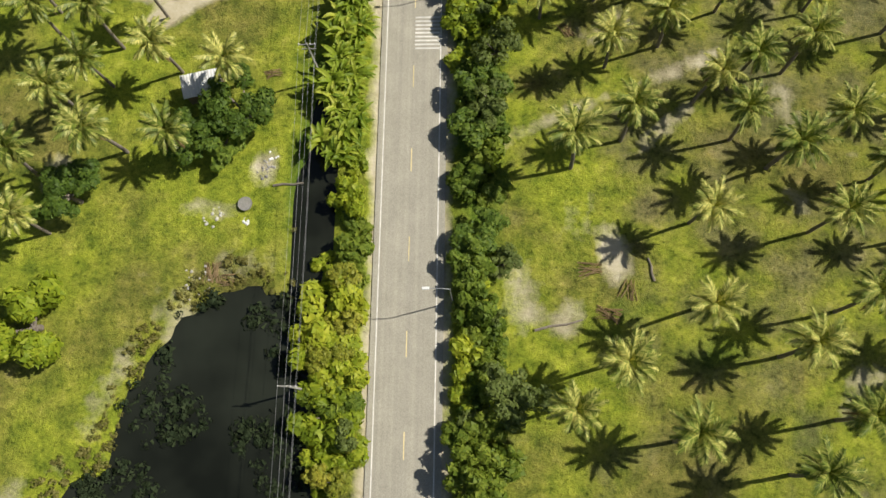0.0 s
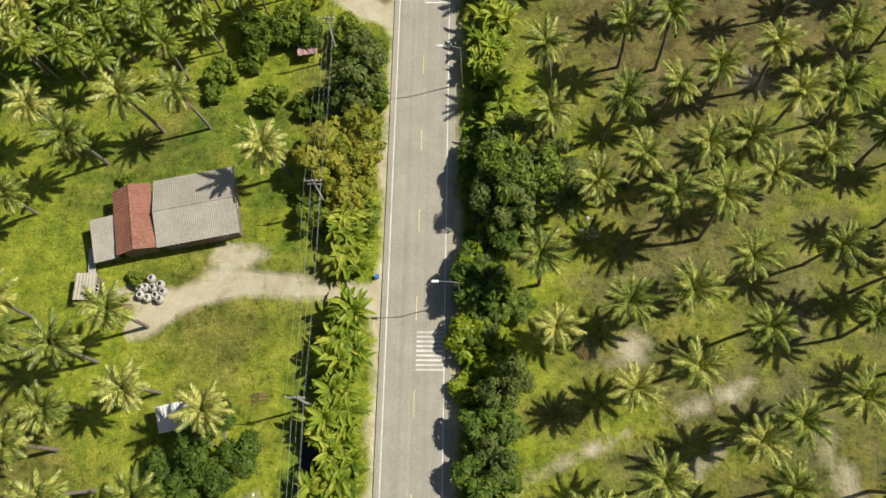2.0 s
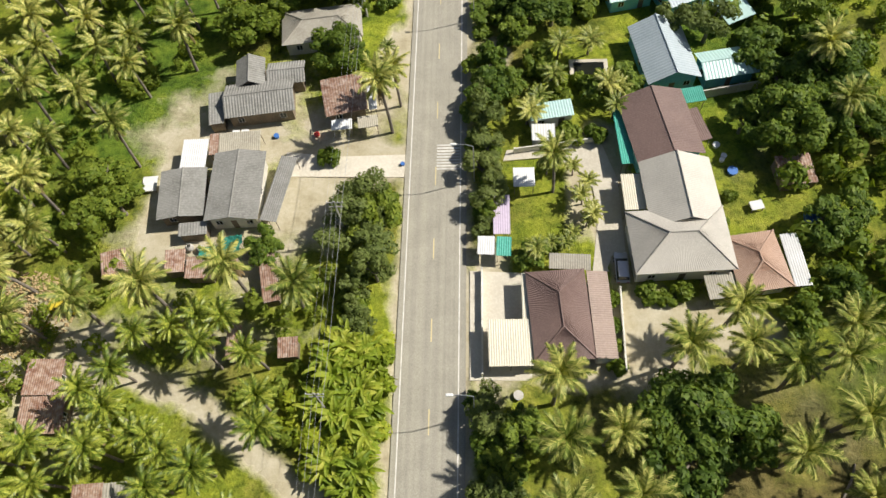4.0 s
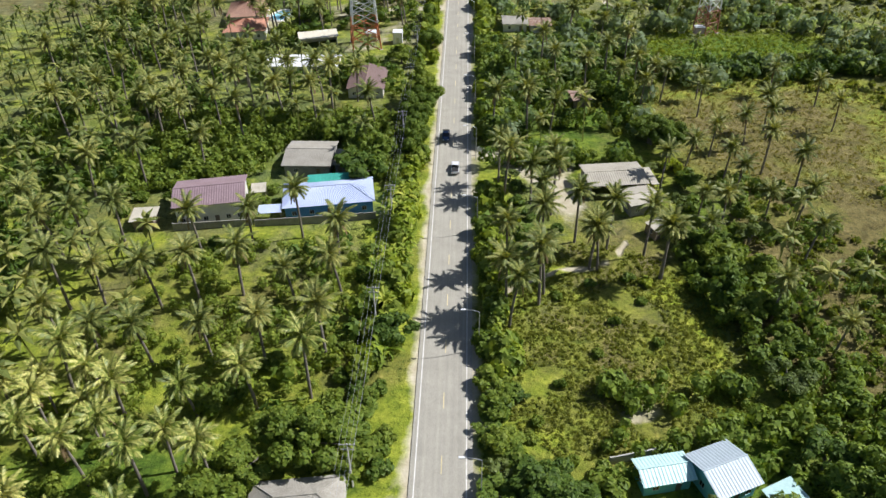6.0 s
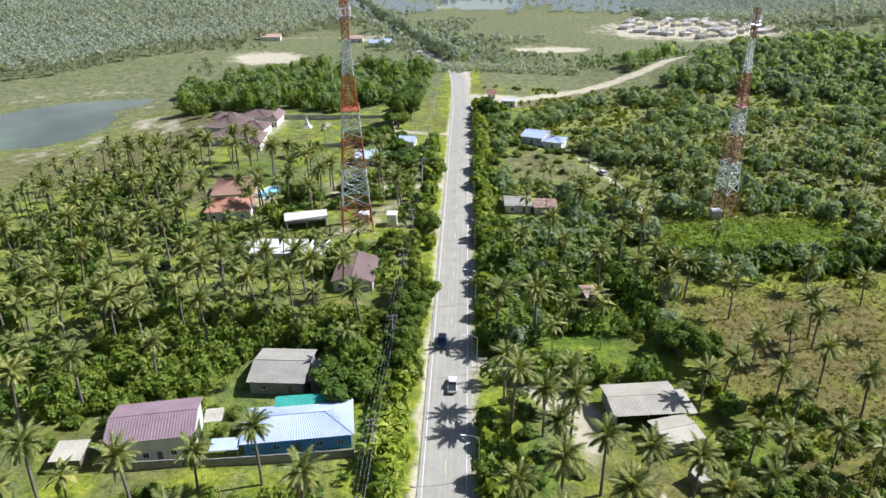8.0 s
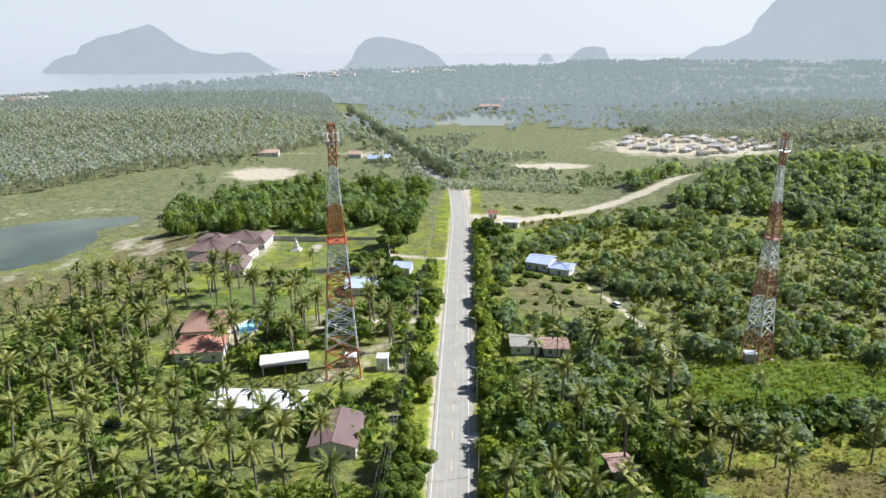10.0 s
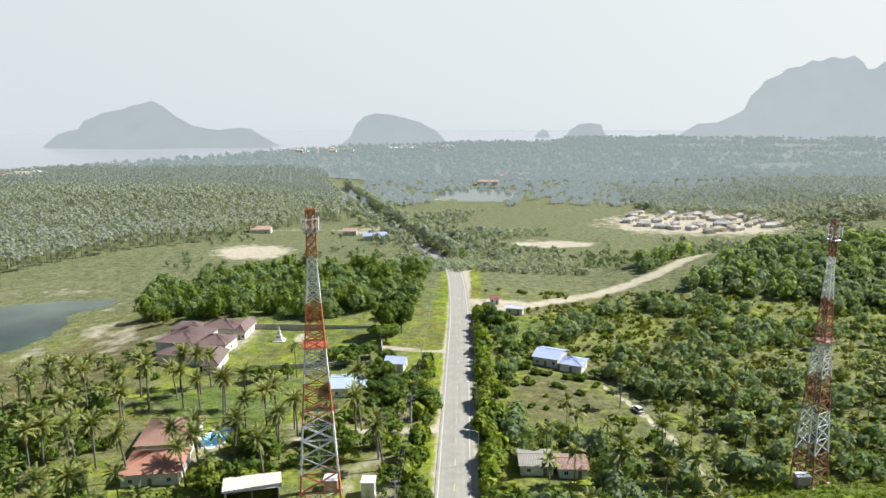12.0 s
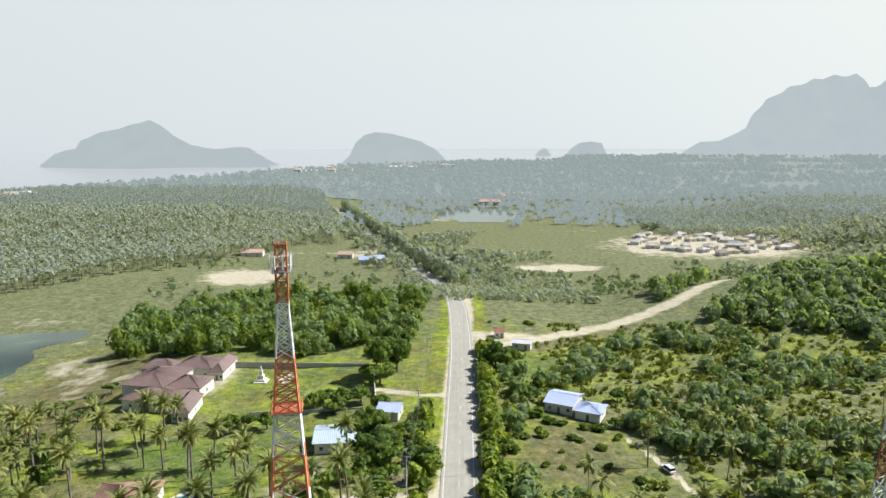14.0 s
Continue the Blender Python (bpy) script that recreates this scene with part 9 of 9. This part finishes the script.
def garden_palm(x, y, k):
    """Low bright palms planted round the lawn."""
    data, top = rnd.choice(PALM_DATA)
    ob = thing("garden_palm", x, y, hz(x, y) - 0.1, rnd.uniform(0, 360), "young bright garden palm on the lawn", "palm tree", "garden palms")
    ob.scale = (k * 0.55, k * 0.55, k * 0.3)
    for name, me in data[:2]:
        share(name, me, ob, Matrix())


for gx, gy in ((17.0, 154.6), (19.7, 152.9), (21.4, 149.9), (22.0, 146.7), (20.9, 144.2), (18.3, 141.3), (15.9, 141.3), (13.7, 139.5), (20.7, 148.0), (21.5, 144.5), (16.0, 153.0), (19.0, 143.0), (-8.0, 176.0), (-9.0, 172.0), (-8.6, 168.5)):
    garden_palm(gx, gy, rnd.uniform(0.8, 1.2))
for gx, gy in ((14.9, 165.2), (17.1, 168.3), (18.7, 174.4), (23.5, 175.4), (24.5, 167.0), (27.8, 167.0), (13.5, 162.1), (26.2, 162.8)):
    garden_palm(gx, gy, rnd.uniform(1.2, 1.6))
vehicle(-50.0, 136.4 - 4, 80, "old yellow three-wheeled cart under the shack", M["yellow"], "car", "cart")
vehicle(-78.0, 322.0, 70, "dark car parked under the palms", M["car_blue"], "car", "car")
vehicle(52.5, 402.0, 20, "white van parked on the sandy track", M["car_white"], "car", "van")


# ---- paved yards ----
def paving(name, pts, label, z=0.1):
    bm = bmesh.new()
    top = [bm.verts.new((x, y, hz(x, y) * 0 + z)) for x, y in pts]
    f = bm.faces.new(top)
    g = bmesh.ops.extrude_face_region(bm, geom=[f])
    bmesh.ops.translate(bm, vec=(0, 0, -0.5), verts=[v for v in g["geom"] if isinstance(v, bmesh.types.BMVert)])
    tagged(put(bm, name, M["yard"]), label, "pavement", kind="structure")


paving("pavement_yard", [(9.8, 155.4), (10.4, 157.3), (24.2, 158.4), (26.0, 152.0), (26.0, 137.4), (21.4, 137.4), (22.9, 146.5), (22.4, 150.6), (20.2, 154.2), (16.5, 156.0)], "pale concrete yard curving round the lawn")
paving("pavement_forecourt", [(5.0, 122.4), (12.8, 122.4), (12.8, 137.2), (5.0, 137.6)], "pale concrete forecourt of the bungalow")
paving("pavement_lane", [(-22.5, 153.2), (-4.6, 152.8), (-4.6, 156.8), (-15, 156.6), (-22.5, 157.6)], "pale concrete lane to the grey house")
